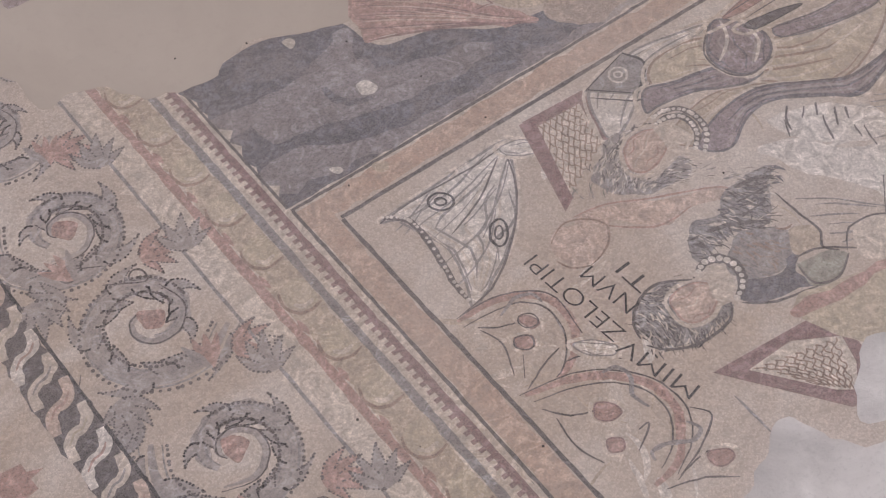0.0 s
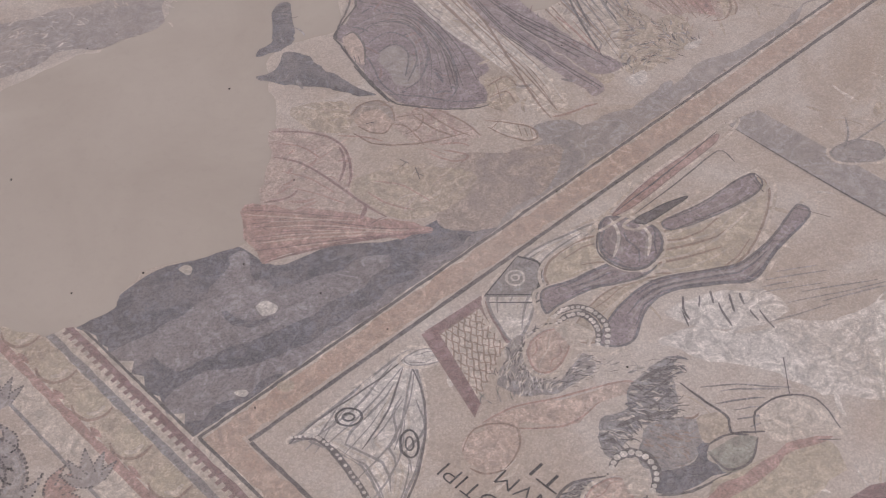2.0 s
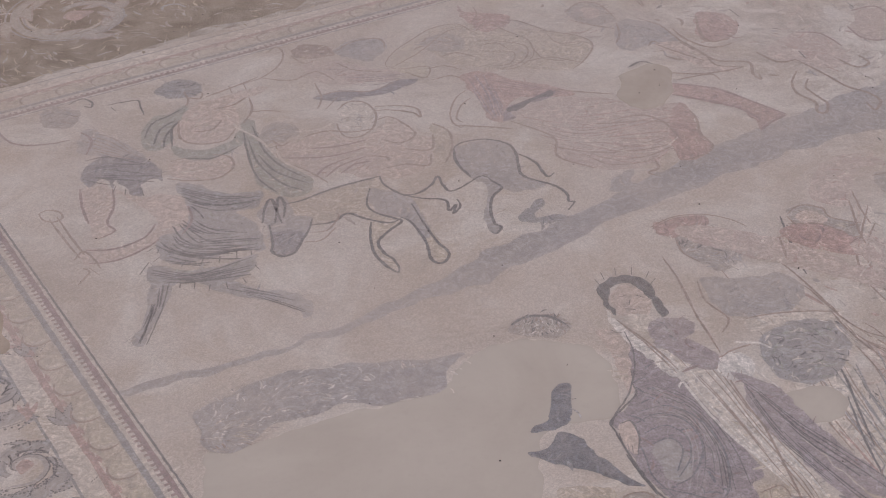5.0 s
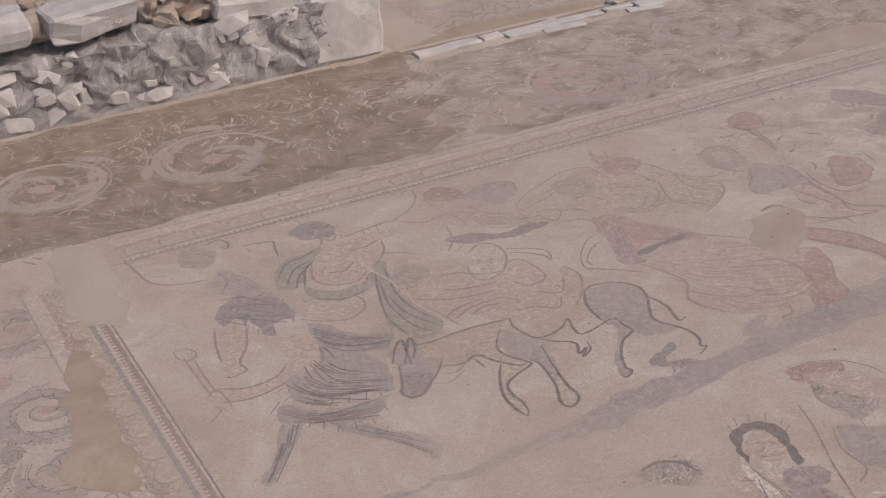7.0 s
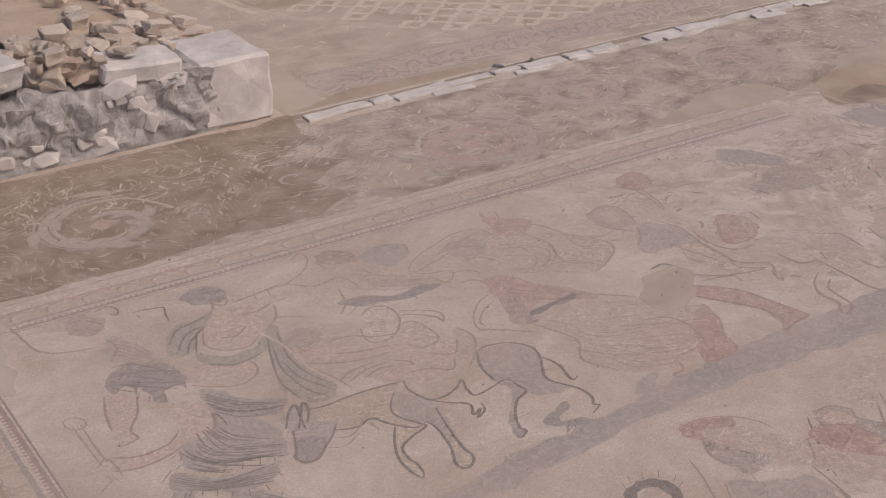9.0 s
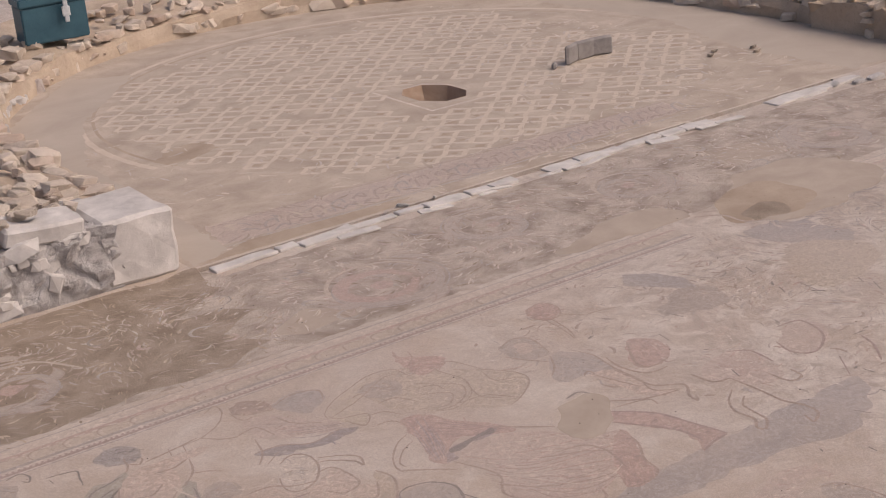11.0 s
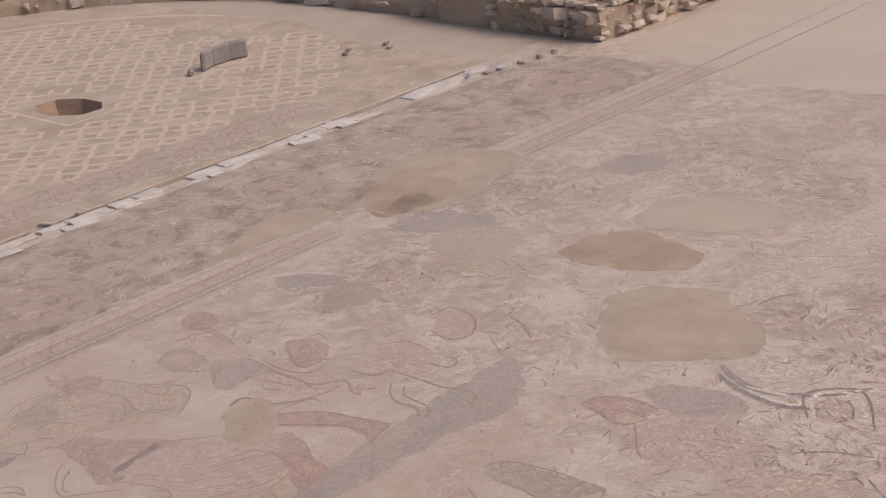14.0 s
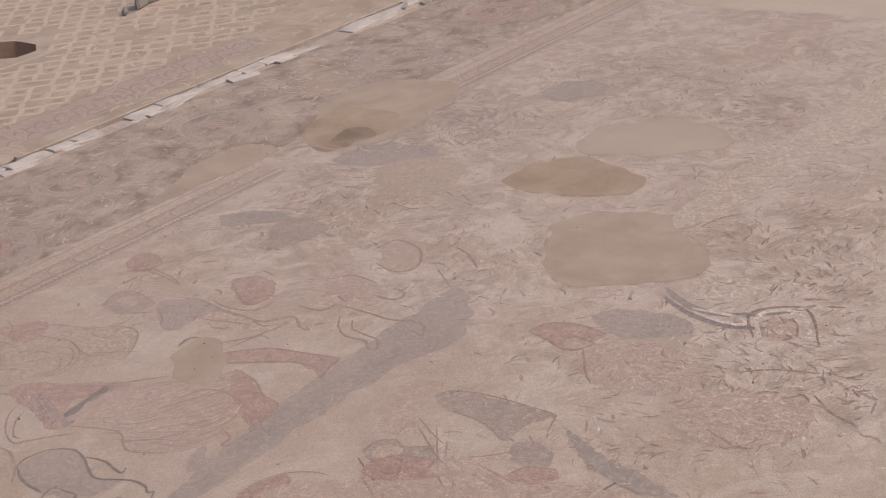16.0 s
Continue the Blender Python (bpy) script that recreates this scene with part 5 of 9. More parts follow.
fill(fig, "oval", [(1.305, 0.811), (1.357, 0.815), (1.409, 0.772), (1.394, 0.700), (1.329, 0.671), (1.293, 0.712), (1.282, 0.764)], M["pink"], ragged=0.01)
tinted(fig, "cap", [(1.299, 0.824), (1.359, 0.843), (1.422, 0.820), (1.434, 0.749), (1.398, 0.688), (1.395, 0.716), (1.399, 0.777), (1.358, 0.809), (1.302, 0.801)], "worn_grey")
tinted(fig, "band", [(1.407, 0.705), (1.531, 0.657), (1.568, 0.509), (1.563, 0.413), (1.459, 0.451), (1.387, 0.524), (1.362, 0.620)], "worn_pink")
tinted(fig, "patch", [(1.167, 1.008), (1.285, 0.953), (1.326, 0.864), (1.243, 0.769), (1.172, 0.813), (1.139, 0.905)], "buff")
strokes(fig, "strand", [[(1.244, 0.744), (1.256, 0.655), (1.324, 0.577), (1.408, 0.517), (1.548, 0.452)], [(1.375, 0.684), (1.405, 0.639), (1.396, 0.565), (1.384, 0.518)], [(1.415, 0.698), (1.491, 0.642), (1.431, 0.599), (1.377, 0.607)], [(1.511, 0.697), (1.513, 0.542), (1.536, 0.438)], [(1.540, 0.679), (1.572, 0.514), (1.566, 0.411)], [(1.464, 0.675), (1.470, 0.556), (1.498, 0.464)], [(1.299, 0.824), (1.359, 0.843), (1.422, 0.820), (1.432, 0.751), (1.396, 0.690)], [(1.280, 0.761), (1.289, 0.707), (1.325, 0.666), (1.384, 0.684)]], 0.008, M["brown"])
strokes(fig, "fan", [[(1.428, 0.478), (1.478, 0.441), (1.499, 0.398)], [(1.417, 0.447), (1.461, 0.368), (1.417, 0.356)], [(1.368, 0.472), (1.396, 0.387), (1.436, 0.359)], [(1.373, 0.508), (1.407, 0.424)], [(1.193, 0.773), (1.262, 0.694), (1.292, 0.634)]], 0.008, M["red"])
strokes(fig, "mark", [[(1.270, 0.520), (1.281, 0.483)], [(1.255, 0.490), (1.282, 0.497)], [(1.266, 0.432), (1.275, 0.397)], [(1.309, 0.751), (1.335, 0.736)], [(1.282, 0.450), (1.254, 0.397)]], 0.008, M["dark"])
fig = inlay("purple_round_drape", "deep purple swirling round drape with fine lines", 1.68, 1.04, "mosaic figure")
tinted(fig, "drape", [(1.903, 1.591), (1.956, 1.490), (1.958, 1.331), (1.935, 1.148), (1.905, 0.979), (1.887, 0.828), (1.859, 0.682), (1.780, 0.628), (1.767, 0.552), (1.696, 0.525), (1.605, 0.582), (1.534, 0.659), (1.488, 0.735), (1.478, 0.805), (1.486, 0.930), (1.521, 1.080), (1.549, 1.177), (1.560, 1.229), (1.667, 1.268), (1.764, 1.343), (1.824, 1.462)], "purple")
tinted(fig, "sheen", [(1.580, 0.991), (1.676, 1.019), (1.691, 0.936), (1.637, 0.825), (1.559, 0.784), (1.541, 0.845)], "haze")
folds(fig, "swirl", [(1.864, 1.416), (1.918, 1.163), (1.871, 0.842), (1.805, 0.627)], [(1.651, 1.161), (1.801, 1.097), (1.762, 0.918), (1.563, 0.693)], 12, 0.006, M["dark"])
folds(fig, "swirl", [(1.832, 1.342), (1.870, 1.108), (1.820, 0.819), (1.726, 0.589)], [(1.645, 1.119), (1.766, 1.056), (1.715, 0.914), (1.553, 0.745)], 9, 0.006, M["haze"])
strokes(fig, "swirl", [[(1.623, 1.162), (1.742, 1.165), (1.806, 1.068), (1.761, 0.910), (1.630, 0.800), (1.539, 0.794)], [(1.627, 1.097), (1.723, 1.091), (1.749, 0.996), (1.689, 0.891), (1.578, 0.820)], [(1.611, 1.027), (1.691, 1.020), (1.688, 0.939), (1.594, 0.851)], [(1.697, 1.216), (1.813, 1.179), (1.855, 1.023), (1.807, 0.831), (1.688, 0.667), (1.593, 0.631)], [(1.562, 1.123), (1.556, 1.013), (1.501, 0.881), (1.496, 0.745)], [(1.475, 0.817), (1.558, 0.719), (1.631, 0.610), (1.709, 0.539)]], 0.008, M["slate"])
fill(fig, "hand", [(1.580, 1.197), (1.626, 1.183), (1.594, 1.089), (1.537, 1.020), (1.513, 1.042), (1.522, 1.108)], M["pink"], ragged=0.01)
strokes(fig, "outline", [[(1.921, 1.640), (1.862, 1.523), (1.780, 1.390), (1.750, 1.316), (1.656, 1.272), (1.556, 1.223), (1.538, 1.163), (1.507, 1.052), (1.479, 0.918), (1.461, 0.781), (1.493, 0.709), (1.601, 0.577), (1.701, 0.512), (1.773, 0.555)], [(1.580, 1.197), (1.626, 1.183), (1.594, 1.089), (1.537, 1.020)], [(1.513, 1.042), (1.532, 1.080)], [(1.520, 1.027), (1.541, 1.063)], [(1.519, 1.092), (1.544, 1.153)], [(1.493, 1.032), (1.469, 0.910), (1.452, 0.784)], [(1.922, 1.727), (1.929, 1.649), (1.883, 1.545)]], 0.009, M["dark"])
tinted(fig, "forearm", [(1.863, 1.748), (1.925, 1.712), (1.923, 1.616), (1.844, 1.486), (1.764, 1.353), (1.717, 1.346), (1.787, 1.486), (1.826, 1.608)], "pink")
fig = inlay("dark_fragment", "small slate mosaic fragment remaining inside the mortar repair", 1.37, 1.24, "mosaic fragment")
tinted(fig, "patch", [(1.183, 1.232), (1.250, 1.221), (1.337, 1.276), (1.388, 1.257), (1.401, 1.195), (1.403, 1.100), (1.417, 0.974), (1.429, 0.849), (1.373, 0.927), (1.306, 1.048), (1.253, 1.119)], "slate")
tinted(fig, "neck", [(1.440, 1.469), (1.536, 1.541), (1.549, 1.499), (1.477, 1.367), (1.414, 1.304), (1.358, 1.304), (1.270, 1.318), (1.271, 1.359), (1.364, 1.373)], "slate")
fig = inlay("pale_standing_drape", "pale standing drape with long curved folds and a staff", 1.95, 0.72, "mosaic figure")
tinted(fig, "drape", [(2.007, 1.551), (1.974, 1.368), (1.943, 1.191), (1.905, 0.979), (1.904, 0.813), (1.884, 0.570), (1.834, 0.482), (1.809, 0.341), (1.842, 0.286), (1.902, 0.300), (1.961, 0.376), (2.003, 0.539), (2.029, 0.723), (2.045, 0.900), (2.086, 1.112), (2.132, 1.266), (2.164, 1.408)], "cream")
tinted(fig, "strip", [(2.180, 1.181), (2.170, 1.035), (2.127, 0.825), (2.102, 0.609), (2.098, 0.452), (2.093, 0.292), (2.017, 0.277), (2.017, 0.431), (2.022, 0.590), (2.032, 0.758), (2.030, 0.884), (2.089, 1.048)], "plum")
tinted(fig, "strip", [(2.208, 1.026), (2.220, 0.889), (2.196, 0.642), (2.170, 0.432), (2.149, 0.294), (2.093, 0.292), (2.105, 0.459), (2.112, 0.619), (2.137, 0.836)], "buff")
folds(fig, "fold", [(2.042, 1.519), (1.970, 1.017), (1.893, 0.549), (1.828, 0.316)], [(2.181, 1.392), (2.065, 0.955), (1.994, 0.560), (1.908, 0.316)], 7, 0.007, M["brown"])
folds(fig, "fold", [(2.018, 1.509), (1.912, 1.020), (1.881, 0.568), (1.821, 0.339)], [(2.158, 1.402), (2.061, 0.984), (1.989, 0.556), (1.927, 0.342)], 6, 0.009, M["white"])
folds(fig, "fold", [(2.175, 1.159), (2.098, 0.827), (2.073, 0.488), (2.077, 0.289)], [(2.094, 1.053), (2.033, 0.790), (2.018, 0.493), (2.019, 0.280)], 6, 0.007, M["dark"])
strokes(fig, "staff", [[(2.133, 1.233), (2.069, 1.026), (2.030, 0.865), (1.934, 0.623), (1.854, 0.429), (1.816, 0.301)]], 0.010, M["brown"])
strokes(fig, "white_edge", [[(2.002, 1.545), (1.963, 1.337), (1.915, 1.091), (1.895, 0.901), (1.894, 0.738), (1.884, 0.565)]], 0.012, M["white"])
fill(fig, "hand", [(2.118, 1.321), (2.170, 1.327), (2.268, 1.313), (2.266, 1.207), (2.185, 1.149), (2.117, 1.181), (2.109, 1.240)], M["white"], ragged=0.01)
strokes(fig, "finger", [[(2.109, 1.234), (2.152, 1.268)], [(2.114, 1.198), (2.159, 1.241)], [(2.135, 1.180), (2.175, 1.217)], [(2.163, 1.170), (2.197, 1.207)], [(2.118, 1.321), (2.181, 1.328), (2.268, 1.313)]], 0.007, M["brown"])
fill(fig, "foot", [(1.616, 0.428), (1.680, 0.417), (1.715, 0.364), (1.732, 0.307), (1.707, 0.263), (1.673, 0.273), (1.644, 0.320), (1.620, 0.383)], M["cream"], ragged=0.01)
strokes(fig, "foot_line", [[(1.633, 0.458), (1.684, 0.391), (1.726, 0.316), (1.712, 0.263), (1.669, 0.269), (1.633, 0.338), (1.616, 0.424)], [(1.709, 0.327), (1.685, 0.287)], [(1.718, 0.307), (1.698, 0.275)], [(1.705, 0.360), (1.672, 0.307)], [(1.617, 0.410), (1.668, 0.419)]], 0.008, M["brown"])
strokes(fig, "hem", [[(1.825, 0.298), (1.874, 0.274), (1.955, 0.252), (1.997, 0.235)]], 0.010, M["rose"])
tinted(fig, "sandal", [(1.790, 0.611), (1.872, 0.589), (1.855, 0.516), (1.783, 0.450), (1.712, 0.451), (1.706, 0.521)], "buff")
strokes(fig, "sandal_line", [[(1.772, 0.591), (1.863, 0.580), (1.851, 0.511)], [(1.735, 0.537), (1.804, 0.518), (1.783, 0.450)], [(1.695, 0.509), (1.720, 0.444)], [(1.818, 0.594), (1.745, 0.485)]], 0.007, M["brown"])
fig = inlay("long_skirt_drape", "grey and ochre long skirt with slanting folds", 2.35, 0.70, "mosaic figure")
tinted(fig, "skirt", [(2.424, 1.170), (2.557, 1.104), (2.548, 0.897), (2.497, 0.687), (2.405, 0.476), (2.205, 0.288), (2.166, 0.368), (2.220, 0.573), (2.261, 0.802), (2.307, 1.013)], "cream")
folds(fig, "fold", [(2.378, 1.105), (2.264, 0.774), (2.146, 0.319)], [(2.580, 1.028), (2.437, 0.692), (2.303, 0.381)], 8, 0.008, M["brown"])
folds(fig, "fold", [(2.459, 1.139), (2.353, 0.768), (2.213, 0.325)], [(2.587, 0.968), (2.470, 0.661), (2.370, 0.413)], 6, 0.008, M["grey"])
strokes(fig, "fold", [[(2.565, 1.096), (2.525, 0.972), (2.413, 0.763), (2.307, 0.565)], [(2.546, 0.889), (2.480, 0.702), (2.389, 0.467)], [(2.433, 0.847), (2.295, 0.600), (2.205, 0.400)], [(2.185, 0.724), (2.192, 0.575), (2.198, 0.393)]], 0.010, M["dark"])
strokes(fig, "fold", [[(2.259, 0.705), (2.245, 0.597), (2.211, 0.442)], [(2.283, 0.635), (2.244, 0.504)]], 0.010, M["rose"])
fig = inlay("rose_cloak", "rose cloak with an ochre rim and sweeping folds", 2.80, 0.58, "mosaic figure")
tinted(fig, "cloak", [(2.731, 1.111), (2.824, 0.970), (2.934, 0.814), (2.919, 0.612), (2.842, 0.423), (2.734, 0.264), (2.690, 0.261), (2.654, 0.346), (2.572, 0.391), (2.560, 0.530), (2.623, 0.777), (2.678, 0.993)], "worn_pink")
tinted(fig, "shade_fold", [(2.788, 0.839), (2.875, 0.760), (2.861, 0.560), (2.786, 0.374), (2.703, 0.278), (2.681, 0.370), (2.719, 0.586)], "rose")
tinted(fig, "rim", [(2.907, 0.950), (2.979, 0.856), (2.991, 0.708), (2.941, 0.540), (2.864, 0.353), (2.779, 0.233), (2.716, 0.237), (2.788, 0.322), (2.883, 0.489), (2.931, 0.654), (2.934, 0.814)], "buff")
folds(fig, "fold", [(2.733, 1.080), (2.646, 0.704), (2.589, 0.377)], [(2.899, 0.846), (2.861, 0.560), (2.710, 0.272)], 8, 0.008, M["brown"])
folds(fig, "fold", [(2.754, 1.034), (2.663, 0.689), (2.621, 0.376)], [(2.867, 0.848), (2.827, 0.591), (2.703, 0.302)], 6, 0.009, M["rose"])
strokes(fig, "outline", [[(2.860, 1.004), (2.970, 0.848), (3.006, 0.683)], [(2.927, 0.712), (2.883, 0.489), (2.818, 0.295), (2.727, 0.232), (2.668, 0.256)], [(2.987, 0.657), (2.931, 0.470), (2.822, 0.267), (2.765, 0.221)]], 0.009, M["brown"])
fig = inlay("ochre_fringe", "ochre and dark tangled fringe below the drapes", 2.42, 0.36, "mosaic figure")
tinted(fig, "fringe", [(2.506, 0.579), (2.513, 0.426), (2.605, 0.391), (2.572, 0.268), (2.480, 0.220), (2.350, 0.219), (2.243, 0.236), (2.205, 0.288), (2.312, 0.419)], "buff")
scatter(fig, "tangle", [(2.506, 0.579), (2.513, 0.426), (2.605, 0.391), (2.572, 0.268), (2.480, 0.220), (2.350, 0.219), (2.243, 0.236), (2.205, 0.288), (2.312, 0.419)], ("dark", "yellow", "brown", "buff", "grey"), 4200, 0.3)
scatter(fig, "tangle", [(2.548, 0.897), (2.561, 0.781), (2.526, 0.560), (2.405, 0.476), (2.453, 0.677)], ("dark", "buff", "brown", "cream"), 2600, 0.3)
fill(fig, "pale_foot", [(2.171, 0.256), (2.261, 0.241), (2.217, 0.188), (2.168, 0.206)], M["white"], ragged=0.01)
fill(fig, "pale_foot", [(2.479, 0.231), (2.546, 0.216), (2.532, 0.192), (2.468, 0.204)], M["white"], ragged=0.01)
fig = inlay("plain_oval_crown", "plain pale oval with a dark cap above purple shoulders", 2.09, 1.74, "mosaic figure")
tinted(fig, "cap", [(2.017, 1.932), (2.060, 2.021), (2.142, 2.052), (2.223, 2.035), (2.266, 1.959), (2.239, 1.840), (2.209, 1.722), (2.158, 1.679), (2.182, 1.794), (2.208, 1.911), (2.171, 1.987), (2.090, 1.973), (2.033, 1.878), (2.021, 1.796), (1.996, 1.835)], "dark")
fill(fig, "oval", [(2.083, 1.950), (2.163, 1.976), (2.206, 1.908), (2.184, 1.798), (2.124, 1.734), (2.046, 1.732), (2.020, 1.802), (2.037, 1.875)], M["pink"], ragged=0.01)
fill(fig, "neck", [(2.020, 1.782), (2.119, 1.732), (2.107, 1.668), (2.042, 1.632), (2.004, 1.679)], M["cream"], ragged=0.01)
tinted(fig, "shoulder", [(2.117, 1.682), (2.228, 1.635), (2.237, 1.546), (2.138, 1.514), (2.044, 1.555), (2.042, 1.632)], "plum")
tinted(fig, "veil", [(1.984, 1.869), (1.984, 1.714), (1.987, 1.551), (2.015, 1.433), (1.975, 1.308), (1.934, 1.337), (1.929, 1.483), (1.930, 1.681)], "white")
tinted(fig, "breast", [(2.022, 1.566), (2.129, 1.510), (2.176, 1.418), (2.170, 1.300), (2.095, 1.281), (2.037, 1.393)], "plum")
folds(fig, "fold", [(1.980, 1.851), (1.976, 1.583), (1.962, 1.336)], [(1.984, 1.714), (2.002, 1.540), (2.000, 1.347)], 5, 0.007, M["brown"])
strokes(fig, "spike", [[(2.088, 2.085), (2.080, 2.035)], [(2.141, 2.115), (2.120, 2.056)], [(2.214, 2.109), (2.185, 2.056)], [(2.282, 2.072), (2.246, 2.024)], [(2.325, 2.002), (2.281, 1.965)], [(2.316, 1.941), (2.272, 1.916)]], 0.008, M["dark"])
strokes(fig, "outline", [[(1.960, 1.690), (1.910, 1.555), (1.813, 1.422), (1.708, 1.320), (1.606, 1.257), (1.549, 1.202)], [(1.896, 1.715), (1.949, 1.687)], [(2.093, 1.910), (2.132, 1.905)], [(2.165, 1.882), (2.182, 1.848)], [(2.065, 1.823), (2.096, 1.791)], [(2.123, 1.868), (2.093, 1.835)]], 0.008, M["dark"])
strokes(fig, "staff", [[(2.446, 2.060), (2.399, 1.893), (2.296, 1.640), (2.254, 1.514), (2.202, 1.350)]], 0.011, M["brown"])
fig = inlay("grey_breast_drape", "grey helmeted shape with crest, cuirass and lance", 2.55, 1.42, "mosaic figure")
tinted(fig, "helmet", [(2.592, 2.160), (2.709, 2.181), (2.795, 2.120), (2.805, 1.985), (2.729, 1.855), (2.605, 1.827), (2.566, 1.941), (2.548, 2.041)], "worn_grey")
tinted(fig, "crest", [(2.558, 2.300), (2.690, 2.307), (2.826, 2.255), (2.798, 2.174), (2.665, 2.181), (2.586, 2.164)], "rose")
tinted(fig, "torso", [(2.472, 1.831), (2.604, 1.748), (2.803, 1.665), (2.793, 1.505), (2.616, 1.415), (2.462, 1.465), (2.400, 1.587)], "haze")
tinted(fig, "cuirass", [(2.413, 1.341), (2.566, 1.366), (2.719, 1.321), (2.755, 1.213), (2.661, 1.077), (2.510, 0.990), (2.380, 0.982), (2.300, 1.062), (2.306, 1.181)], "shade")
scatter(fig, "cuirass_row", [(2.413, 1.341), (2.566, 1.366), (2.719, 1.321), (2.755, 1.213), (2.661, 1.077), (2.510, 0.990), (2.380, 0.982), (2.300, 1.062), (2.306, 1.181)], ("grey", "cream", "green", "dark"), 900, 0.35)
scatter(fig, "helmet_row", [(2.592, 2.160), (2.709, 2.181), (2.795, 2.120), (2.805, 1.985), (2.729, 1.855), (2.605, 1.827), (2.566, 1.941), (2.548, 2.041)], ("dark", "cream", "grey"), 1500, 0.3)
tinted(fig, "repair", [(2.243, 0.991), (2.407, 0.945), (2.421, 0.821), (2.304, 0.761), (2.199, 0.808), (2.193, 0.891)], "fill")
tinted(fig, "skirt", [(2.158, 1.213), (2.208, 1.131), (2.249, 1.032), (2.218, 0.830), (2.206, 0.624), (2.218, 0.452), (2.221, 0.324), (2.119, 0.355), (2.106, 0.522), (2.121, 0.760), (2.127, 0.973)], "plum")
tinted(fig, "sleeve", [(2.440, 1.476), (2.578, 1.452), (2.714, 1.388), (2.822, 1.312), (2.786, 1.253), (2.662, 1.330), (2.522, 1.387), (2.405, 1.397)], "cream")
folds(fig, "fold", [(2.155, 1.191), (2.178, 0.857), (2.226, 0.347)], [(2.138, 0.997), (2.114, 0.688), (2.119, 0.355)], 6, 0.008, M["dark"])
folds(fig, "fold", [(2.860, 1.739), (2.805, 1.308), (2.888, 1.018), (2.886, 0.633)], [(2.715, 1.040), (2.644, 0.802), (2.613, 0.554), (2.567, 0.331)], 9, 0.009, M["brown"])
folds(fig, "fold", [(2.845, 1.607), (2.790, 1.188), (2.830, 0.861), (2.775, 0.529)], [(2.640, 0.995), (2.590, 0.748), (2.562, 0.503), (2.549, 0.343)], 8, 0.010, M["cream"])
folds(fig, "fold", [(2.548, 0.963), (2.447, 0.758), (2.356, 0.478)], [(2.753, 1.013), (2.609, 0.735), (2.468, 0.441)], 6, 0.009, M["grey"])
strokes(fig, "comb", [[(2.575, 2.288), (2.650, 2.298)], [(2.577, 2.238), (2.691, 2.281)], [(2.609, 2.203), (2.727, 2.268)], [(2.666, 2.199), (2.764, 2.254)], [(2.713, 2.190), (2.801, 2.241)], [(2.558, 2.300), (2.697, 2.315), (2.829, 2.259), (2.907, 2.153), (2.932, 2.060)]], 0.009, M["brown"])
strokes(fig, "lance", [[(3.118, 2.042), (3.043, 1.908), (2.933, 1.699), (2.891, 1.603)], [(3.093, 1.965), (3.039, 1.880)]], 0.012, M["dark"])
strokes(fig, "outline", [[(2.563, 1.937), (2.548, 2.041), (2.591, 2.154)], [(2.598, 1.827), (2.578, 1.756)], [(2.806, 1.990), (2.856, 1.889), (2.860, 1.739), (2.829, 1.479), (2.790, 1.292), (2.800, 1.130), (2.882, 1.012)], [(2.457, 1.825), (2.389, 1.681), (2.386, 1.524), (2.299, 1.456)], [(2.445, 1.482), (2.572, 1.445), (2.706, 1.378), (2.809, 1.305)], [(2.114, 1.268), (2.227, 1.333), (2.343, 1.325)], [(2.170, 1.300), (2.170, 1.228)], [(2.368, 1.333), (2.401, 1.284)], [(2.602, 2.068), (2.629, 2.019)]], 0.010, M["brown"])
fill(fig, "hand", [(2.137, 1.289), (2.231, 1.330), (2.240, 1.275), (2.166, 1.222), (2.122, 1.234)], M["white"], ragged=0.01)
strokes(fig, "strap", [[(2.293, 1.375), (2.371, 1.321), (2.398, 1.262)], [(2.246, 1.175), (2.246, 1.035)]], 0.014, M["white"])
fig = inlay("striped_drape_far", "pale drape with slanting grey-violet stripes", 3.24, 0.39, "mosaic figure")
shape(fig, "drape", [(3.160, 0.743), (3.386, 0.657), (3.468, 0.419), (3.397, 0.162), (3.214, 0.020), (3.099, 0.121), (3.110, 0.362), (3.121, 0.615)], M["worn"])
folds(fig, "stripe", [(3.176, 0.757), (3.231, 0.464), (3.114, 0.133)], [(3.455, 0.652), (3.468, 0.419), (3.328, 0.019)], 9, 0.010, M["grey"])
folds(fig, "stripe", [(3.200, 0.439), (3.149, 0.277), (3.099, 0.121)], [(3.253, 0.392), (3.231, 0.256), (3.162, 0.115)], 3, 0.010, M["purple"])
fig = inlay("shaggy_beast_shape", "shaggy blue-grey beast shape rearing with a knobbed staff", 0.62, 3.77, "mosaic figure")
tinted(fig, "chest", [(0.573, 4.060), (0.663, 3.901), (0.761, 3.883), (0.831, 3.758), (0.767, 3.546), (0.683, 3.467), (0.603, 3.482), (0.521, 3.453), (0.411, 3.420), (0.305, 3.432), (0.218, 3.459), (0.217, 3.534), (0.277, 3.588), (0.392, 3.520), (0.541, 3.541), (0.634, 3.633), (0.636, 3.789)], "pink")
tinted(fig, "limb", [(0.453, 4.140), (0.557, 4.139), (0.516, 3.900), (0.437, 3.762), (0.438, 3.669), (0.341, 3.653), (0.355, 3.815), (0.380, 3.989)], "pink")
tinted(fig, "curls", [(0.529, 5.050), (0.601, 5.116), (0.698, 5.042), (0.713, 4.925), (0.645, 4.820), (0.556, 4.840), (0.499, 4.918)], "worn_grey")
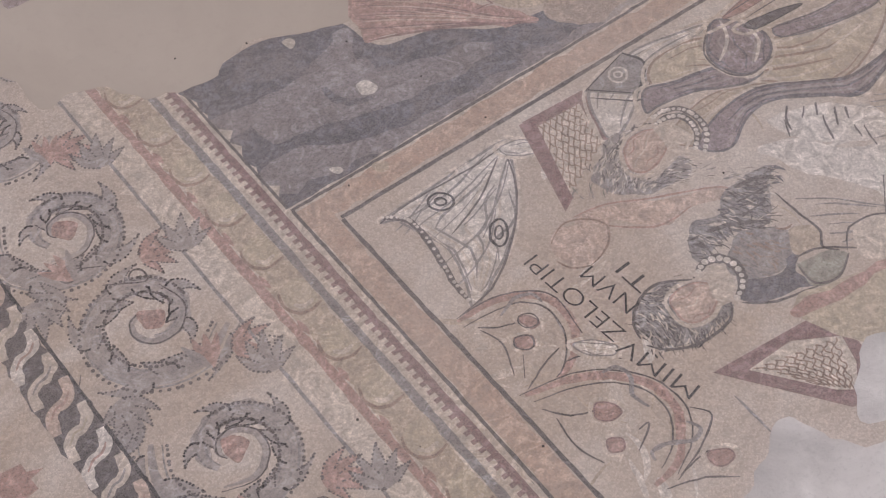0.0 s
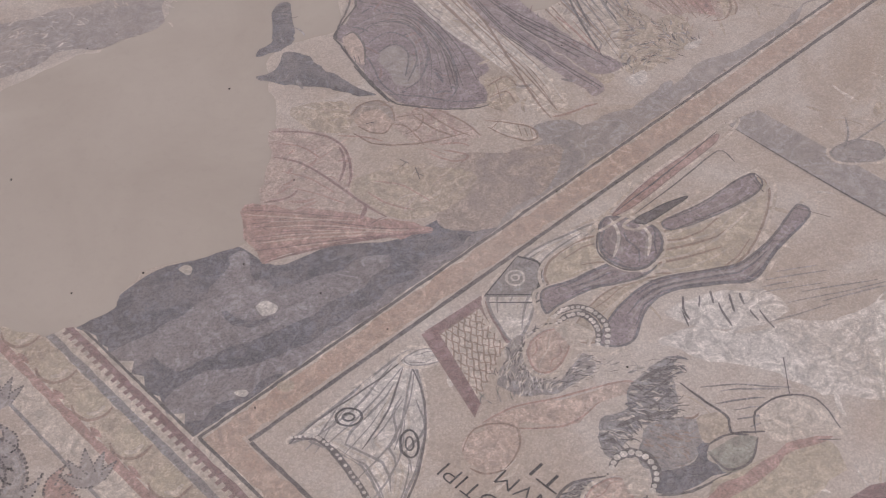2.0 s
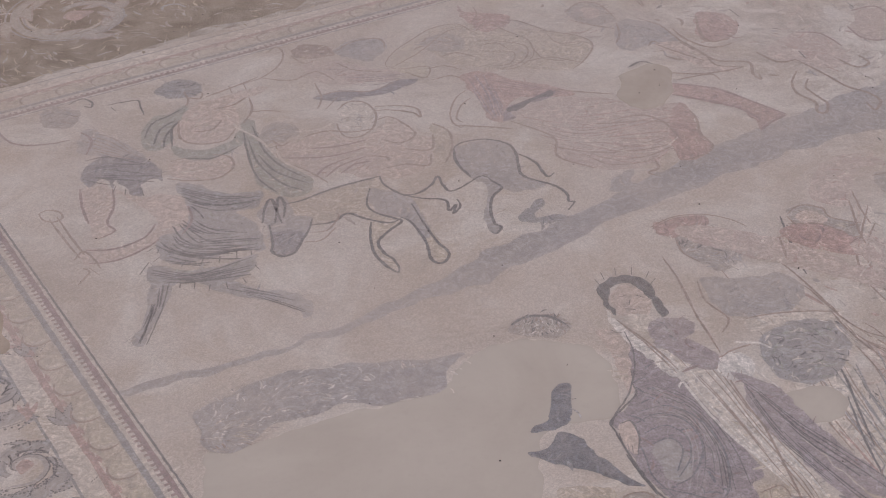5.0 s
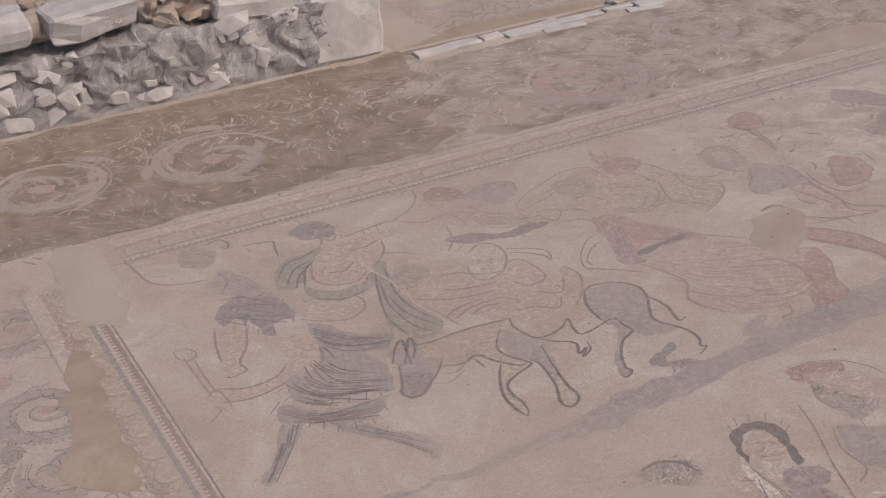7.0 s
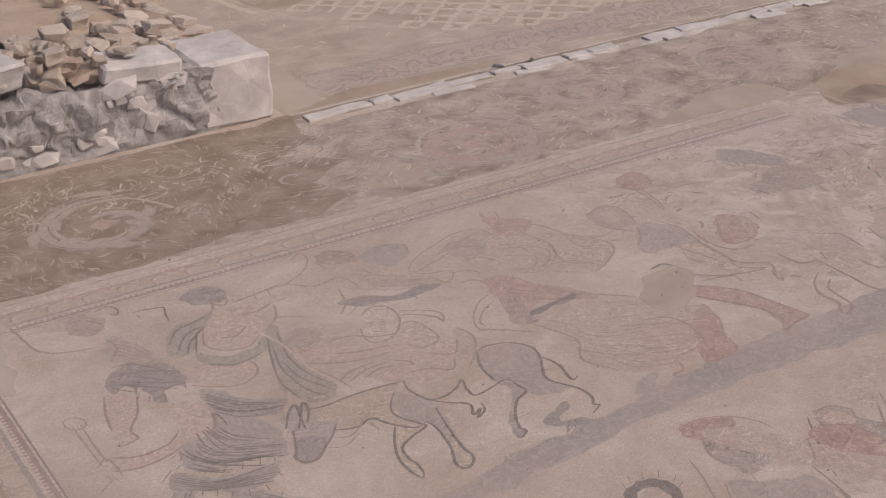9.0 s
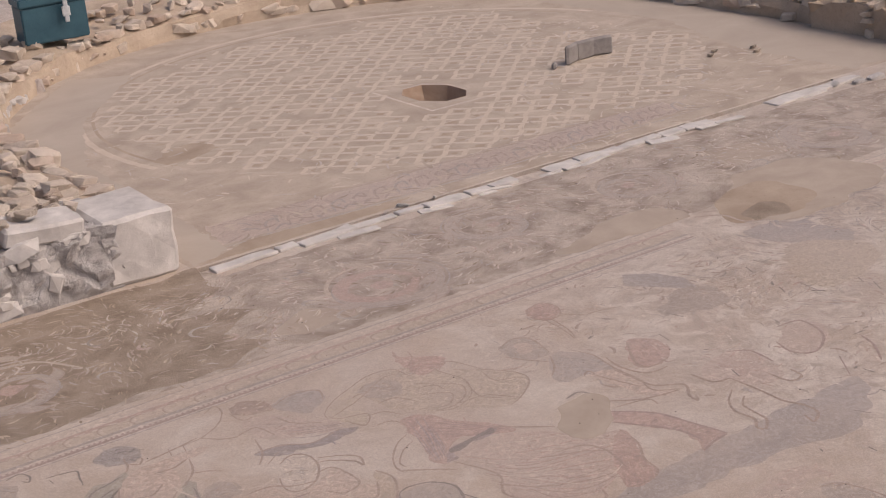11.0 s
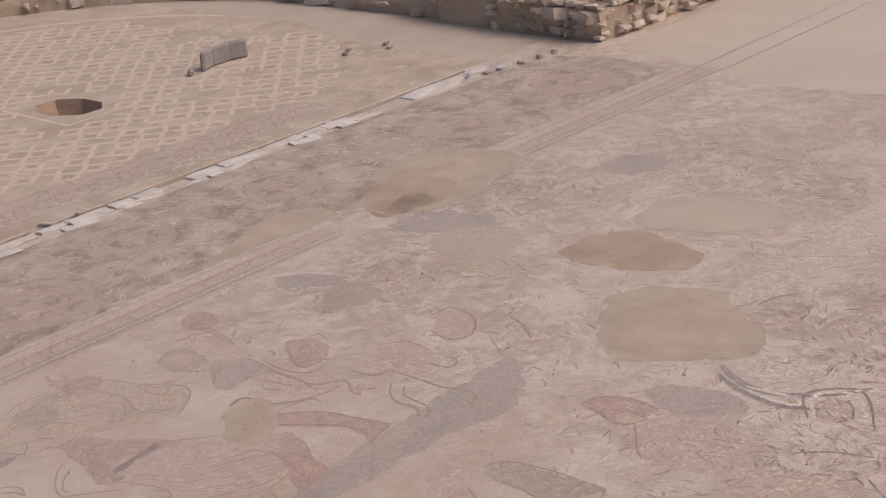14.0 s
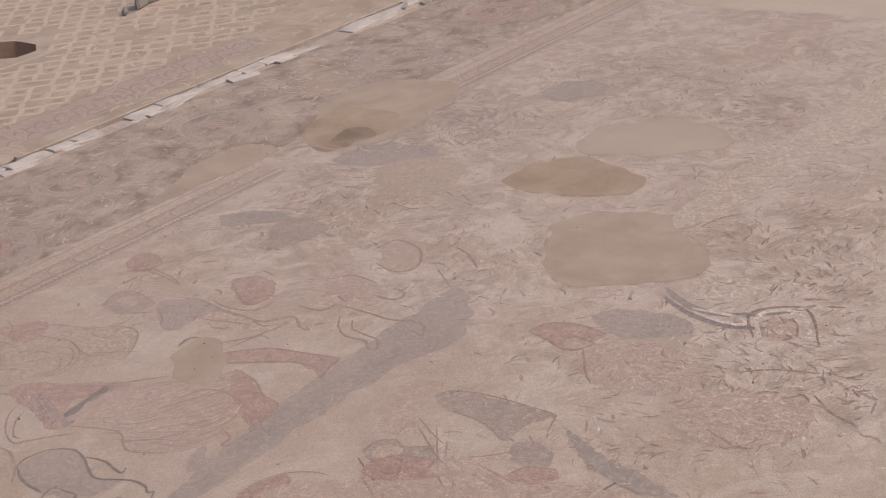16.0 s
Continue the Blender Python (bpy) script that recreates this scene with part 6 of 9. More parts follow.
tinted(fig, "hair", [(0.677, 4.744), (0.739, 4.648), (0.794, 4.519), (0.821, 4.374), (0.833, 4.264), (0.709, 4.375), (0.609, 4.442), (0.559, 4.549)], "haze")
tinted(fig, "mane", [(0.479, 4.259), (0.543, 4.357), (0.654, 4.412), (0.725, 4.350), (0.825, 4.269), (0.845, 4.113), (0.812, 3.997), (0.777, 4.048), (0.717, 4.019), (0.662, 3.921), (0.632, 3.968), (0.632, 4.048), (0.615, 4.134), (0.575, 4.072), (0.568, 4.186), (0.482, 4.147)], "mauve")
tinted(fig, "hide", [(0.859, 3.939), (0.956, 3.841), (1.041, 3.685), (1.186, 3.628), (1.113, 3.508), (0.998, 3.507), (1.028, 3.375), (0.986, 3.162), (0.933, 3.127), (0.865, 3.218), (0.741, 3.195), (0.634, 3.207), (0.545, 3.264), (0.540, 3.394), (0.598, 3.498), (0.683, 3.503), (0.773, 3.573), (0.831, 3.758)], "shade")
tinted(fig, "hide_dark", [(0.882, 3.883), (0.983, 3.763), (1.086, 3.616), (1.182, 3.618), (1.099, 3.517), (0.960, 3.570), (0.880, 3.661), (0.845, 3.749)], "grey")
folds(fig, "fur", [(0.810, 3.707), (0.864, 3.483), (1.025, 3.316)], [(0.561, 3.410), (0.637, 3.216), (0.899, 3.103)], 16, 0.012, M["dark"])
folds(fig, "fur", [(0.860, 3.904), (0.989, 3.706), (1.172, 3.611)], [(0.810, 3.707), (0.905, 3.580), (1.099, 3.504)], 8, 0.012, M["dark"])
folds(fig, "fur", [(0.664, 3.491), (0.813, 3.364), (1.004, 3.270)], [(0.527, 3.288), (0.663, 3.143), (0.889, 3.081)], 10, 0.010, M["dark"])
folds(fig, "mane_line", [(0.563, 4.415), (0.709, 4.390), (0.850, 4.188)], [(0.476, 4.206), (0.595, 4.079), (0.787, 3.987)], 9, 0.012, M["dark"])
folds(fig, "hair_line", [(0.673, 4.715), (0.761, 4.579), (0.821, 4.315)], [(0.566, 4.559), (0.654, 4.412), (0.782, 4.255)], 6, 0.010, M["brown"])
strokes(fig, "arm", [[(0.179, 5.126), (0.255, 5.115), (0.275, 4.967), (0.296, 4.830), (0.364, 4.747), (0.472, 4.697), (0.566, 4.679)], [(0.647, 4.732), (0.661, 4.608), (0.583, 4.474)], [(0.573, 4.060), (0.518, 3.899), (0.434, 3.763), (0.439, 3.674), (0.348, 3.649)], [(0.436, 4.151), (0.385, 3.986), (0.356, 3.802)], [(0.234, 3.466), (0.356, 3.421), (0.504, 3.446), (0.592, 3.490)], [(0.264, 3.585), (0.379, 3.522), (0.534, 3.539), (0.625, 3.626)], [(0.822, 3.699), (0.787, 3.564), (0.698, 3.469)]], 0.014, M["wine"])
strokes(fig, "outline", [[(0.701, 5.081), (0.786, 5.107), (0.817, 5.036), (0.793, 4.977), (0.764, 5.014)], [(0.880, 4.952), (0.961, 4.938), (1.038, 4.911), (1.021, 4.831), (1.002, 4.730)], [(0.884, 4.916), (0.888, 4.864)], [(0.540, 5.026), (0.601, 5.034)], [(0.633, 4.996), (0.683, 4.930)], [(0.548, 4.932), (0.591, 4.888)]], 0.013, M["dark"])
strokes(fig, "staff", [[(0.210, 3.954), (0.209, 3.716), (0.215, 3.536)], [(0.248, 3.955), (0.243, 3.735), (0.245, 3.551)], [(0.185, 4.034), (0.230, 4.043), (0.273, 3.996), (0.270, 3.934), (0.218, 3.917), (0.183, 3.966), (0.185, 4.034)], [(0.186, 3.531), (0.248, 3.584), (0.268, 3.484), (0.266, 3.400)], [(0.199, 3.443), (0.209, 3.392), (0.131, 3.321)], [(0.222, 3.429), (0.242, 3.348)]], 0.012, M["brown"])
strokes(fig, "tuft", [[(0.471, 3.324), (0.396, 3.249)], [(0.531, 3.371), (0.566, 3.424)], [(0.532, 3.429), (0.496, 3.411)], [(0.534, 3.340), (0.487, 3.314)], [(0.603, 3.353), (0.571, 3.328)], [(0.619, 3.239), (0.583, 3.206)], [(0.691, 3.210), (0.660, 3.162)], [(0.767, 3.189), (0.739, 3.139)], [(0.853, 3.191), (0.825, 3.129)], [(0.908, 3.155), (0.887, 3.089)], [(0.663, 3.143), (0.663, 3.077)], [(0.735, 3.052), (0.728, 3.002)], [(0.595, 4.079), (0.568, 4.037)], [(0.629, 4.023), (0.604, 3.973)], [(0.694, 3.981), (0.677, 3.912)]], 0.011, M["dark"])
tinted(fig, "leg", [(0.432, 3.195), (0.495, 3.120), (0.394, 2.934), (0.261, 2.791), (0.214, 2.713), (0.166, 2.745), (0.230, 2.837), (0.338, 2.998)], "haze")
tinted(fig, "leg", [(0.637, 3.004), (0.712, 2.999), (0.802, 2.830), (0.905, 2.756), (0.951, 2.645), (0.920, 2.530), (0.868, 2.533), (0.874, 2.612), (0.809, 2.729), (0.716, 2.822), (0.641, 2.925)], "haze")
folds(fig, "leg_fur", [(0.427, 3.182), (0.329, 2.977), (0.173, 2.750)], [(0.487, 3.115), (0.383, 2.926), (0.217, 2.721)], 6, 0.010, M["dark"])
folds(fig, "leg_fur", [(0.645, 3.021), (0.802, 2.830), (0.951, 2.645)], [(0.638, 2.917), (0.788, 2.742), (0.887, 2.551)], 5, 0.010, M["dark"])
fig = inlay("bull_shape", "grey-beige horned bull shape with outlined legs", 1.38, 3.09, "mosaic figure")
tinted(fig, "body", [(1.240, 3.424), (1.420, 3.448), (1.666, 3.438), (1.733, 3.414), (1.724, 3.300), (1.780, 3.184), (1.751, 3.025), (1.678, 2.742), (1.661, 2.632), (1.610, 2.576), (1.584, 2.581), (1.573, 2.644), (1.624, 2.794), (1.646, 2.959), (1.625, 3.009), (1.517, 2.946), (1.439, 2.891), (1.415, 2.792), (1.412, 2.659), (1.389, 2.608), (1.367, 2.688), (1.367, 2.800), (1.416, 2.930), (1.498, 3.055), (1.437, 3.181), (1.341, 3.170), (1.246, 3.220)], "buff")
tinted(fig, "flank", [(1.650, 3.349), (1.734, 3.215), (1.755, 3.086), (1.695, 2.848), (1.631, 2.790), (1.646, 2.959), (1.626, 3.033), (1.565, 3.122), (1.574, 3.236)], "haze")
tinted(fig, "head", [(1.177, 3.517), (1.247, 3.536), (1.242, 3.423), (1.219, 3.337), (1.274, 3.264), (1.208, 3.166), (1.139, 3.086), (1.061, 3.021), (1.007, 3.028), (0.994, 3.099), (1.049, 3.240), (1.064, 3.376), (1.090, 3.459)], "haze")
tinted(fig, "muzzle", [(1.053, 3.237), (1.127, 3.219), (1.183, 3.140), (1.070, 3.027), (1.007, 3.028), (0.994, 3.099)], "mauve")
strokes(fig, "outline", [[(1.205, 3.447), (1.321, 3.435), (1.420, 3.448), (1.547, 3.450), (1.666, 3.438), (1.731, 3.429)], [(1.244, 3.203), (1.341, 3.170), (1.438, 3.200), (1.488, 3.105), (1.561, 3.014), (1.630, 3.018)], [(1.641, 3.355), (1.552, 3.219), (1.558, 3.121), (1.603, 3.036), (1.617, 2.990), (1.527, 2.952), (1.437, 2.893), (1.413, 2.799), (1.422, 2.731), (1.412, 2.659), (1.389, 2.608)], [(1.494, 3.070), (1.416, 2.930), (1.371, 2.798), (1.369, 2.687), (1.385, 2.611)], [(1.738, 3.110), (1.700, 2.936), (1.667, 2.749), (1.663, 2.636), (1.619, 2.581), (1.581, 2.577), (1.570, 2.635), (1.623, 2.777), (1.650, 2.956), (1.631, 3.030)]], 0.016, M["dark"])
strokes(fig, "face_line", [[(1.054, 3.346), (1.141, 3.489), (1.189, 3.528), (1.162, 3.412), (1.106, 3.312)], [(1.135, 3.293), (1.164, 3.411), (1.231, 3.527), (1.219, 3.438), (1.162, 3.337)], [(1.077, 3.313), (1.015, 3.144), (0.986, 3.093), (1.007, 3.028), (1.070, 3.027), (1.148, 3.104), (1.219, 3.177), (1.274, 3.251)], [(1.060, 3.203), (1.089, 3.202)], [(1.116, 3.166), (1.147, 3.176)]], 0.016, M["dark"])
strokes(fig, "rein", [[(1.210, 3.147), (1.284, 3.117), (1.390, 3.200), (1.390, 3.237)], [(1.148, 3.081), (1.223, 3.055), (1.331, 3.116)]], 0.010, M["brown"])
fig = inlay("hind_beast_shape", "grey hind beast shape outlined in dark rows", 2.13, 3.02, "mosaic figure")
tinted(fig, "body", [(2.188, 3.460), (2.369, 3.456), (2.454, 3.333), (2.360, 3.114), (2.330, 3.018), (2.382, 2.898), (2.229, 2.914), (2.174, 2.989), (2.091, 2.941), (2.020, 2.837), (1.966, 2.713), (1.978, 2.682), (1.934, 2.651), (1.919, 2.696), (1.998, 2.863), (2.123, 3.036), (2.106, 3.167), (2.130, 3.329)], "haze")
strokes(fig, "outline", [[(2.192, 3.472), (2.259, 3.500), (2.375, 3.466), (2.445, 3.361), (2.425, 3.245), (2.357, 3.116), (2.333, 3.023), (2.400, 2.886), (2.413, 2.780), (2.379, 2.707), (2.398, 2.688), (2.329, 2.640)], [(2.192, 3.472), (2.128, 3.337), (2.109, 3.165)], [(2.179, 3.126), (2.177, 3.066), (2.182, 2.997), (2.099, 2.948), (2.023, 2.847), (1.973, 2.733), (1.983, 2.690), (1.936, 2.650), (1.920, 2.684)], [(2.434, 3.239), (2.456, 3.119), (2.426, 2.968), (2.475, 2.976)]], 0.016, M["dark"])
tinted(fig, "wedge", [(2.087, 2.706), (2.217, 2.782), (2.285, 2.807), (2.263, 2.751), (2.150, 2.677), (2.264, 2.639), (2.301, 2.591), (2.199, 2.591), (2.101, 2.655)], "grey")
strokes(fig, "hem", [[(1.783, 3.518), (1.725, 3.399), (1.720, 3.303), (1.746, 3.207), (1.808, 3.179), (1.907, 3.212), (1.978, 3.272), (1.953, 3.175), (1.959, 3.105), (2.048, 3.119), (2.147, 3.153), (2.181, 3.124)], [(1.743, 3.202), (1.807, 3.122), (1.890, 3.048), (1.854, 2.951), (1.911, 2.983), (1.859, 2.917), (1.924, 2.962), (1.941, 3.027)]], 0.015, M["dark"])
fig = inlay("rider_shape_green", "green-grey draped rider shape with a wide dark cap", 1.26, 4.33, "mosaic figure")
tinted(fig, "cloak", [(0.855, 4.381), (0.932, 4.572), (1.029, 4.664), (1.132, 4.658), (1.223, 4.719), (1.218, 4.624), (1.102, 4.535), (1.014, 4.364), (0.906, 4.317)], "green")
tinted(fig, "cap", [(1.151, 4.944), (1.237, 5.023), (1.342, 5.012), (1.401, 4.919), (1.370, 4.811), (1.286, 4.792), (1.202, 4.833)], "grey")
tinted(fig, "torso", [(1.133, 4.562), (1.270, 4.670), (1.376, 4.681), (1.439, 4.515), (1.378, 4.334), (1.240, 4.213), (1.102, 4.267), (1.066, 4.374)], "pink")
tinted(fig, "leg", [(0.935, 4.153), (1.131, 4.109), (1.195, 4.037), (1.161, 3.917), (1.059, 3.868), (0.928, 3.921), (0.872, 4.040)], "pink")
tinted(fig, "lap", [(0.990, 4.305), (1.101, 4.187), (1.262, 4.190), (1.398, 4.320), (1.392, 4.232), (1.274, 4.100), (1.114, 4.069), (0.989, 4.146)], "green")
tinted(fig, "cloth", [(1.396, 4.345), (1.461, 4.340), (1.410, 4.143), (1.391, 3.935), (1.412, 3.751), (1.448, 3.616), (1.383, 3.492), (1.285, 3.485), (1.229, 3.561), (1.205, 3.710), (1.254, 3.884), (1.304, 4.066)], "green")
strokes(fig, "fold", [[(0.902, 4.469), (0.997, 4.606), (1.109, 4.642), (1.207, 4.680)], [(0.919, 4.383), (1.011, 4.519), (1.117, 4.572)], [(0.948, 4.319), (1.012, 4.441), (1.115, 4.534)], [(0.990, 4.305), (1.062, 4.484), (1.138, 4.558)], [(1.369, 4.247), (1.284, 4.007), (1.224, 3.765), (1.240, 3.573)], [(1.433, 4.281), (1.373, 4.005), (1.374, 3.804), (1.427, 3.624)], [(1.352, 4.145), (1.290, 3.895), (1.300, 3.647), (1.360, 3.514)], [(1.328, 3.977), (1.325, 3.767), (1.413, 3.559)], [(0.993, 4.157), (1.117, 4.075), (1.279, 4.112)]], 0.013, M["dark"])
strokes(fig, "outline", [[(1.133, 4.562), (1.064, 4.376), (1.102, 4.267), (1.240, 4.213), (1.355, 4.311)], [(1.149, 4.395), (1.240, 4.364), (1.323, 4.434)], [(1.344, 4.686), (1.439, 4.671), (1.535, 4.656), (1.674, 4.689)], [(1.366, 4.738), (1.549, 4.766), (1.712, 4.802)], [(1.345, 4.579), (1.461, 4.565), (1.597, 4.640)], [(0.840, 4.006), (0.928, 3.921), (1.059, 3.868), (1.166, 3.928), (1.195, 4.037), (1.131, 4.109)], [(0.921, 4.162), (0.991, 4.151)], [(1.290, 4.866), (1.270, 4.753), (1.228, 4.699)], [(1.284, 4.785), (1.331, 4.736), (1.372, 4.793)], [(1.526, 4.791), (1.507, 4.701)], [(1.610, 4.785), (1.588, 4.697)], [(1.502, 4.432), (1.585, 4.392), (1.631, 4.345)], [(1.409, 4.336), (1.511, 4.450), (1.560, 4.597)]], 0.014, M["brown"])
tinted(fig, "arm", [(1.323, 4.676), (1.517, 4.694), (1.685, 4.682), (1.660, 4.613), (1.493, 4.601), (1.316, 4.582)], "pink")
fig = inlay("rider_shape_rose", "rosy reclining rider shape with a bearded oval behind", 1.91, 4.10, "mosaic figure")
tinted(fig, "torso", [(1.447, 3.985), (1.599, 4.002), (1.732, 4.003), (1.788, 3.853), (1.913, 3.836), (2.082, 3.960), (2.115, 3.822), (2.104, 3.707), (2.154, 3.629), (2.097, 3.521), (1.995, 3.391), (1.827, 3.352), (1.731, 3.429), (1.654, 3.474), (1.583, 3.582), (1.465, 3.599), (1.455, 3.708), (1.419, 3.845)], "pink")
tinted(fig, "sash", [(1.523, 3.847), (1.669, 3.749), (1.818, 3.722), (1.822, 3.576), (1.703, 3.447), (1.583, 3.582), (1.462, 3.594)], "worn_pink")
tinted(fig, "curls", [(1.400, 4.135), (1.479, 4.235), (1.577, 4.231), (1.625, 4.151), (1.612, 4.068), (1.527, 4.043), (1.456, 4.045), (1.404, 4.058)], "worn_grey")
tinted(fig, "beard", [(1.810, 4.058), (1.949, 4.201), (2.038, 4.198), (2.056, 4.096), (2.009, 3.970), (1.921, 3.876), (1.824, 3.858), (1.777, 3.927)], "cream")
tinted(fig, "cloth", [(2.234, 3.772), (2.262, 3.646), (2.185, 3.477), (2.078, 3.364), (2.066, 3.456), (2.149, 3.610)], "buff")
strokes(fig, "fold", [[(1.410, 3.879), (1.556, 3.782), (1.681, 3.741), (1.824, 3.733)], [(1.467, 3.604), (1.561, 3.665), (1.701, 3.685)], [(1.514, 3.573), (1.627, 3.636), (1.778, 3.648)], [(1.589, 3.564), (1.692, 3.607), (1.780, 3.590)], [(1.574, 3.885), (1.708, 3.825), (1.862, 3.803)]], 0.014, M["wine"])
strokes(fig, "outline", [[(1.448, 4.014), (1.400, 3.857), (1.466, 3.666), (1.494, 3.519)], [(1.604, 4.013), (1.735, 4.008), (1.841, 3.922), (1.951, 3.894)], [(1.895, 4.190), (1.990, 4.239), (2.060, 4.175), (2.042, 4.026), (1.943, 3.892), (1.829, 3.855), (1.787, 3.928), (1.818, 4.053)], [(2.079, 4.113), (2.197, 4.042), (2.256, 3.961), (2.222, 3.865), (2.213, 3.935), (2.123, 4.035), (2.056, 4.064)], [(1.976, 3.954), (2.085, 3.966), (2.115, 3.822), (2.105, 3.714), (1.998, 3.675), (1.935, 3.754)], [(1.976, 3.617), (2.090, 3.526), (2.177, 3.658)], [(1.789, 3.486), (1.906, 3.464), (1.995, 3.391), (2.066, 3.484)], [(2.236, 3.770), (2.265, 3.644), (2.185, 3.477), (2.078, 3.364)], [(1.805, 3.637), (1.860, 3.586), (1.852, 3.542)]], 0.014, M["brown"])
strokes(fig, "outline", [[(1.454, 4.076), (1.465, 3.995), (1.521, 4.009)], [(1.872, 4.078), (1.914, 4.081)], [(1.944, 4.053), (1.974, 4.025)], [(1.855, 3.981), (1.905, 3.948)]], 0.014, M["brown"])
strokes(fig, "white_edge", [[(1.595, 4.095), (1.719, 4.042), (1.801, 4.072)], [(1.432, 3.980), (1.404, 3.840), (1.463, 3.647)], [(1.352, 4.320), (1.400, 4.135), (1.396, 3.931)]], 0.014, M["cream"])
tinted(fig, "cap", [(2.232, 4.882), (2.387, 4.927), (2.522, 4.862), (2.476, 4.722), (2.337, 4.624), (2.260, 4.722), (2.216, 4.799)], "shade")
tinted(fig, "crown", [(1.986, 4.958), (2.103, 5.047), (2.209, 4.945), (2.203, 4.818), (2.086, 4.833), (2.026, 4.875)], "brown")
tinted(fig, "mantle", [(1.993, 4.806), (2.125, 4.779), (2.215, 4.671), (2.287, 4.532), (2.420, 4.440), (2.328, 4.328), (2.178, 4.396), (2.034, 4.460), (1.955, 4.584)], "worn_pink")
tinted(fig, "mantle", [(1.860, 4.393), (2.015, 4.388), (2.158, 4.291), (2.356, 4.326), (2.427, 4.260), (2.222, 4.213), (2.067, 4.253), (1.938, 4.274)], "mauve")
strokes(fig, "hook", [[(1.878, 5.052), (1.968, 5.103), (1.957, 4.988), (1.861, 4.861), (1.717, 4.781), (1.549, 4.766)]], 0.012, M["brown"])
strokes(fig, "outline", [[(1.717, 4.781), (1.849, 4.656), (2.009, 4.678), (2.047, 4.520)], [(1.860, 4.393), (2.011, 4.382), (2.154, 4.285), (2.356, 4.326)], [(1.850, 4.236), (1.963, 4.323)], [(1.939, 4.551), (1.891, 4.372), (1.812, 4.262)], [(2.161, 4.708), (2.200, 4.573), (2.323, 4.463)], [(1.985, 4.940), (1.999, 4.820), (2.067, 4.810)], [(2.239, 4.858), (2.379, 4.913), (2.518, 4.855), (2.475, 4.714)]], 0.013, M["brown"])
folds(fig, "fold", [(2.074, 4.678), (2.227, 4.555), (2.389, 4.417)], [(2.001, 4.465), (2.142, 4.327), (2.401, 4.278)], 6, 0.009, M["purple"])
fig = inlay("veil_shape", "ochre veil arching over a reclining rose-draped shape", 2.90, 3.85, "mosaic figure")
tinted(fig, "veil", [(2.822, 4.780), (2.992, 4.771), (3.143, 4.695), (3.188, 4.505), (3.216, 4.331), (3.136, 4.163), (2.991, 4.082), (2.879, 4.107), (2.777, 4.230), (2.695, 4.340), (2.678, 4.535), (2.700, 4.671)], "buff")
tinted(fig, "veil_tail", [(2.363, 4.497), (2.501, 4.639), (2.659, 4.719), (2.783, 4.748), (2.622, 4.574), (2.492, 4.517), (2.546, 4.443), (2.572, 4.371), (2.478, 4.260), (2.417, 4.371)], "yellow")
tinted(fig, "cap", [(2.697, 4.692), (2.833, 4.714), (2.913, 4.609), (2.874, 4.474), (2.772, 4.470), (2.677, 4.564)], "worn_grey")
tinted(fig, "hand", [(3.135, 5.010), (3.130, 4.908), (3.194, 4.842), (3.312, 4.698), (3.199, 4.596), (3.074, 4.585), (3.062, 4.731), (3.076, 4.884)], "rose")
tinted(fig, "sleeve", [(3.227, 4.517), (3.377, 4.383), (3.494, 4.195), (3.475, 4.057), (3.329, 3.939), (3.195, 3.890), (3.048, 4.008), (3.016, 4.119), (3.149, 4.172), (3.216, 4.331)], "buff")
tinted(fig, "bodice", [(2.659, 4.170), (2.799, 4.144), (2.866, 3.959), (3.006, 3.779), (3.050, 3.616), (2.901, 3.677), (2.784, 3.764), (2.656, 3.690), (2.598, 3.565), (2.509, 3.625), (2.595, 3.876), (2.611, 4.032)], "rose")
tinted(fig, "sash", [(2.597, 3.635), (2.687, 3.709), (2.811, 3.705), (2.976, 3.724), (2.916, 3.667), (2.760, 3.651), (2.611, 3.564), (2.558, 3.592)], "purple")
tinted(fig, "skirt", [(2.681, 3.673), (2.886, 3.655), (3.129, 3.530), (3.267, 3.316), (3.437, 3.224), (3.248, 2.983), (3.094, 2.855), (2.895, 2.778), (2.692, 2.873), (2.594, 3.048), (2.670, 3.253), (2.638, 3.530)], "worn_pink")
tinted(fig, "knee", [(3.445, 3.234), (3.430, 3.088), (3.335, 2.925), (3.296, 2.769), (3.183, 2.697), (3.079, 2.725), (3.112, 2.842), (3.243, 3.046)], "rose")
strokes(fig, "veil_line", [[(2.367, 4.477), (2.389, 4.551), (2.503, 4.656), (2.661, 4.736), (2.838, 4.809), (2.996, 4.778), (3.023, 4.630), (3.143, 4.695), (3.187, 4.515), (3.219, 4.348), (3.140, 4.169), (2.989, 4.084), (2.885, 4.103)], [(2.381, 4.476), (2.501, 4.519), (2.627, 4.570), (2.882, 4.718), (2.990, 4.703)], [(2.381, 4.503), (2.416, 4.434), (2.567, 4.375), (2.480, 4.258), (2.425, 4.384)], [(2.988, 4.509), (3.151, 4.339), (3.135, 4.219), (3.006, 4.117), (2.862, 4.127)], [(2.933, 4.359), (3.061, 4.260), (2.967, 4.144), (2.873, 4.173)], [(3.250, 4.521), (3.381, 4.389), (3.497, 4.212), (3.481, 4.071), (3.326, 3.941), (3.212, 3.887)], [(3.219, 4.348), (3.156, 4.113), (3.235, 4.004)], [(3.006, 4.117), (3.182, 4.094), (3.266, 3.992), (3.323, 3.898)]], 0.010, M["brown"])
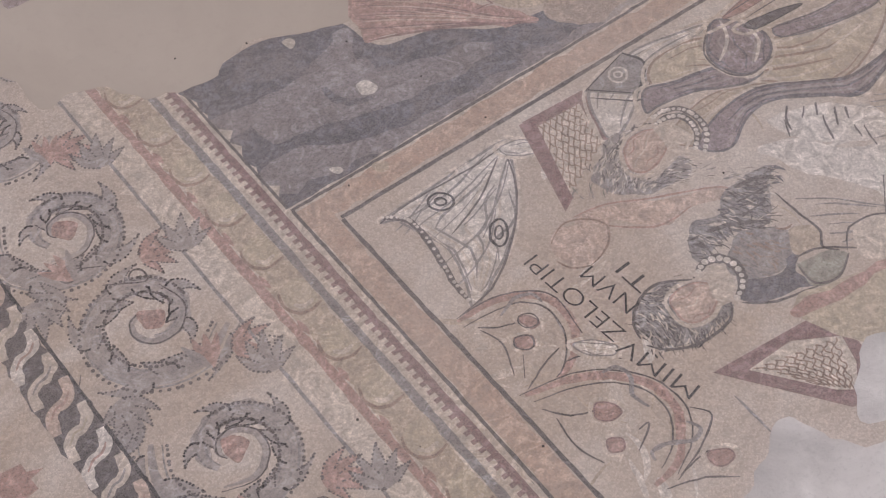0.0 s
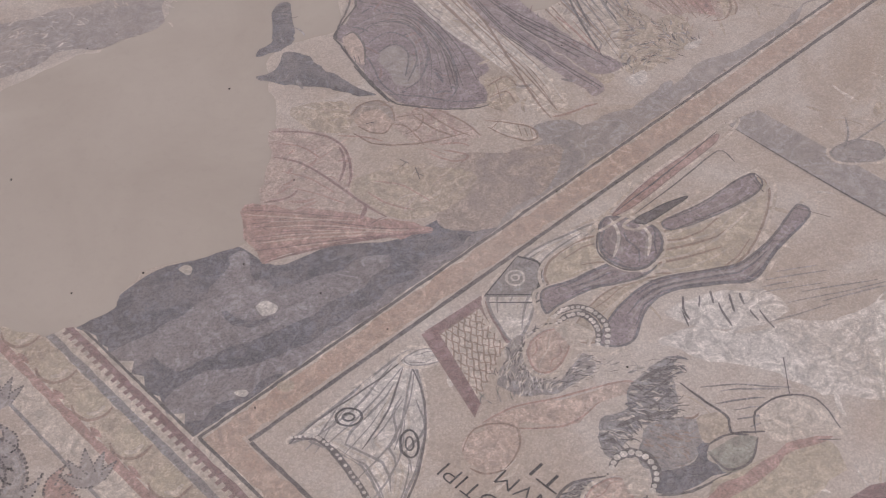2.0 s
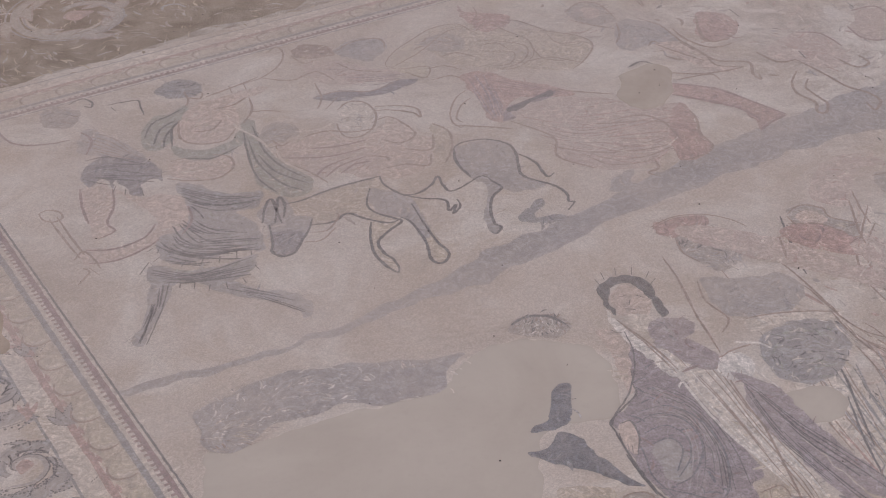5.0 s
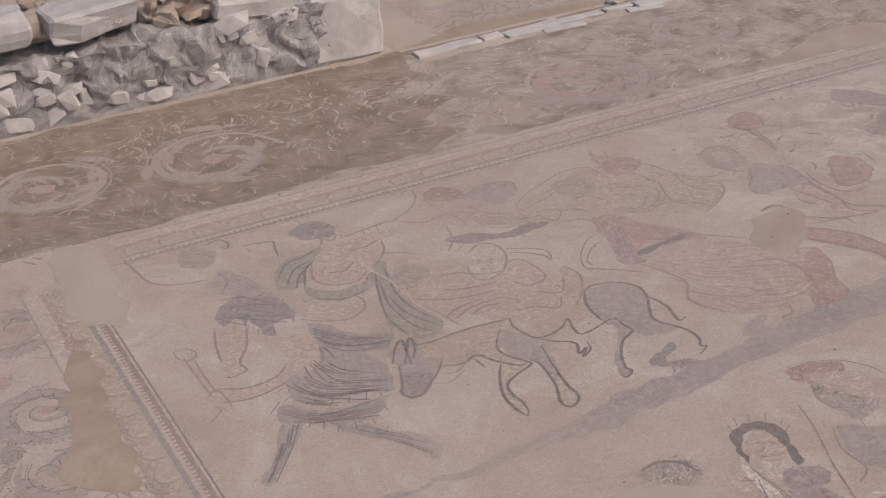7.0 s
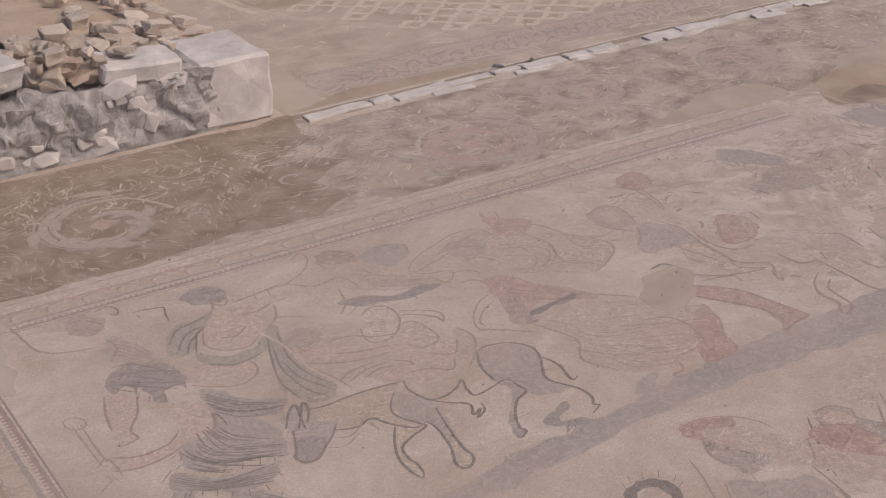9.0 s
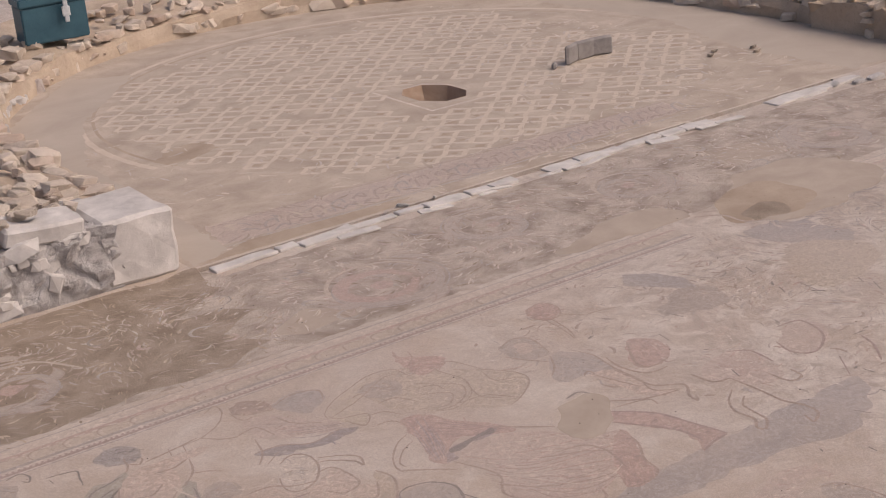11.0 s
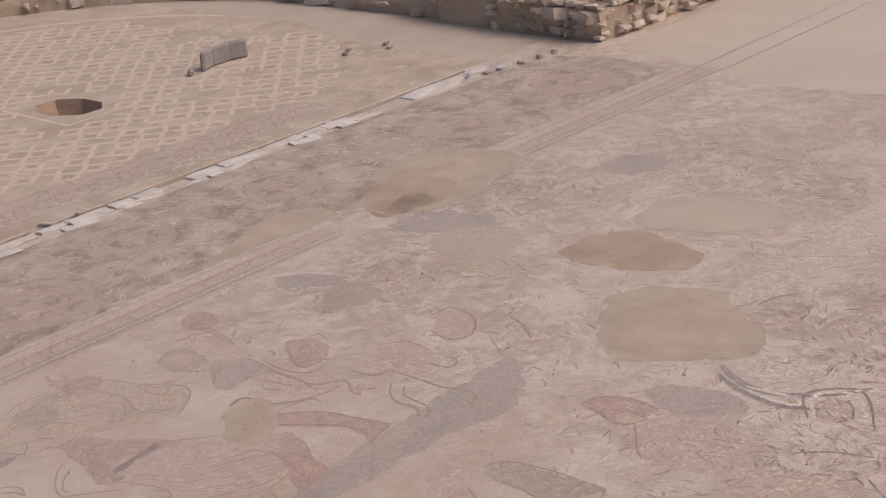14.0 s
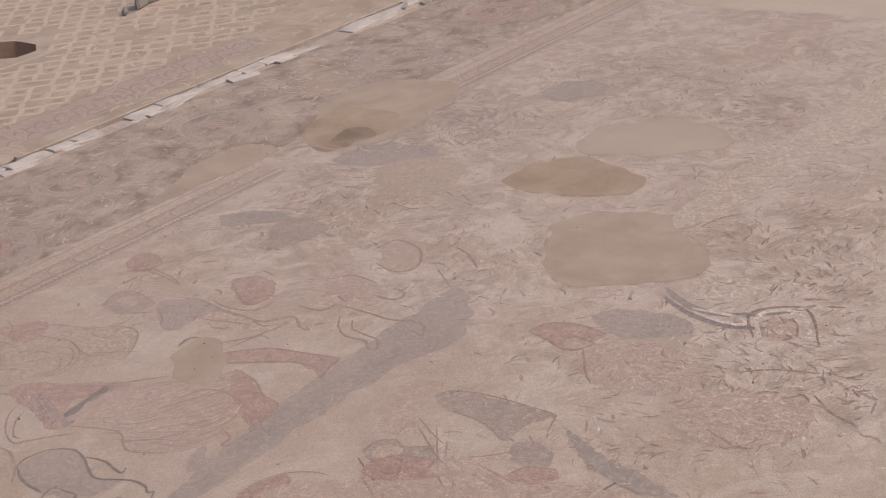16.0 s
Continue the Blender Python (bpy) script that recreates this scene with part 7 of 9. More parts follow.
strokes(fig, "veil_line", [[(3.354, 4.350), (3.342, 4.215), (3.467, 4.157)], [(3.065, 4.729), (3.167, 4.831), (3.206, 4.939)], [(3.093, 4.873), (3.132, 4.991)], [(3.244, 4.604), (3.308, 4.629), (3.381, 4.389)]], 0.010, M["brown"])
folds(fig, "fold", [(2.655, 4.139), (2.590, 3.896), (2.517, 3.627)], [(2.791, 4.132), (2.720, 3.891), (2.621, 3.635)], 8, 0.010, M["purple"])
folds(fig, "fold", [(2.783, 4.120), (2.884, 3.930), (3.035, 3.659)], [(2.602, 3.888), (2.754, 3.785), (2.904, 3.682)], 7, 0.010, M["wine"])
strokes(fig, "scroll_line", [[(2.585, 3.999), (2.501, 3.957), (2.407, 3.859), (2.339, 3.740), (2.336, 3.649), (2.377, 3.660)], [(2.567, 3.912), (2.469, 3.857), (2.378, 3.752), (2.378, 3.683)], [(2.552, 4.349), (2.650, 4.327), (2.702, 4.229)], [(2.492, 4.215), (2.612, 4.202), (2.648, 4.109)], [(2.680, 4.441), (2.791, 4.438), (2.853, 4.322)], [(2.771, 4.660), (2.809, 4.595), (2.874, 4.588)], [(3.060, 4.317), (3.048, 4.420), (2.947, 4.443)]], 0.011, M["brown"])
folds(fig, "pleat", [(2.692, 3.634), (2.828, 3.464), (3.149, 3.356), (3.425, 3.208)], [(2.630, 3.164), (2.722, 2.962), (2.886, 2.812), (3.112, 2.856)], 12, 0.012, M["rose"])
folds(fig, "pleat", [(2.673, 3.584), (2.813, 3.389), (3.073, 3.252), (3.306, 3.057)], [(2.599, 3.129), (2.705, 2.891), (2.879, 2.803), (3.094, 2.855)], 10, 0.009, M["brown"])
folds(fig, "pleat", [(2.731, 3.639), (2.947, 3.532), (3.180, 3.398), (3.393, 3.191)], [(2.661, 3.230), (2.763, 3.019), (2.972, 2.879), (3.180, 2.919)], 9, 0.012, M["cream"])
strokes(fig, "outline", [[(2.592, 3.561), (2.663, 3.377), (2.674, 3.258), (2.594, 3.132), (2.597, 3.046), (2.675, 2.897)], [(3.449, 3.239), (3.419, 3.056), (3.325, 2.894), (3.298, 2.768), (3.213, 2.712), (3.076, 2.720)], [(3.083, 2.729), (3.118, 2.761)], [(3.112, 2.709), (3.150, 2.747)], [(3.151, 2.705), (3.187, 2.736)], [(2.974, 2.836), (2.935, 2.732), (2.863, 2.718), (2.874, 2.678)], [(3.049, 3.268), (3.200, 3.228), (3.246, 3.097), (3.203, 2.903)], [(2.332, 3.675), (2.447, 3.582), (2.556, 3.479)], [(2.987, 3.750), (3.068, 3.653), (3.223, 3.506)]], 0.015, M["brown"])
tinted(fig, "shadow", [(2.602, 2.694), (2.716, 2.776), (2.820, 2.788), (2.731, 2.687), (2.803, 2.613), (2.741, 2.576), (2.630, 2.650)], "haze")
fill(fig, "cord", [(2.656, 3.690), (2.902, 3.733), (2.970, 3.736), (2.941, 3.682), (2.839, 3.694), (2.682, 3.641)], M["dark"], ragged=0.01)
fig = inlay("horn_bearer_shape", "pale torso shape with brown curled crown holding a horn", 3.90, 4.21, "mosaic figure")
tinted(fig, "curls", [(3.615, 4.567), (3.763, 4.619), (3.850, 4.536), (3.820, 4.402), (3.795, 4.278), (3.648, 4.311), (3.600, 4.445)], "worn_grey")
tinted(fig, "oval", [(3.723, 4.532), (3.802, 4.497), (3.778, 4.401), (3.674, 4.393)], "pink")
tinted(fig, "torso", [(3.776, 4.251), (3.908, 4.219), (3.966, 4.068), (3.933, 3.899), (3.922, 3.803), (3.781, 3.891), (3.626, 3.897), (3.606, 4.003)], "haze")
tinted(fig, "arm", [(3.786, 3.897), (3.926, 3.819), (3.931, 3.595), (3.903, 3.463), (4.005, 3.367), (3.838, 3.413), (3.795, 3.653)], "pink")
tinted(fig, "horn", [(4.099, 4.920), (4.240, 4.957), (4.281, 4.858), (4.221, 4.718), (4.111, 4.685), (4.053, 4.783)], "rose")
strokes(fig, "horn_line", [[(4.099, 4.920), (4.240, 4.957), (4.287, 4.854), (4.224, 4.716), (4.105, 4.690), (4.053, 4.783)], [(4.094, 4.698), (4.078, 4.502), (4.040, 4.339)], [(4.133, 4.692), (4.105, 4.493), (4.053, 4.351)], [(4.221, 4.718), (4.324, 4.600), (4.436, 4.576), (4.583, 4.527)]], 0.011, M["brown"])
strokes(fig, "outline", [[(3.917, 4.232), (3.966, 4.079), (3.935, 3.850), (3.935, 3.628), (3.898, 3.476), (4.015, 3.378)], [(3.786, 3.897), (3.825, 3.741), (3.879, 3.559)], [(3.776, 4.251), (3.697, 4.111), (3.612, 4.028)], [(3.611, 4.549), (3.763, 4.619), (3.850, 4.536), (3.809, 4.308)], [(3.741, 3.891), (3.799, 3.925), (3.807, 3.873)], [(3.601, 3.456), (3.795, 3.408), (3.800, 3.319)], [(3.577, 4.441), (3.626, 4.337), (3.723, 4.190)]], 0.014, M["brown"])
folds(fig, "fold", [(3.788, 4.223), (3.922, 4.129), (3.931, 3.928)], [(3.633, 4.013), (3.706, 3.897), (3.829, 3.849)], 5, 0.009, M["grey"])
fig = inlay("worn_dancer_shape", "worn rose shape with long bent pale limbs", 4.64, 3.50, "mosaic figure")
tinted(fig, "ring_field", [(4.248, 4.102), (4.384, 3.972), (4.299, 3.776), (4.136, 3.703), (4.039, 3.773), (4.112, 3.930)], "rose")
tinted(fig, "mantle", [(3.536, 3.443), (3.703, 3.258), (3.782, 2.988), (3.822, 2.806), (3.714, 2.810), (3.607, 2.747), (3.652, 2.859), (3.649, 3.027), (3.476, 3.331)], "rose")
tinted(fig, "limb", [(4.283, 3.257), (4.360, 3.107), (4.552, 3.107), (4.636, 3.410), (4.546, 3.556), (4.304, 3.506), (4.213, 3.369)], "worn_pink")
fill(fig, "slate_patch", [(4.919, 4.914), (5.088, 4.819), (5.151, 4.558), (5.134, 4.434), (4.962, 4.577), (4.844, 4.777)], M["shade"], ragged=0.05)
fill(fig, "slate_patch", [(6.025, 4.928), (6.317, 4.924), (6.494, 4.750), (6.545, 4.416), (6.442, 4.276), (6.163, 4.455), (6.039, 4.720)], M["shade"], ragged=0.05)
fill(fig, "patch", [(5.017, 3.574), (5.225, 3.478), (5.099, 3.276), (4.840, 3.231), (4.829, 3.403)], M["worn_pink"], ragged=0.05)
fill(fig, "patch", [(5.007, 4.464), (5.173, 4.368), (5.112, 4.103), (4.833, 4.132), (4.656, 4.256)], M["worn_grey"], ragged=0.05)
strokes(fig, "arm", [[(3.917, 3.840), (3.924, 3.678), (3.944, 3.511), (4.068, 3.408), (3.996, 3.281), (3.982, 3.200), (4.024, 3.264)], [(3.630, 3.547), (3.724, 3.463), (3.843, 3.405), (3.997, 3.373)], [(3.995, 4.000), (3.971, 3.825), (4.026, 3.668), (4.169, 3.651)], [(4.225, 4.077), (4.087, 3.854), (4.079, 3.724), (4.251, 3.736)], [(4.186, 3.481), (4.204, 3.315), (4.310, 3.283)]], 0.018, M["brown"])
strokes(fig, "limb_line", [[(4.201, 3.064), (4.117, 2.988), (4.098, 2.864), (4.085, 2.785), (4.008, 2.710), (3.981, 2.751), (4.041, 2.828), (4.034, 2.966), (4.099, 3.080), (4.210, 3.169)], [(4.305, 3.278), (4.311, 3.062), (4.306, 2.884), (4.348, 2.753), (4.332, 2.649), (4.240, 2.593), (4.264, 2.680)], [(4.499, 3.192), (4.513, 3.028), (4.605, 3.023), (4.627, 3.130)]], 0.018, M["brown"])
strokes(fig, "outline", [[(3.541, 3.449), (3.707, 3.263), (3.767, 3.060), (3.827, 2.811)], [(3.476, 3.331), (3.659, 3.036), (3.678, 2.842)], [(3.610, 2.754), (3.699, 2.787), (3.822, 2.806)], [(4.998, 3.604), (5.170, 3.570), (5.113, 3.334), (4.906, 3.199), (4.804, 3.289), (4.845, 3.454)], [(4.546, 3.556), (4.648, 3.467), (4.632, 3.268)], [(5.254, 3.182), (5.201, 3.028), (5.070, 2.856)], [(4.946, 3.057), (4.802, 2.848)]], 0.018, M["wine"])
strokes(fig, "fleck", [[(4.693, 4.244), (4.725, 4.124)], [(5.581, 4.450), (5.536, 4.328)], [(5.476, 4.042), (5.437, 3.956)], [(5.616, 3.993), (5.595, 3.801)], [(6.725, 4.381), (6.673, 4.234)], [(5.978, 4.343), (5.963, 4.199)], [(6.134, 4.220), (6.151, 4.081)], [(5.973, 3.732), (5.873, 3.554)], [(5.970, 3.877), (5.892, 3.714)], [(4.443, 4.034), (4.421, 3.912)], [(4.908, 2.851), (4.919, 2.775)], [(4.393, 3.362), (4.362, 3.270)], [(4.483, 2.540), (4.523, 2.451)], [(4.224, 2.208), (4.219, 2.146)], [(4.036, 2.360), (4.026, 2.329)], [(4.772, 2.614), (4.778, 2.537)]], 0.018, M["dark"])
strokes(fig, "fleck", [[(4.858, 2.873), (4.943, 2.795)], [(6.304, 4.996), (6.433, 4.862)], [(5.315, 4.509), (5.282, 4.372)], [(4.663, 2.858), (4.669, 2.779)]], 0.018, M["white"])
fig = inlay("fish_shape", "brown outlined fish shape beside a grey ring arc", 4.64, 1.68, "mosaic figure")
tinted(fig, "body", [(4.560, 2.091), (4.678, 2.067), (4.749, 1.931), (4.747, 1.811), (4.726, 1.710), (4.610, 1.715), (4.508, 1.757), (4.486, 1.849), (4.536, 1.960)], "rose")
tinted(fig, "spot", [(4.543, 1.877), (4.616, 1.835), (4.607, 1.684), (4.506, 1.748)], "pink")
strokes(fig, "outline", [[(4.560, 2.091), (4.678, 2.067), (4.749, 1.931), (4.747, 1.811), (4.726, 1.710)], [(4.553, 2.078), (4.528, 1.947), (4.486, 1.849), (4.503, 1.753), (4.609, 1.704)], [(4.543, 1.877), (4.621, 1.839), (4.607, 1.684)]], 0.020, M["brown"])
strokes(fig, "arc", [[(4.780, 1.747), (4.884, 1.805), (4.977, 1.759), (4.996, 1.642), (4.940, 1.569)]], 0.03, M["grey"])
strokes(fig, "cross", [[(4.723, 1.608), (4.604, 1.383)], [(4.659, 1.488), (4.681, 1.331)], [(4.603, 1.385), (4.683, 1.339)]], 0.018, M["white"])
strokes(fig, "fan", [[(4.506, 1.702), (4.349, 1.555), (4.398, 1.427), (4.546, 1.460)], [(4.484, 1.668), (4.509, 1.563), (4.543, 1.465)], [(4.409, 1.605), (4.440, 1.515), (4.496, 1.450)], [(4.530, 1.665), (4.608, 1.614), (4.606, 1.525)]], 0.012, M["brown"])
fill(fig, "repair", [(4.780, 1.675), (4.954, 1.671), (5.043, 1.481), (4.948, 1.318), (4.767, 1.299), (4.664, 1.402), (4.694, 1.525)], M["fill"], ragged=0.05)
fig = inlay("round_border", "curved grey and white banded border with a square motif", 5.40, 1.25, "mosaic band")
tinted(fig, "disc", [(5.462, 1.645), (5.609, 1.547), (5.647, 1.349), (5.503, 1.260), (5.379, 1.367), (5.355, 1.535)], "cream")
strokes(fig, "band", [[(5.357, 1.732), (5.262, 1.592), (5.201, 1.406), (5.239, 1.222), (5.418, 0.990), (5.534, 0.906)]], 0.05, M["grey"])
strokes(fig, "band", [[(5.255, 1.681), (5.148, 1.477), (5.102, 1.243), (5.139, 1.090), (5.206, 0.939)]], 0.04, M["mauve"])
strokes(fig, "white_band", [[(5.170, 1.456), (5.142, 1.301), (5.153, 1.139), (5.222, 1.175), (5.213, 1.337), (5.202, 1.469)]], 0.03, M["white"])
strokes(fig, "white_band", [[(5.077, 0.989), (5.297, 1.118), (5.419, 0.939), (5.107, 0.707)]], 0.03, M["white"])
strokes(fig, "motif", [[(5.236, 1.034), (5.326, 0.940), (5.174, 0.838), (5.071, 0.941), (5.236, 1.034)], [(5.053, 1.015), (5.306, 1.167), (5.470, 0.933), (5.135, 0.685)], [(5.213, 0.975), (5.255, 0.933), (5.191, 0.892), (5.147, 0.938)]], 0.02, M["brown"])
tinted(fig, "motif_field", [(5.233, 1.039), (5.329, 0.935), (5.170, 0.833), (5.066, 0.938)], "worn_pink")
strokes(fig, "fleck", [[(6.043, 2.117), (6.005, 1.938)], [(5.547, 1.510), (5.564, 1.414)], [(5.851, 1.583), (5.880, 1.419)], [(5.724, 1.226), (5.756, 1.040)], [(6.164, 1.997), (6.342, 1.949), (6.448, 1.856)]], 0.02, M["brown"])
fig = inlay("hide_fold", "grey shaggy hide fold joining two hind legs", 0.64, 3.06, "mosaic figure")
tinted(fig, "hide", [(0.476, 3.290), (0.588, 3.159), (0.763, 3.111), (0.923, 3.120), (0.838, 2.993), (0.709, 2.967), (0.630, 2.987), (0.559, 3.089), (0.481, 3.086), (0.414, 3.163)], "shade")
folds(fig, "fur", [(0.473, 3.270), (0.624, 3.113), (0.898, 3.097)], [(0.419, 3.149), (0.548, 3.063), (0.810, 2.967)], 9, 0.011, M["dark"])
strokes(fig, "tuft", [[(0.483, 3.106), (0.454, 3.060)], [(0.533, 3.095), (0.508, 3.046)], [(0.583, 3.051), (0.559, 3.001)], [(0.634, 2.995), (0.607, 2.948)], [(0.701, 2.973), (0.687, 2.917)], [(0.780, 2.965), (0.774, 2.914)], [(0.871, 3.028), (0.873, 2.982)]], 0.011, M["dark"])
fig = inlay("ringed_oval_shape", "pale oval shape with curled rim beside slender limbs", 3.30, 1.58, "mosaic figure")
tinted(fig, "rim", [(3.153, 2.042), (3.257, 2.071), (3.330, 1.993), (3.300, 1.912), (3.394, 1.783), (3.336, 1.700), (3.193, 1.765), (3.137, 1.896)], "worn_grey")
tinted(fig, "oval", [(3.192, 2.014), (3.264, 2.015), (3.295, 1.954), (3.255, 1.894), (3.175, 1.900), (3.157, 1.951)], "pink")
tinted(fig, "limb", [(3.527, 1.892), (3.437, 1.752), (3.230, 1.595), (3.107, 1.394), (3.068, 1.256), (3.022, 1.257), (3.058, 1.400), (3.179, 1.601), (3.350, 1.752)], "cream")
tinted(fig, "limb", [(3.362, 1.645), (3.412, 1.549), (3.531, 1.453), (3.586, 1.367), (3.482, 1.405), (3.363, 1.500), (3.288, 1.583)], "pink")
tinted(fig, "body", [(3.288, 1.583), (3.363, 1.500), (3.344, 1.340), (3.280, 1.107), (3.189, 1.118), (3.120, 1.219), (3.151, 1.391)], "worn_pink")
tinted(fig, "rim", [(3.542, 1.464), (3.623, 1.437), (3.648, 1.329), (3.557, 1.218), (3.450, 1.236), (3.457, 1.346)], "worn_grey")
strokes(fig, "outline", [[(3.158, 2.039), (3.262, 2.068), (3.330, 1.993), (3.306, 1.908), (3.394, 1.783)], [(3.144, 2.023), (3.134, 1.893), (3.210, 1.746), (3.332, 1.703)], [(3.527, 1.892), (3.337, 1.730), (3.167, 1.580), (3.066, 1.395), (3.032, 1.250)], [(3.437, 1.752), (3.241, 1.599), (3.109, 1.382), (3.079, 1.260)], [(3.362, 1.645), (3.426, 1.528), (3.593, 1.373)], [(3.294, 1.538), (3.249, 1.350), (3.169, 1.132), (3.095, 1.026)], [(3.357, 1.493), (3.327, 1.323), (3.280, 1.107)], [(3.565, 2.050), (3.475, 1.884), (3.422, 1.763)]], 0.011, M["brown"])
folds(fig, "fold", [(3.280, 1.559), (3.229, 1.364), (3.137, 1.101)], [(3.384, 1.486), (3.331, 1.292), (3.300, 1.093)], 5, 0.010, M["rose"])
fig = inlay("worn_oval_shape", "worn rose patch and brown oval shapes below a slate band", 3.86, 1.40, "mosaic figure")
tinted(fig, "patch", [(3.611, 2.308), (3.827, 2.303), (3.889, 2.119), (3.750, 2.177), (3.551, 2.027), (3.435, 1.947), (3.349, 2.099)], "worn_pink")
tinted(fig, "oval", [(3.741, 2.087), (3.878, 2.006), (3.885, 1.724), (3.909, 1.445), (3.743, 1.513), (3.584, 1.529), (3.676, 1.738), (3.679, 1.955)], "worn_grey")
tinted(fig, "oval", [(3.084, 1.964), (3.222, 1.894), (3.275, 1.693), (3.220, 1.573), (3.053, 1.746), (3.019, 1.899)], "rose")
tinted(fig, "oval", [(3.350, 1.330), (3.449, 1.294), (3.497, 1.153), (3.421, 1.114), (3.329, 1.236)], "rose")
tinted(fig, "oval", [(3.215, 1.678), (3.362, 1.661), (3.387, 1.528), (3.277, 1.474), (3.194, 1.524)], "worn_pink")
tinted(fig, "band", [(2.753, 2.185), (2.979, 1.892), (3.149, 1.488), (3.424, 1.054), (3.501, 0.831), (3.399, 0.853), (2.649, 2.082)], "worn_pink")
strokes(fig, "outline", [[(3.741, 2.087), (3.840, 2.050), (3.897, 1.876), (3.909, 1.637), (3.912, 1.451)], [(3.679, 1.955), (3.676, 1.738), (3.588, 1.532)], [(3.710, 1.722), (3.643, 1.540)], [(3.478, 1.969), (3.421, 1.878), (3.334, 1.749), (3.281, 1.643)], [(2.997, 1.908), (2.929, 1.790), (2.901, 1.745)], [(3.104, 1.968), (3.222, 1.894), (3.271, 1.759)], [(3.350, 1.330), (3.449, 1.294), (3.505, 1.159)], [(3.288, 1.400), (3.349, 1.333)], [(3.908, 1.448), (3.808, 1.409), (3.713, 1.364)]], 0.012, M["brown"])
strokes(fig, "outline", [[(3.737, 1.374), (3.864, 1.416), (3.935, 1.400)], [(3.194, 1.524), (3.071, 1.457)], [(3.652, 2.305), (3.830, 2.286)]], 0.016, M["cream"])
strokes(fig, "chip", [[(3.473, 0.879), (3.557, 0.863)]], 0.03, M["dark"])
tinted(fig, "field", [(4.390, 1.703), (4.724, 1.611), (4.756, 1.285), (4.632, 1.011), (4.357, 1.038), (4.243, 1.360)], "worn_pink")
tinted(fig, "field", [(4.872, 1.893), (5.013, 1.803), (5.086, 1.488), (4.959, 1.307), (4.794, 1.481), (4.749, 1.700)], "haze")
tinted(fig, "field", [(4.357, 1.038), (4.563, 0.781), (4.575, 0.424), (4.251, 0.370), (4.056, 0.611), (4.083, 0.870)], "worn_pink")
tinted(fig, "field", [(3.820, 1.334), (3.731, 1.079), (3.646, 0.747), (3.593, 0.567), (3.531, 0.762), (3.624, 1.068)], "haze")
strokes(fig, "outline", [[(4.523, 1.718), (4.327, 1.568), (4.244, 1.476)], [(4.148, 0.755), (4.082, 0.567), (4.098, 0.489)], [(4.685, 0.914), (4.804, 0.758), (4.873, 0.548)], [(4.932, 1.222), (4.920, 1.165)], [(4.240, 0.967), (4.316, 0.887)], [(4.671, 0.474), (4.566, 0.332), (4.534, 0.230)], [(5.335, 1.015), (5.262, 0.943)]], 0.014, M["brown"])
scatter(fig, "worn_row", [(4.596, 1.849), (4.863, 1.351), (5.159, 0.539), (4.824, 0.199), (4.376, 0.152), (3.915, 0.471), (3.519, 0.965), (3.906, 1.396)], ("worn_grey", "brown", "cream", "rose", "buff", "white"), 170, 0.5)
fig = inlay("mortar_repair_small", "small grey-beige mortar repair among the mosaic drapes", 3.42, 3.49, "mortar patch")
fill(fig, "lacuna", [(3.33, 3.64), (3.48, 3.71), (3.63, 3.70), (3.63, 3.53), (3.51, 3.36), (3.36, 3.26), (3.23, 3.27), (3.21, 3.44)], M["tan"], ragged=0.05)
strokes(fig, "rim", [[(3.48, 3.73), (3.58, 3.75), (3.62, 3.69)]], 0.016, M["dark"])
fig = inlay("ochre_worn_field", "worn ochre mosaic field with tangled brown strands", 5.67, 4.22, "mosaic figure")
scatter(fig, "field", [(5.52, 5.05), (5.91, 4.99), (6.06, 4.58), (6.34, 4.20), (6.35, 3.81), (5.89, 3.58), (5.44, 3.56), (5.07, 3.75), (5.01, 4.13), (5.14, 4.59)], ("worn_grey", "brown", "cream", "haze", "rose", "buff"), 260, 0.6)
fill(fig, "field", [(5.98, 4.51), (6.37, 4.34), (6.36, 3.97), (5.86, 3.79), (5.63, 3.93)], M["buff"], ragged=0.05)
fig = inlay("slate_worn_field", "slate blue worn mosaic field beside a sandy hollow", 6.88, 4.71, "mosaic figure")
scatter(fig, "field", [(6.92, 5.27), (7.39, 5.30), (7.51, 4.88), (7.51, 4.40), (7.28, 4.07), (6.82, 4.10), (6.51, 4.35), (6.36, 4.76), (6.09, 4.94), (6.40, 5.01)], ("shade", "haze", "cream", "grey", "worn"), 260, 0.9)
scatter(fig, "field", [(6.77, 4.58), (7.15, 4.26), (7.28, 3.86), (6.96, 3.72), (6.60, 4.02), (6.46, 4.31)], ("worn_grey", "brown", "cream", "haze", "rose", "buff"), 260, 0.6)
fig = inlay("pale_worn_field", "pale rose worn mosaic field at the hall's far side", 8.16, 3.35, "mosaic figure")
scatter(fig, "field", [(7.85, 4.42), (8.62, 4.42), (8.97, 4.00), (8.91, 3.40), (8.60, 2.79), (8.26, 2.34), (7.63, 2.35), (7.56, 2.74), (7.68, 3.28), (7.52, 3.76)], ("rose", "pink", "cream", "brown", "haze"), 260, 0.6)
fill(fig, "field", [(7.85, 4.42), (8.19, 4.34), (8.18, 4.01), (7.91, 3.98), (7.74, 4.18)], M["shade"], ragged=0.05)
scatter(fig, "field", [(9.81, 3.19), (10.05, 3.02), (9.90, 2.76), (9.20, 2.42), (9.21, 2.74)], ("worn_grey", "brown", "cream", "haze", "rose", "buff"), 260, 0.6)
fig = inlay("sand_repair", "sand-coloured mortar repair over lost mosaic", 5.69, 2.21, "mortar patch")
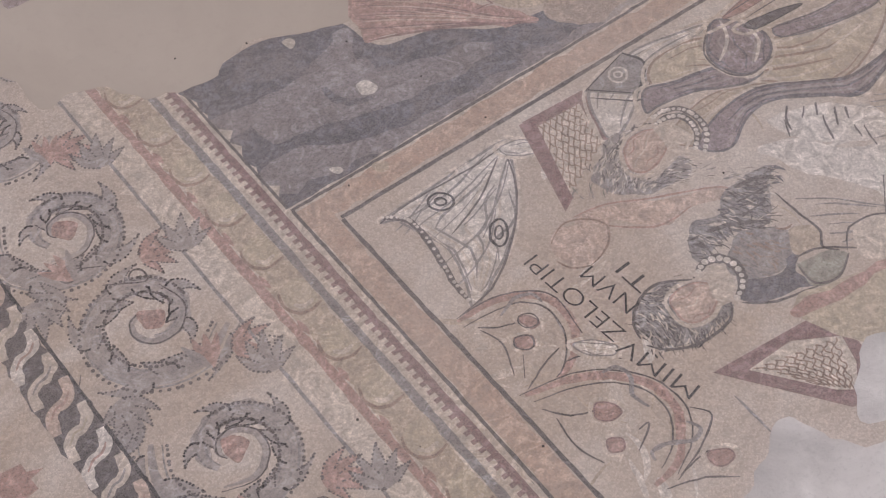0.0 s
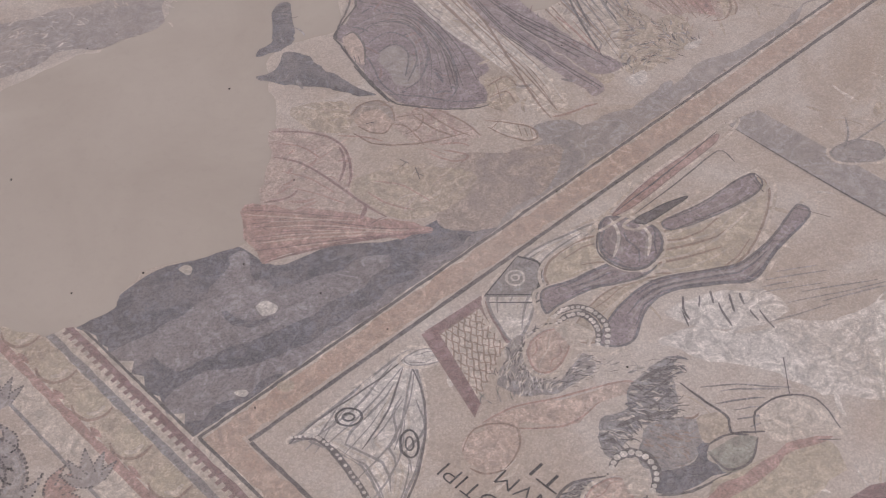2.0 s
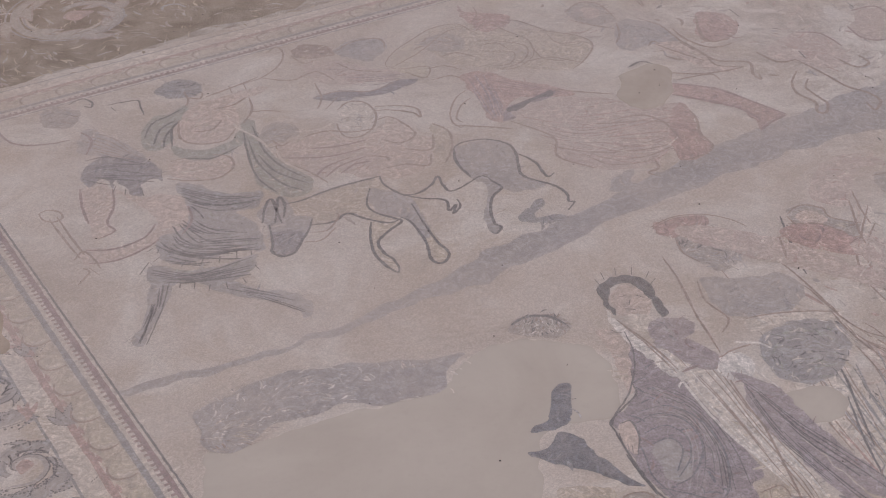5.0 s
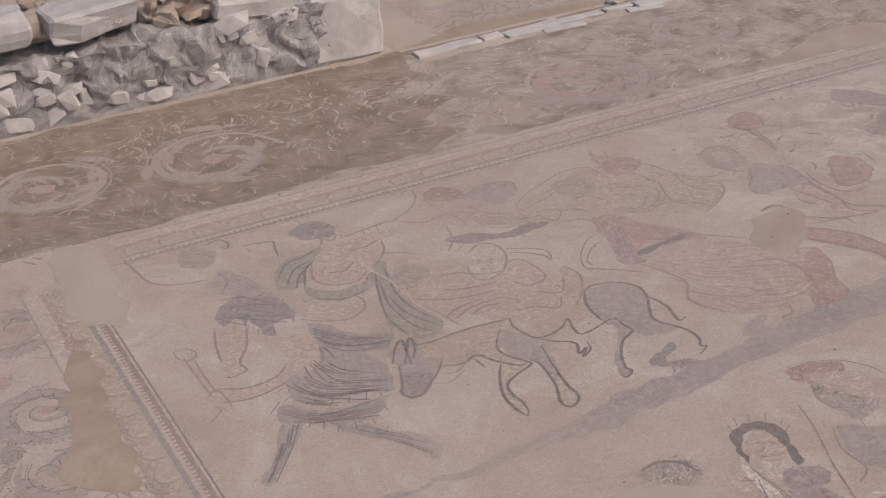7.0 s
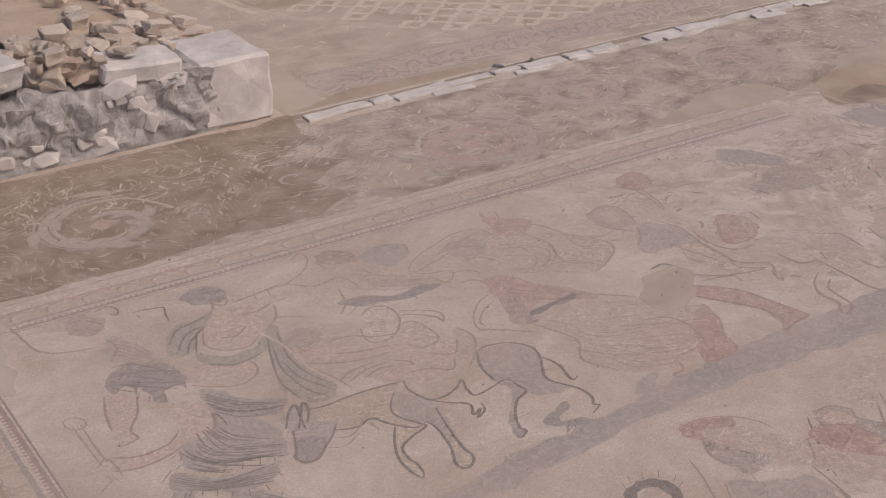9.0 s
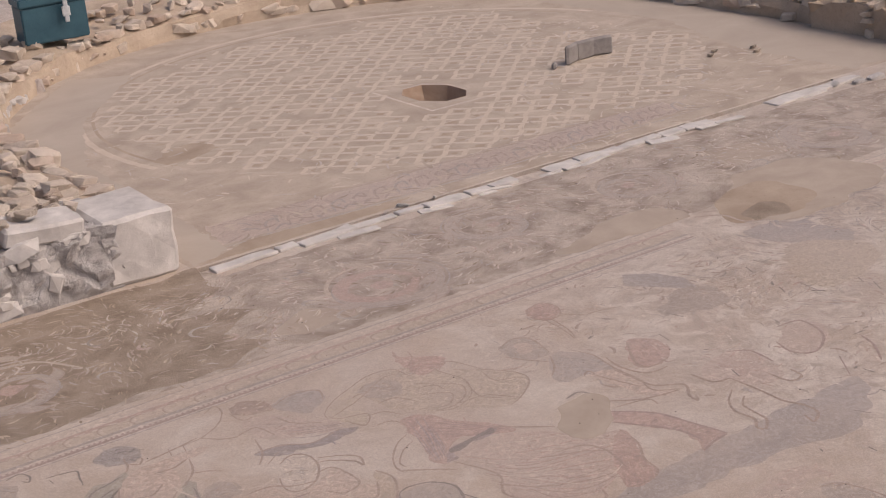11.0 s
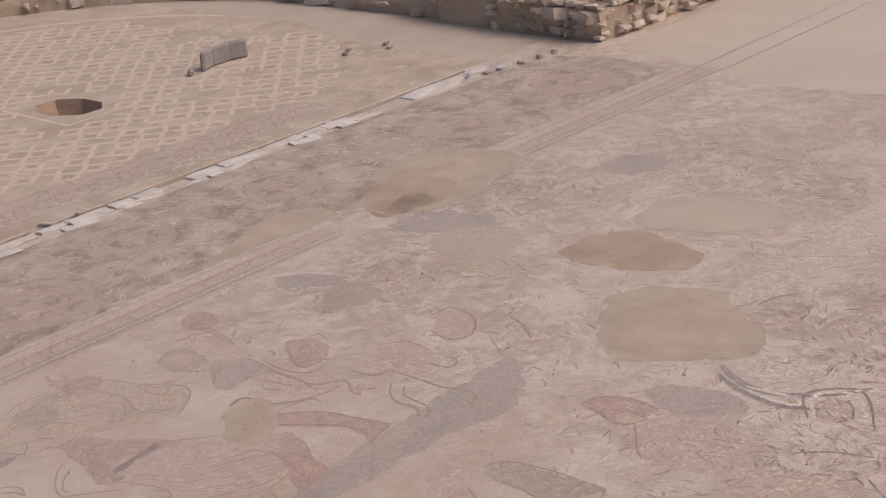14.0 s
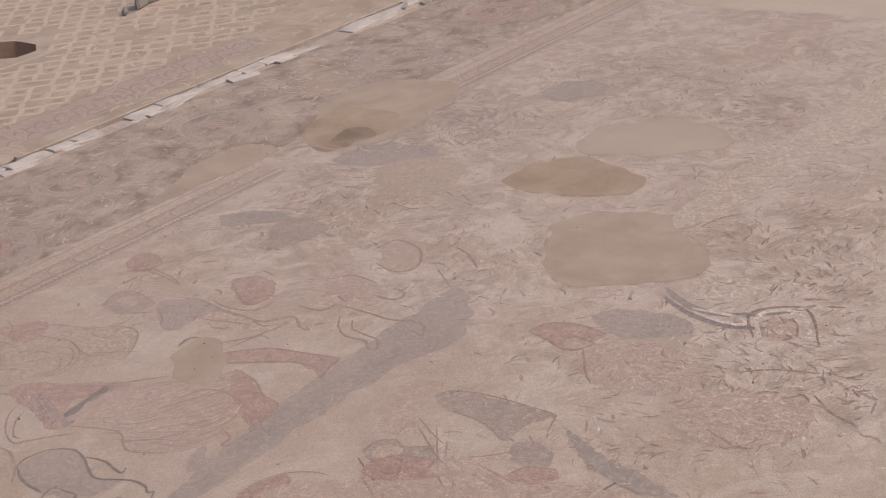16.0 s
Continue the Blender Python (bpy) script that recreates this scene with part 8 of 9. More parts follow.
fill(fig, "lacuna", [(5.26, 2.51), (5.60, 2.72), (5.80, 2.82), (6.04, 2.73), (6.21, 2.42), (6.24, 2.16), (6.00, 1.99), (5.91, 1.80), (5.76, 1.68), (5.53, 1.68), (5.34, 1.86), (5.17, 2.09), (5.12, 2.29)], M["tan"], ragged=0.05)
fill(fig, "lacuna", [(7.05, 3.53), (7.44, 3.51), (7.73, 3.17), (7.72, 2.79), (7.53, 2.55), (7.24, 2.64), (7.01, 2.99), (6.92, 3.30)], M["fill"], ragged=0.08)
fig = inlay("brown_repair", "brown sandy repair around a shallow hollow", 6.50, 3.15, "mortar patch")
fill(fig, "lacuna", [(6.25, 3.57), (6.61, 3.55), (6.82, 3.37), (6.81, 3.04), (6.68, 2.73), (6.46, 2.67), (6.24, 2.96), (6.16, 3.31)], M["sand"], ragged=0.05)
fig = inlay("grey_foliage_band", "rough blue-grey band of loose worn mosaic stones", 0.71, 1.96, "mosaic band")
fill(fig, "stone_bed", [(0.241, 2.188), (0.414, 2.217), (0.611, 2.202), (0.842, 2.144), (1.047, 2.032), (1.224, 1.964), (1.303, 1.903), (1.184, 1.850), (1.046, 1.751), (0.886, 1.837), (0.717, 1.904), (0.517, 1.905), (0.346, 1.907), (0.214, 1.879), (0.139, 1.968)], M["haze"], ragged=0.06)
scatter(fig, "stone_row", [(0.241, 2.188), (0.414, 2.217), (0.611, 2.202), (0.842, 2.144), (1.047, 2.032), (1.224, 1.964), (1.303, 1.903), (1.184, 1.850), (1.046, 1.751), (0.886, 1.837), (0.717, 1.904), (0.517, 1.905), (0.346, 1.907), (0.214, 1.879), (0.139, 1.968)], ("haze", "cream", "grey", "shade", "worn", "white"), 1700, 0.3)
fill(fig, "slate_end", [(0.812, 1.939), (1.009, 1.964), (1.224, 1.917), (1.291, 1.901), (1.087, 1.768), (0.921, 1.806), (0.819, 1.855)], M["shade"], ragged=0.06)
scatter(fig, "stone_row", [(0.139, 1.968), (0.262, 2.097), (0.342, 2.002), (0.323, 1.910), (0.211, 1.873)], ("worn", "cream", "brown", "buff"), 1500, 0.3)
fig = inlay("oval_fragment", "dark oval patch of rough loose stones in mortar", 1.68, 1.92, "mosaic fragment")
fill(fig, "patch", [(1.571, 1.970), (1.675, 2.012), (1.761, 1.965), (1.793, 1.858), (1.745, 1.805), (1.624, 1.846), (1.570, 1.916)], M["worn_grey"], ragged=0.05)
scatter(fig, "stone_row", [(1.571, 1.970), (1.675, 2.012), (1.761, 1.965), (1.793, 1.858), (1.745, 1.805), (1.624, 1.846), (1.570, 1.916)], ("dark", "white", "brown", "cream"), 3800, 0.24)
strokes(fig, "rim", [[(1.588, 1.988), (1.671, 2.004), (1.752, 1.961), (1.787, 1.862)]], 0.018, M["dark"])
fig = inlay("brown_hollow", "brown sandy worn hollow in beige mortar", 6.63, 5.29, "mortar patch")
fill(fig, "lacuna", [(6.727, 5.786), (7.194, 5.942), (7.509, 5.814), (7.772, 5.457), (7.704, 5.113), (7.179, 4.907), (6.701, 4.860), (6.317, 4.995), (6.217, 5.279)], M["tan"], ragged=0.10)
fill(fig, "sand", [(6.384, 5.556), (6.705, 5.702), (6.954, 5.646), (7.041, 5.373), (6.893, 5.109), (6.533, 4.996), (6.302, 5.053), (6.131, 5.191)], M["sand"], ragged=0.10)
# flat patch: the dark side of the hollow is put into the colour
fill(fig, "sand", [(6.291, 5.225), (6.515, 5.303), (6.646, 5.217), (6.625, 5.039), (6.430, 5.009), (6.267, 5.058)], M["dirt_shade"], ragged=0.08)
strokes(fig, "rim", [[(6.026, 5.422), (6.197, 5.304), (6.212, 5.089), (6.389, 4.981)], [(6.129, 5.471), (6.254, 5.392)]], 0.025, M["brown"])
fig = inlay("bare_patch", "smooth beige mortar patch beside the worn border", 5.68, 5.66, "mortar patch")
fill(fig, "lacuna", [(4.905, 5.612), (5.228, 5.754), (5.621, 5.837), (5.929, 5.807), (6.073, 5.624), (6.030, 5.438), (5.731, 5.464), (5.322, 5.490), (5.021, 5.504)], M["tan"], ragged=0.08)
strokes(fig, "rim", [[(5.818, 6.033), (5.998, 5.885), (6.103, 5.626), (6.081, 5.492)]], 0.025, M["brown"])
fig = inlay("mortar_strip", "smooth beige mortar strip along the old border", 7.47, 2.07, "mortar patch")
fill(fig, "strip", [(6.34, 2.26), (6.97, 2.27), (7.61, 2.25), (8.73, 2.19), (9.20, 2.10), (8.63, 1.83), (7.60, 1.91), (7.11, 1.90), (6.41, 1.98), (6.10, 2.10)], M["cream"], ragged=0.05)
strokes(fig, "crack", [[(6.81, 2.59), (6.93, 2.24), (7.11, 1.90), (7.23, 1.65)]], 0.010, M["grey"])
fig = inlay("tangled_worn_field", "rose-grey worn mosaic field with tangled strands", 6.28, 1.54, "mosaic figure")
scatter(fig, "field", [(6.14, 1.98), (6.35, 1.87), (6.66, 1.66), (6.78, 1.24), (6.20, 0.96), (6.04, 1.25), (6.05, 1.55), (6.00, 1.82)], ("worn_grey", "brown", "cream", "haze", "rose", "buff"), 260, 0.6)
scatter(fig, "field", [(5.57, 1.49), (5.85, 1.29), (6.06, 0.90), (5.63, 0.68), (5.50, 0.90), (5.44, 1.14)], ("rose", "pink", "cream", "brown", "haze"), 260, 0.6)
scatter(fig, "field", [(4.55, 1.28), (4.80, 1.10), (4.84, 0.81), (5.02, 0.39), (4.62, 0.19), (4.50, 0.62), (4.41, 0.87), (4.36, 1.16)], ("worn_grey", "brown", "cream", "haze", "rose", "buff"), 260, 0.6)
scatter(fig, "field", [(5.10, 0.95), (5.24, 0.77), (5.34, 0.54), (5.07, 0.41), (4.97, 0.63)], ("worn_grey", "brown", "cream", "haze", "rose", "buff"), 260, 0.6)
fig = inlay("corner_repair", "beige mortar repair over a broken border corner", -0.01, 5.00, "mortar patch")
fill(fig, "lacuna", [(-0.09, 5.49), (0.06, 5.51), (0.18, 5.27), (0.15, 4.94), (0.09, 4.46), (-0.05, 4.48), (-0.16, 4.63), (-0.14, 4.97), (-0.13, 5.27)], M["fill"], ragged=0.05)
fig = inlay("sandy_margin", "brown sandy ground where the scroll border is lost", -0.34, 3.55, "mortar patch")
fill(fig, "ground", [(-0.24, 4.34), (-0.17, 4.16), (-0.22, 3.72), (-0.24, 3.40), (-0.28, 3.07), (-0.33, 3.00), (-0.48, 3.11), (-0.58, 3.30), (-0.45, 3.52), (-0.39, 3.94)], M["sand"], ragged=0.05)

# ---- letters set in black tesserae ----
def letters(word, start, end):
    """A word on the ground whose foot runs from start to end."""
    cu = bpy.data.curves.new("inscription", "FONT")
    cu.body, cu.size, cu.offset = word, 1.0, -0.014
    tmp = bpy.data.objects.new("inscription", cu)
    me = bpy.data.meshes.new_from_object(tmp)
    bpy.data.objects.remove(tmp)
    me.materials.append(M["black"])
    xs = [v.co.x for v in me.vertices]
    a = math.atan2(end[1] - start[1], end[0] - start[0])
    k = math.hypot(end[1] - start[1], end[0] - start[0]) / (max(xs) - min(xs))
    for v in me.vertices:
        v.co = Vector(((v.co.x - min(xs)) * k, v.co.y * 0.085, 0))
    ob = new("inscription", me)
    ob.matrix_basis = pose(start[0], start[1], layer() + 0.00002, 0, 0, math.degrees(a))
    return tagged(ob, "black lettering set into the cream mosaic ground", "inscription", "inscriptions of the panel")


letters("MIMV", (0.561, -1.221), (0.503, -0.966))
letters("ZELOTIPI", (0.519, -0.953), (0.491, -0.573))
letters("NVM", (0.615, -0.900), (0.594, -0.709))
letters("TI", (0.695, -0.873), (0.689, -0.765))

# ---- small finds on the floor ----
def pebble_mesh(seed, sx, sy, sz, wear=0.16):
    """A broken stone: odd seeds angular lumps, even seeds worn blocks."""
    bm = bmesh.new()
    if seed % 3:
        bmesh.ops.create_icosphere(bm, subdivisions=1, radius=0.62)
    else:
        bmesh.ops.create_cube(bm, size=1.0)
        bmesh.ops.bevel(bm, geom=bm.edges[:], offset=0.14, segments=1, affect="EDGES")
    for v in bm.verts:
        d = noise.noise_vector(v.co * 1.7 + Vector((seed * 7.3, seed * 1.9, seed)))
        v.co += d * wear
        v.co = Vector((v.co.x * sx, v.co.y * sy, max(-0.4, min(0.42, v.co.z)) * sz * 1.2))
    me = bpy.data.meshes.new("stone")
    bm.to_mesh(me)
    bm.free()
    return me


def stone_set(material, n, sx, sy, sz, wear=0.16, seed=0):
    out = []
    for k in range(n):
        me = pebble_mesh(k + 1 + seed, sx * (0.8 + 0.5 * noise.cell(Vector((k, seed, 1)))), sy, sz * (0.85 + 0.35 * noise.cell(Vector((k, seed, 5)))), wear)
        me.materials.append(material)
        out.append(me)
    return out


RUBBLE = stone_set(M["rubble"], 12, 0.24, 0.20, 0.15, 0.34, 3)
BIG = stone_set(M["rubble"], 8, 0.40, 0.28, 0.17, 0.26, 30)
LIME = stone_set(M["lime"], 6, 0.42, 0.16, 0.26, 0.22, 90)
FACE = stone_set(M["ashlar"], 6, 0.42, 0.22, 0.20, 0.10, 60)


def slab_mesh(w, d, h, seed, material, wear=0.03, edge=0.022):
    """A dressed block with broken edges."""
    bm = bmesh.new()
    bmesh.ops.create_cube(bm, size=1.0)
    for v in bm.verts:
        v.co = Vector((v.co.x * w, v.co.y * d, v.co.z * h))
    bmesh.ops.bevel(bm, geom=bm.edges[:], offset=edge, segments=1, affect="EDGES")
    bmesh.ops.subdivide_edges(bm, edges=[e for e in bm.edges if e.calc_length() > 0.12], cuts=2, use_grid_fill=True)
    for v in bm.verts:
        v.co += noise.noise_vector(v.co * 6 + Vector((seed, seed * 3, 1))) * wear
    me = bpy.data.meshes.new("block")
    bm.to_mesh(me)
    bm.free()
    me.materials.append(material)
    return me


def rough_core(name, parent, x0, y0, x1, y1, h, material, bump=0.04, cell=0.07):
    """A rough-faced mass of mortar between two corners."""
    bm = bmesh.new()
    nx, ny, nz = (max(2, int(abs(d) / cell)) for d in (x1 - x0, y1 - y0, h))
    cut = lambda c, n, a, b: a + (b - a) * c / n

    def grid(f, n, m):
        vs = [[bm.verts.new(f(i / n, j / m)) for j in range(m + 1)] for i in range(n + 1)]
        for i in range(n):
            for j in range(m):
                bm.faces.new((vs[i][j], vs[i + 1][j], vs[i + 1][j + 1], vs[i][j + 1]))
    lx, ly = x1 - x0, y1 - y0
    grid(lambda a, b: (x0 + lx * a, y0, h * b - 0.03), nx, nz)
    grid(lambda a, b: (x1, y0 + ly * a, h * b - 0.03), ny, nz)
    grid(lambda a, b: (x1 - lx * a, y1, h * b - 0.03), nx, nz)
    grid(lambda a, b: (x0, y1 - ly * a, h * b - 0.03), ny, nz)
    grid(lambda a, b: (x0 + lx * a, y0 + ly * b, h - 0.03), nx, ny)
    bmesh.ops.remove_doubles(bm, verts=bm.verts, dist=0.001)
    for v in bm.verts:
        p = v.co.copy()
        k = min(1.0, max(0.0, p.z / 0.08))
        v.co += (noise.noise_vector(p * 6.5) * bump + noise.noise_vector(p * 2.2 + Vector((5, 5, 5))) * bump * 0.8 + noise.noise_vector(p * 19) * bump * 0.45) * k
    o = parent.location
    bmesh.ops.translate(bm, verts=bm.verts, vec=-o)
    return part(name, bm, material, parent)


def lay(parent, me, x, y, z, rx=0, ry=0, rz=0, s=1.0, name="stone"):
    o = parent.location
    return piece(name, me, parent, pose(x - o.x, y - o.y, z - o.z, rx, ry, rz) @ Matrix.Scale(s, 4))


# loose grit strewn over the floor
grit = tagged(empty("loose_grit", 3.0, 2.5), "tiny dark grains of grit strewn over the mosaic", "grit", kind="stuff")
bm = bmesh.new()
for k in range(170):
    x, y, r = random.uniform(-0.3, 7.0), random.uniform(-1.2, 6.9), random.uniform(0.002, 0.0055)
    m = pose(x - 3.0, y - 2.5, 0.0035, 0, 0, random.uniform(0, 360)) @ Matrix.Diagonal((1.0, random.uniform(0.6, 1.0), 0.6, 1.0))
    bmesh.ops.create_icosphere(bm, subdivisions=1, radius=r, matrix=m)
tagged(part("grain", bm, M["groove"], grit), kind="stuff")

# near wall: rough lime face, dressed blocks at its end, loose rubble on top
wall_near = tagged(empty("wall_near", 1.0, 7.6), "low white limestone wall with rubble core", "wall", kind="structure")
rough_core("lime_face", wall_near, -3.2, 7.36, 2.40, 8.15, 0.50, M["rough"], 0.060, 0.022)
lay(wall_near, slab_mesh(0.56, 0.72, 0.50, 2, M["lime"], 0.02, 0.03), 2.56, 7.71, 0.245, 0, 1, 1, name="block")
lay(wall_near, slab_mesh(0.56, 0.36, 0.13, 5, M["lime"], 0.03), 1.92, 7.54, 0.53, 3, 4, -3, name="block")
lay(wall_near, slab_mesh(0.62, 0.34, 0.20, 11, M["ashlar"], 0.06), 0.80, 7.58, 0.64, 4, -3, 3, name="block")
lay(wall_near, slab_mesh(0.70, 0.36, 0.22, 14, M["ashlar"], 0.05), 0.04, 7.58, 0.68, 3, 2, -2, name="block")
for k in range(60):
    lay(wall_near, LIME[k % 6], random.uniform(-1.2, 2.25), 7.375 + random.uniform(-0.008, 0.03), random.uniform(0.06, 0.46), random.uniform(-10, 10), random.uniform(-30, 30), random.uniform(-10, 10), random.uniform(0.18, 0.52))
for k in range(120):
    x = random.uniform(-0.8, 2.25)
    y = random.uniform(7.5, 8.15)
    lift = 0.50 + 0.10 * max(0, min(1, (2.1 - x) / 1.2)) + 0.18 * (y - 7.5)
    lay(wall_near, random.choice(RUBBLE), x, y, lift + random.uniform(-0.05, 0.05), random.uniform(-25, 25), random.uniform(-25, 25), random.uniform(0, 360), random.uniform(0.35, 0.85))
for x, z, s in ((1.30, 0.52, 0.8), (1.50, 0.54, 0.65), (1.22, 0.64, 0.6), (1.46, 0.64, 0.6), (1.85, 0.66, 0.5), (1.05, 0.70, 0.5), (1.66, 0.62, 0.5), (1.58, 0.70, 0.7), (1.36, 0.72, 0.6)):
    lay(wall_near, random.choice(RUBBLE), x, 7.52, z, 10, random.uniform(-15, 15), random.uniform(0, 360), s)

# apse wall: half-round of rubble, plastered at the foot on the near side
wall_apse = tagged(empty("wall_apse", 7.0, 14.9), "curved low rubble wall of the apse", "wall", kind="structure")
ACX, ACY, AR = 7.05, 10.85, 4.0


def apse_line(s):
    """s in metres along the inner face, from the near wall round to the far one."""
    if s < 3.0:
        return 3.0 + 0.02 * s, 7.85 + s, 180.0
    a = 180 - math.degrees((s - 3.0) / AR)
    if a > 0:
        return ACX + AR * math.cos(radians(a)), ACY + AR * math.sin(radians(a)), a
    return ACX + AR, ACY - (s - 3.0 - AR * math.pi), 0.0


bm = bmesh.new()
rings = []
LEN = 3.0 + AR * math.pi + 3.9
for k in range(121):
    s = LEN * k / 120
    x, y, a = apse_line(s)
    c, d = math.cos(radians(a)), math.sin(radians(a))
    prof = []
    for off, h in ((0, -0.02), (0.02, 0.10), (0.05, 0.20), (0.25, 0.25), (0.75, 0.30), (1.6, 0.36)):
        w = 0.05 * noise.noise(Vector((s * 2.3, off * 3, h * 9)))
        prof.append(bm.verts.new((x + c * (off + w) - 7.0, y + d * (off + w) - 14.9, h + (0.08 * noise.noise(Vector((s * 1.4, off * 2, 7))) if h > 0.05 else 0))))
    rings.append(prof)
for p, q in zip(rings, rings[1:]):
    for i in range(len(p) - 1):
        bm.faces.new((p[i], q[i], q[i + 1], p[i + 1]))
bmesh.ops.recalc_face_normals(bm, faces=bm.faces)
part("earth_core", bm, M["earth"], wall_apse, "brown earth and mortar core")
s = 0.1
while s < LEN:
    x, y, a = apse_line(s)
    c, d = math.cos(radians(a)), math.sin(radians(a))
    white = 3.2 < s < 6.2
    for off, z, big in ((0.10, 0.08, True), (0.16, 0.24, True), (0.48, 0.32, False), (0.85, 0.36, False)):
        if random.random() < (0.04 if big else 0.25):
            continue
        j = random.uniform(-0.05, 0.05)
        lay(wall_apse, random.choice(FACE if white and z < 0.2 else BIG if big and random.random() < 0.6 else RUBBLE), x + c * (off + j), y + d * (off + j), z + random.uniform(-0.03, 0.04), random.uniform(-12, 12), random.uniform(-12, 12), a + 90 + random.uniform(-25, 25), random.uniform(0.45, 0.95))
    s += random.uniform(0.10, 0.17)

# far wall: broad rubble-topped corner beside the screed
wall_far = tagged(empty("wall_far", 12.0, 7.5), "broad low rubble wall with rough stone facing", "wall", kind="structure")
rough_core("core", wall_far, 10.95, 6.72, 19.0, 8.9, 0.33, M["earth"], 0.05, 0.14)
x = 10.98
while x < 17:
    for z in (0.05, 0.15, 0.25, 0.34):
        lay(wall_far, random.choice(BIG if random.random() < 0.5 else RUBBLE), x + random.uniform(-0.05, 0.05), 6.74 - 0.02 * (x - 11) + random.uniform(-0.03, 0.05), z + random.uniform(-0.02, 0.03), random.uniform(-10, 10), random.uniform(-10, 10), random.uniform(-20, 20), random.uniform(0.35, 0.7))
    x += random.uniform(0.08, 0.14)
y = 6.85
while y < 8.2:
    for z in (0.05, 0.15, 0.25, 0.34):
        lay(wall_far, random.choice(BIG if random.random() < 0.4 else RUBBLE), 10.98 + random.uniform(-0.05, 0.05), y, z + random.uniform(-0.02, 0.03), random.uniform(-10, 10), random.uniform(-10, 10), 90 + random.uniform(-20, 20), random.uniform(0.4, 0.75))
    y += random.uniform(0.12, 0.2)
for k in range(430):
    lay(wall_far, random.choice(RUBBLE), random.uniform(11.0, 14.6), random.uniform(6.8, 9.3), 0.36 + random.uniform(-0.05, 0.07), random.uniform(-25, 25), random.uniform(-25, 25), random.uniform(0, 360), random.uniform(0.35, 0.72))

# white plaster kerb in front of the groove
kerb = tagged(empty("plaster_kerb", 6.0, 7.1), "broken white plaster kerb along a narrow groove", "kerb", kind="structure")
x = 2.98
k = 0
while x < 9.45:
    w = random.uniform(0.16, 0.52)
    if random.random() > 0.13:
        d = random.uniform(0.05, 0.12) + (0.04 if x > 7.6 else 0)
        lay(kerb, slab_mesh(w, d + 0.03, random.uniform(0.018, 0.03), k, M["lime"], 0.012, 0.005), x + w / 2, 7.20 - d / 2 + random.uniform(-0.012, 0.0), 0.008, random.uniform(-3, 3), random.uniform(-2, 2), random.uniform(-3, 3), name="plaster_piece")
    if random.random() < 0.6:
        d = random.uniform(0.04, 0.10)
        lay(kerb, slab_mesh(w * 0.7, d, 0.016, k + 60, M["lime"], 0.012, 0.004), x + w * random.random(), 7.09 - d / 2, 0.004, random.uniform(-5, 5), random.uniform(-4, 4), random.uniform(-12, 12), name="plaster_piece")
    x += w * random.uniform(0.97, 1.06)
    k += 1
for x, y, s in ((9.55, 7.0, 0.6), (9.75, 6.98, 0.75), (9.95, 6.94, 0.7), (10.2, 6.9, 0.65), (9.35, 7.1, 0.5), (10.4, 6.88, 0.6), (4.72, 7.3, 0.45), (5.0, 7.27, 0.4)):
    lay(kerb, random.choice(FACE), x, y, 0.015, random.uniform(-10, 10), random.uniform(-10, 10), random.uniform(-60, 60), s * 0.5)
groove = tagged(empty("drain_groove", 6.2, 7.25), "dark narrow groove cut along the apse step", "groove", kind="structure")
# near-black bed: the shade down in the groove is put into its colour
bm = bmesh.new()
bar(bm, 2.92, 7.205, 9.48, 7.285, -0.044, groove.location)
part("groove_shade_bed", bm, M["groove"], groove)

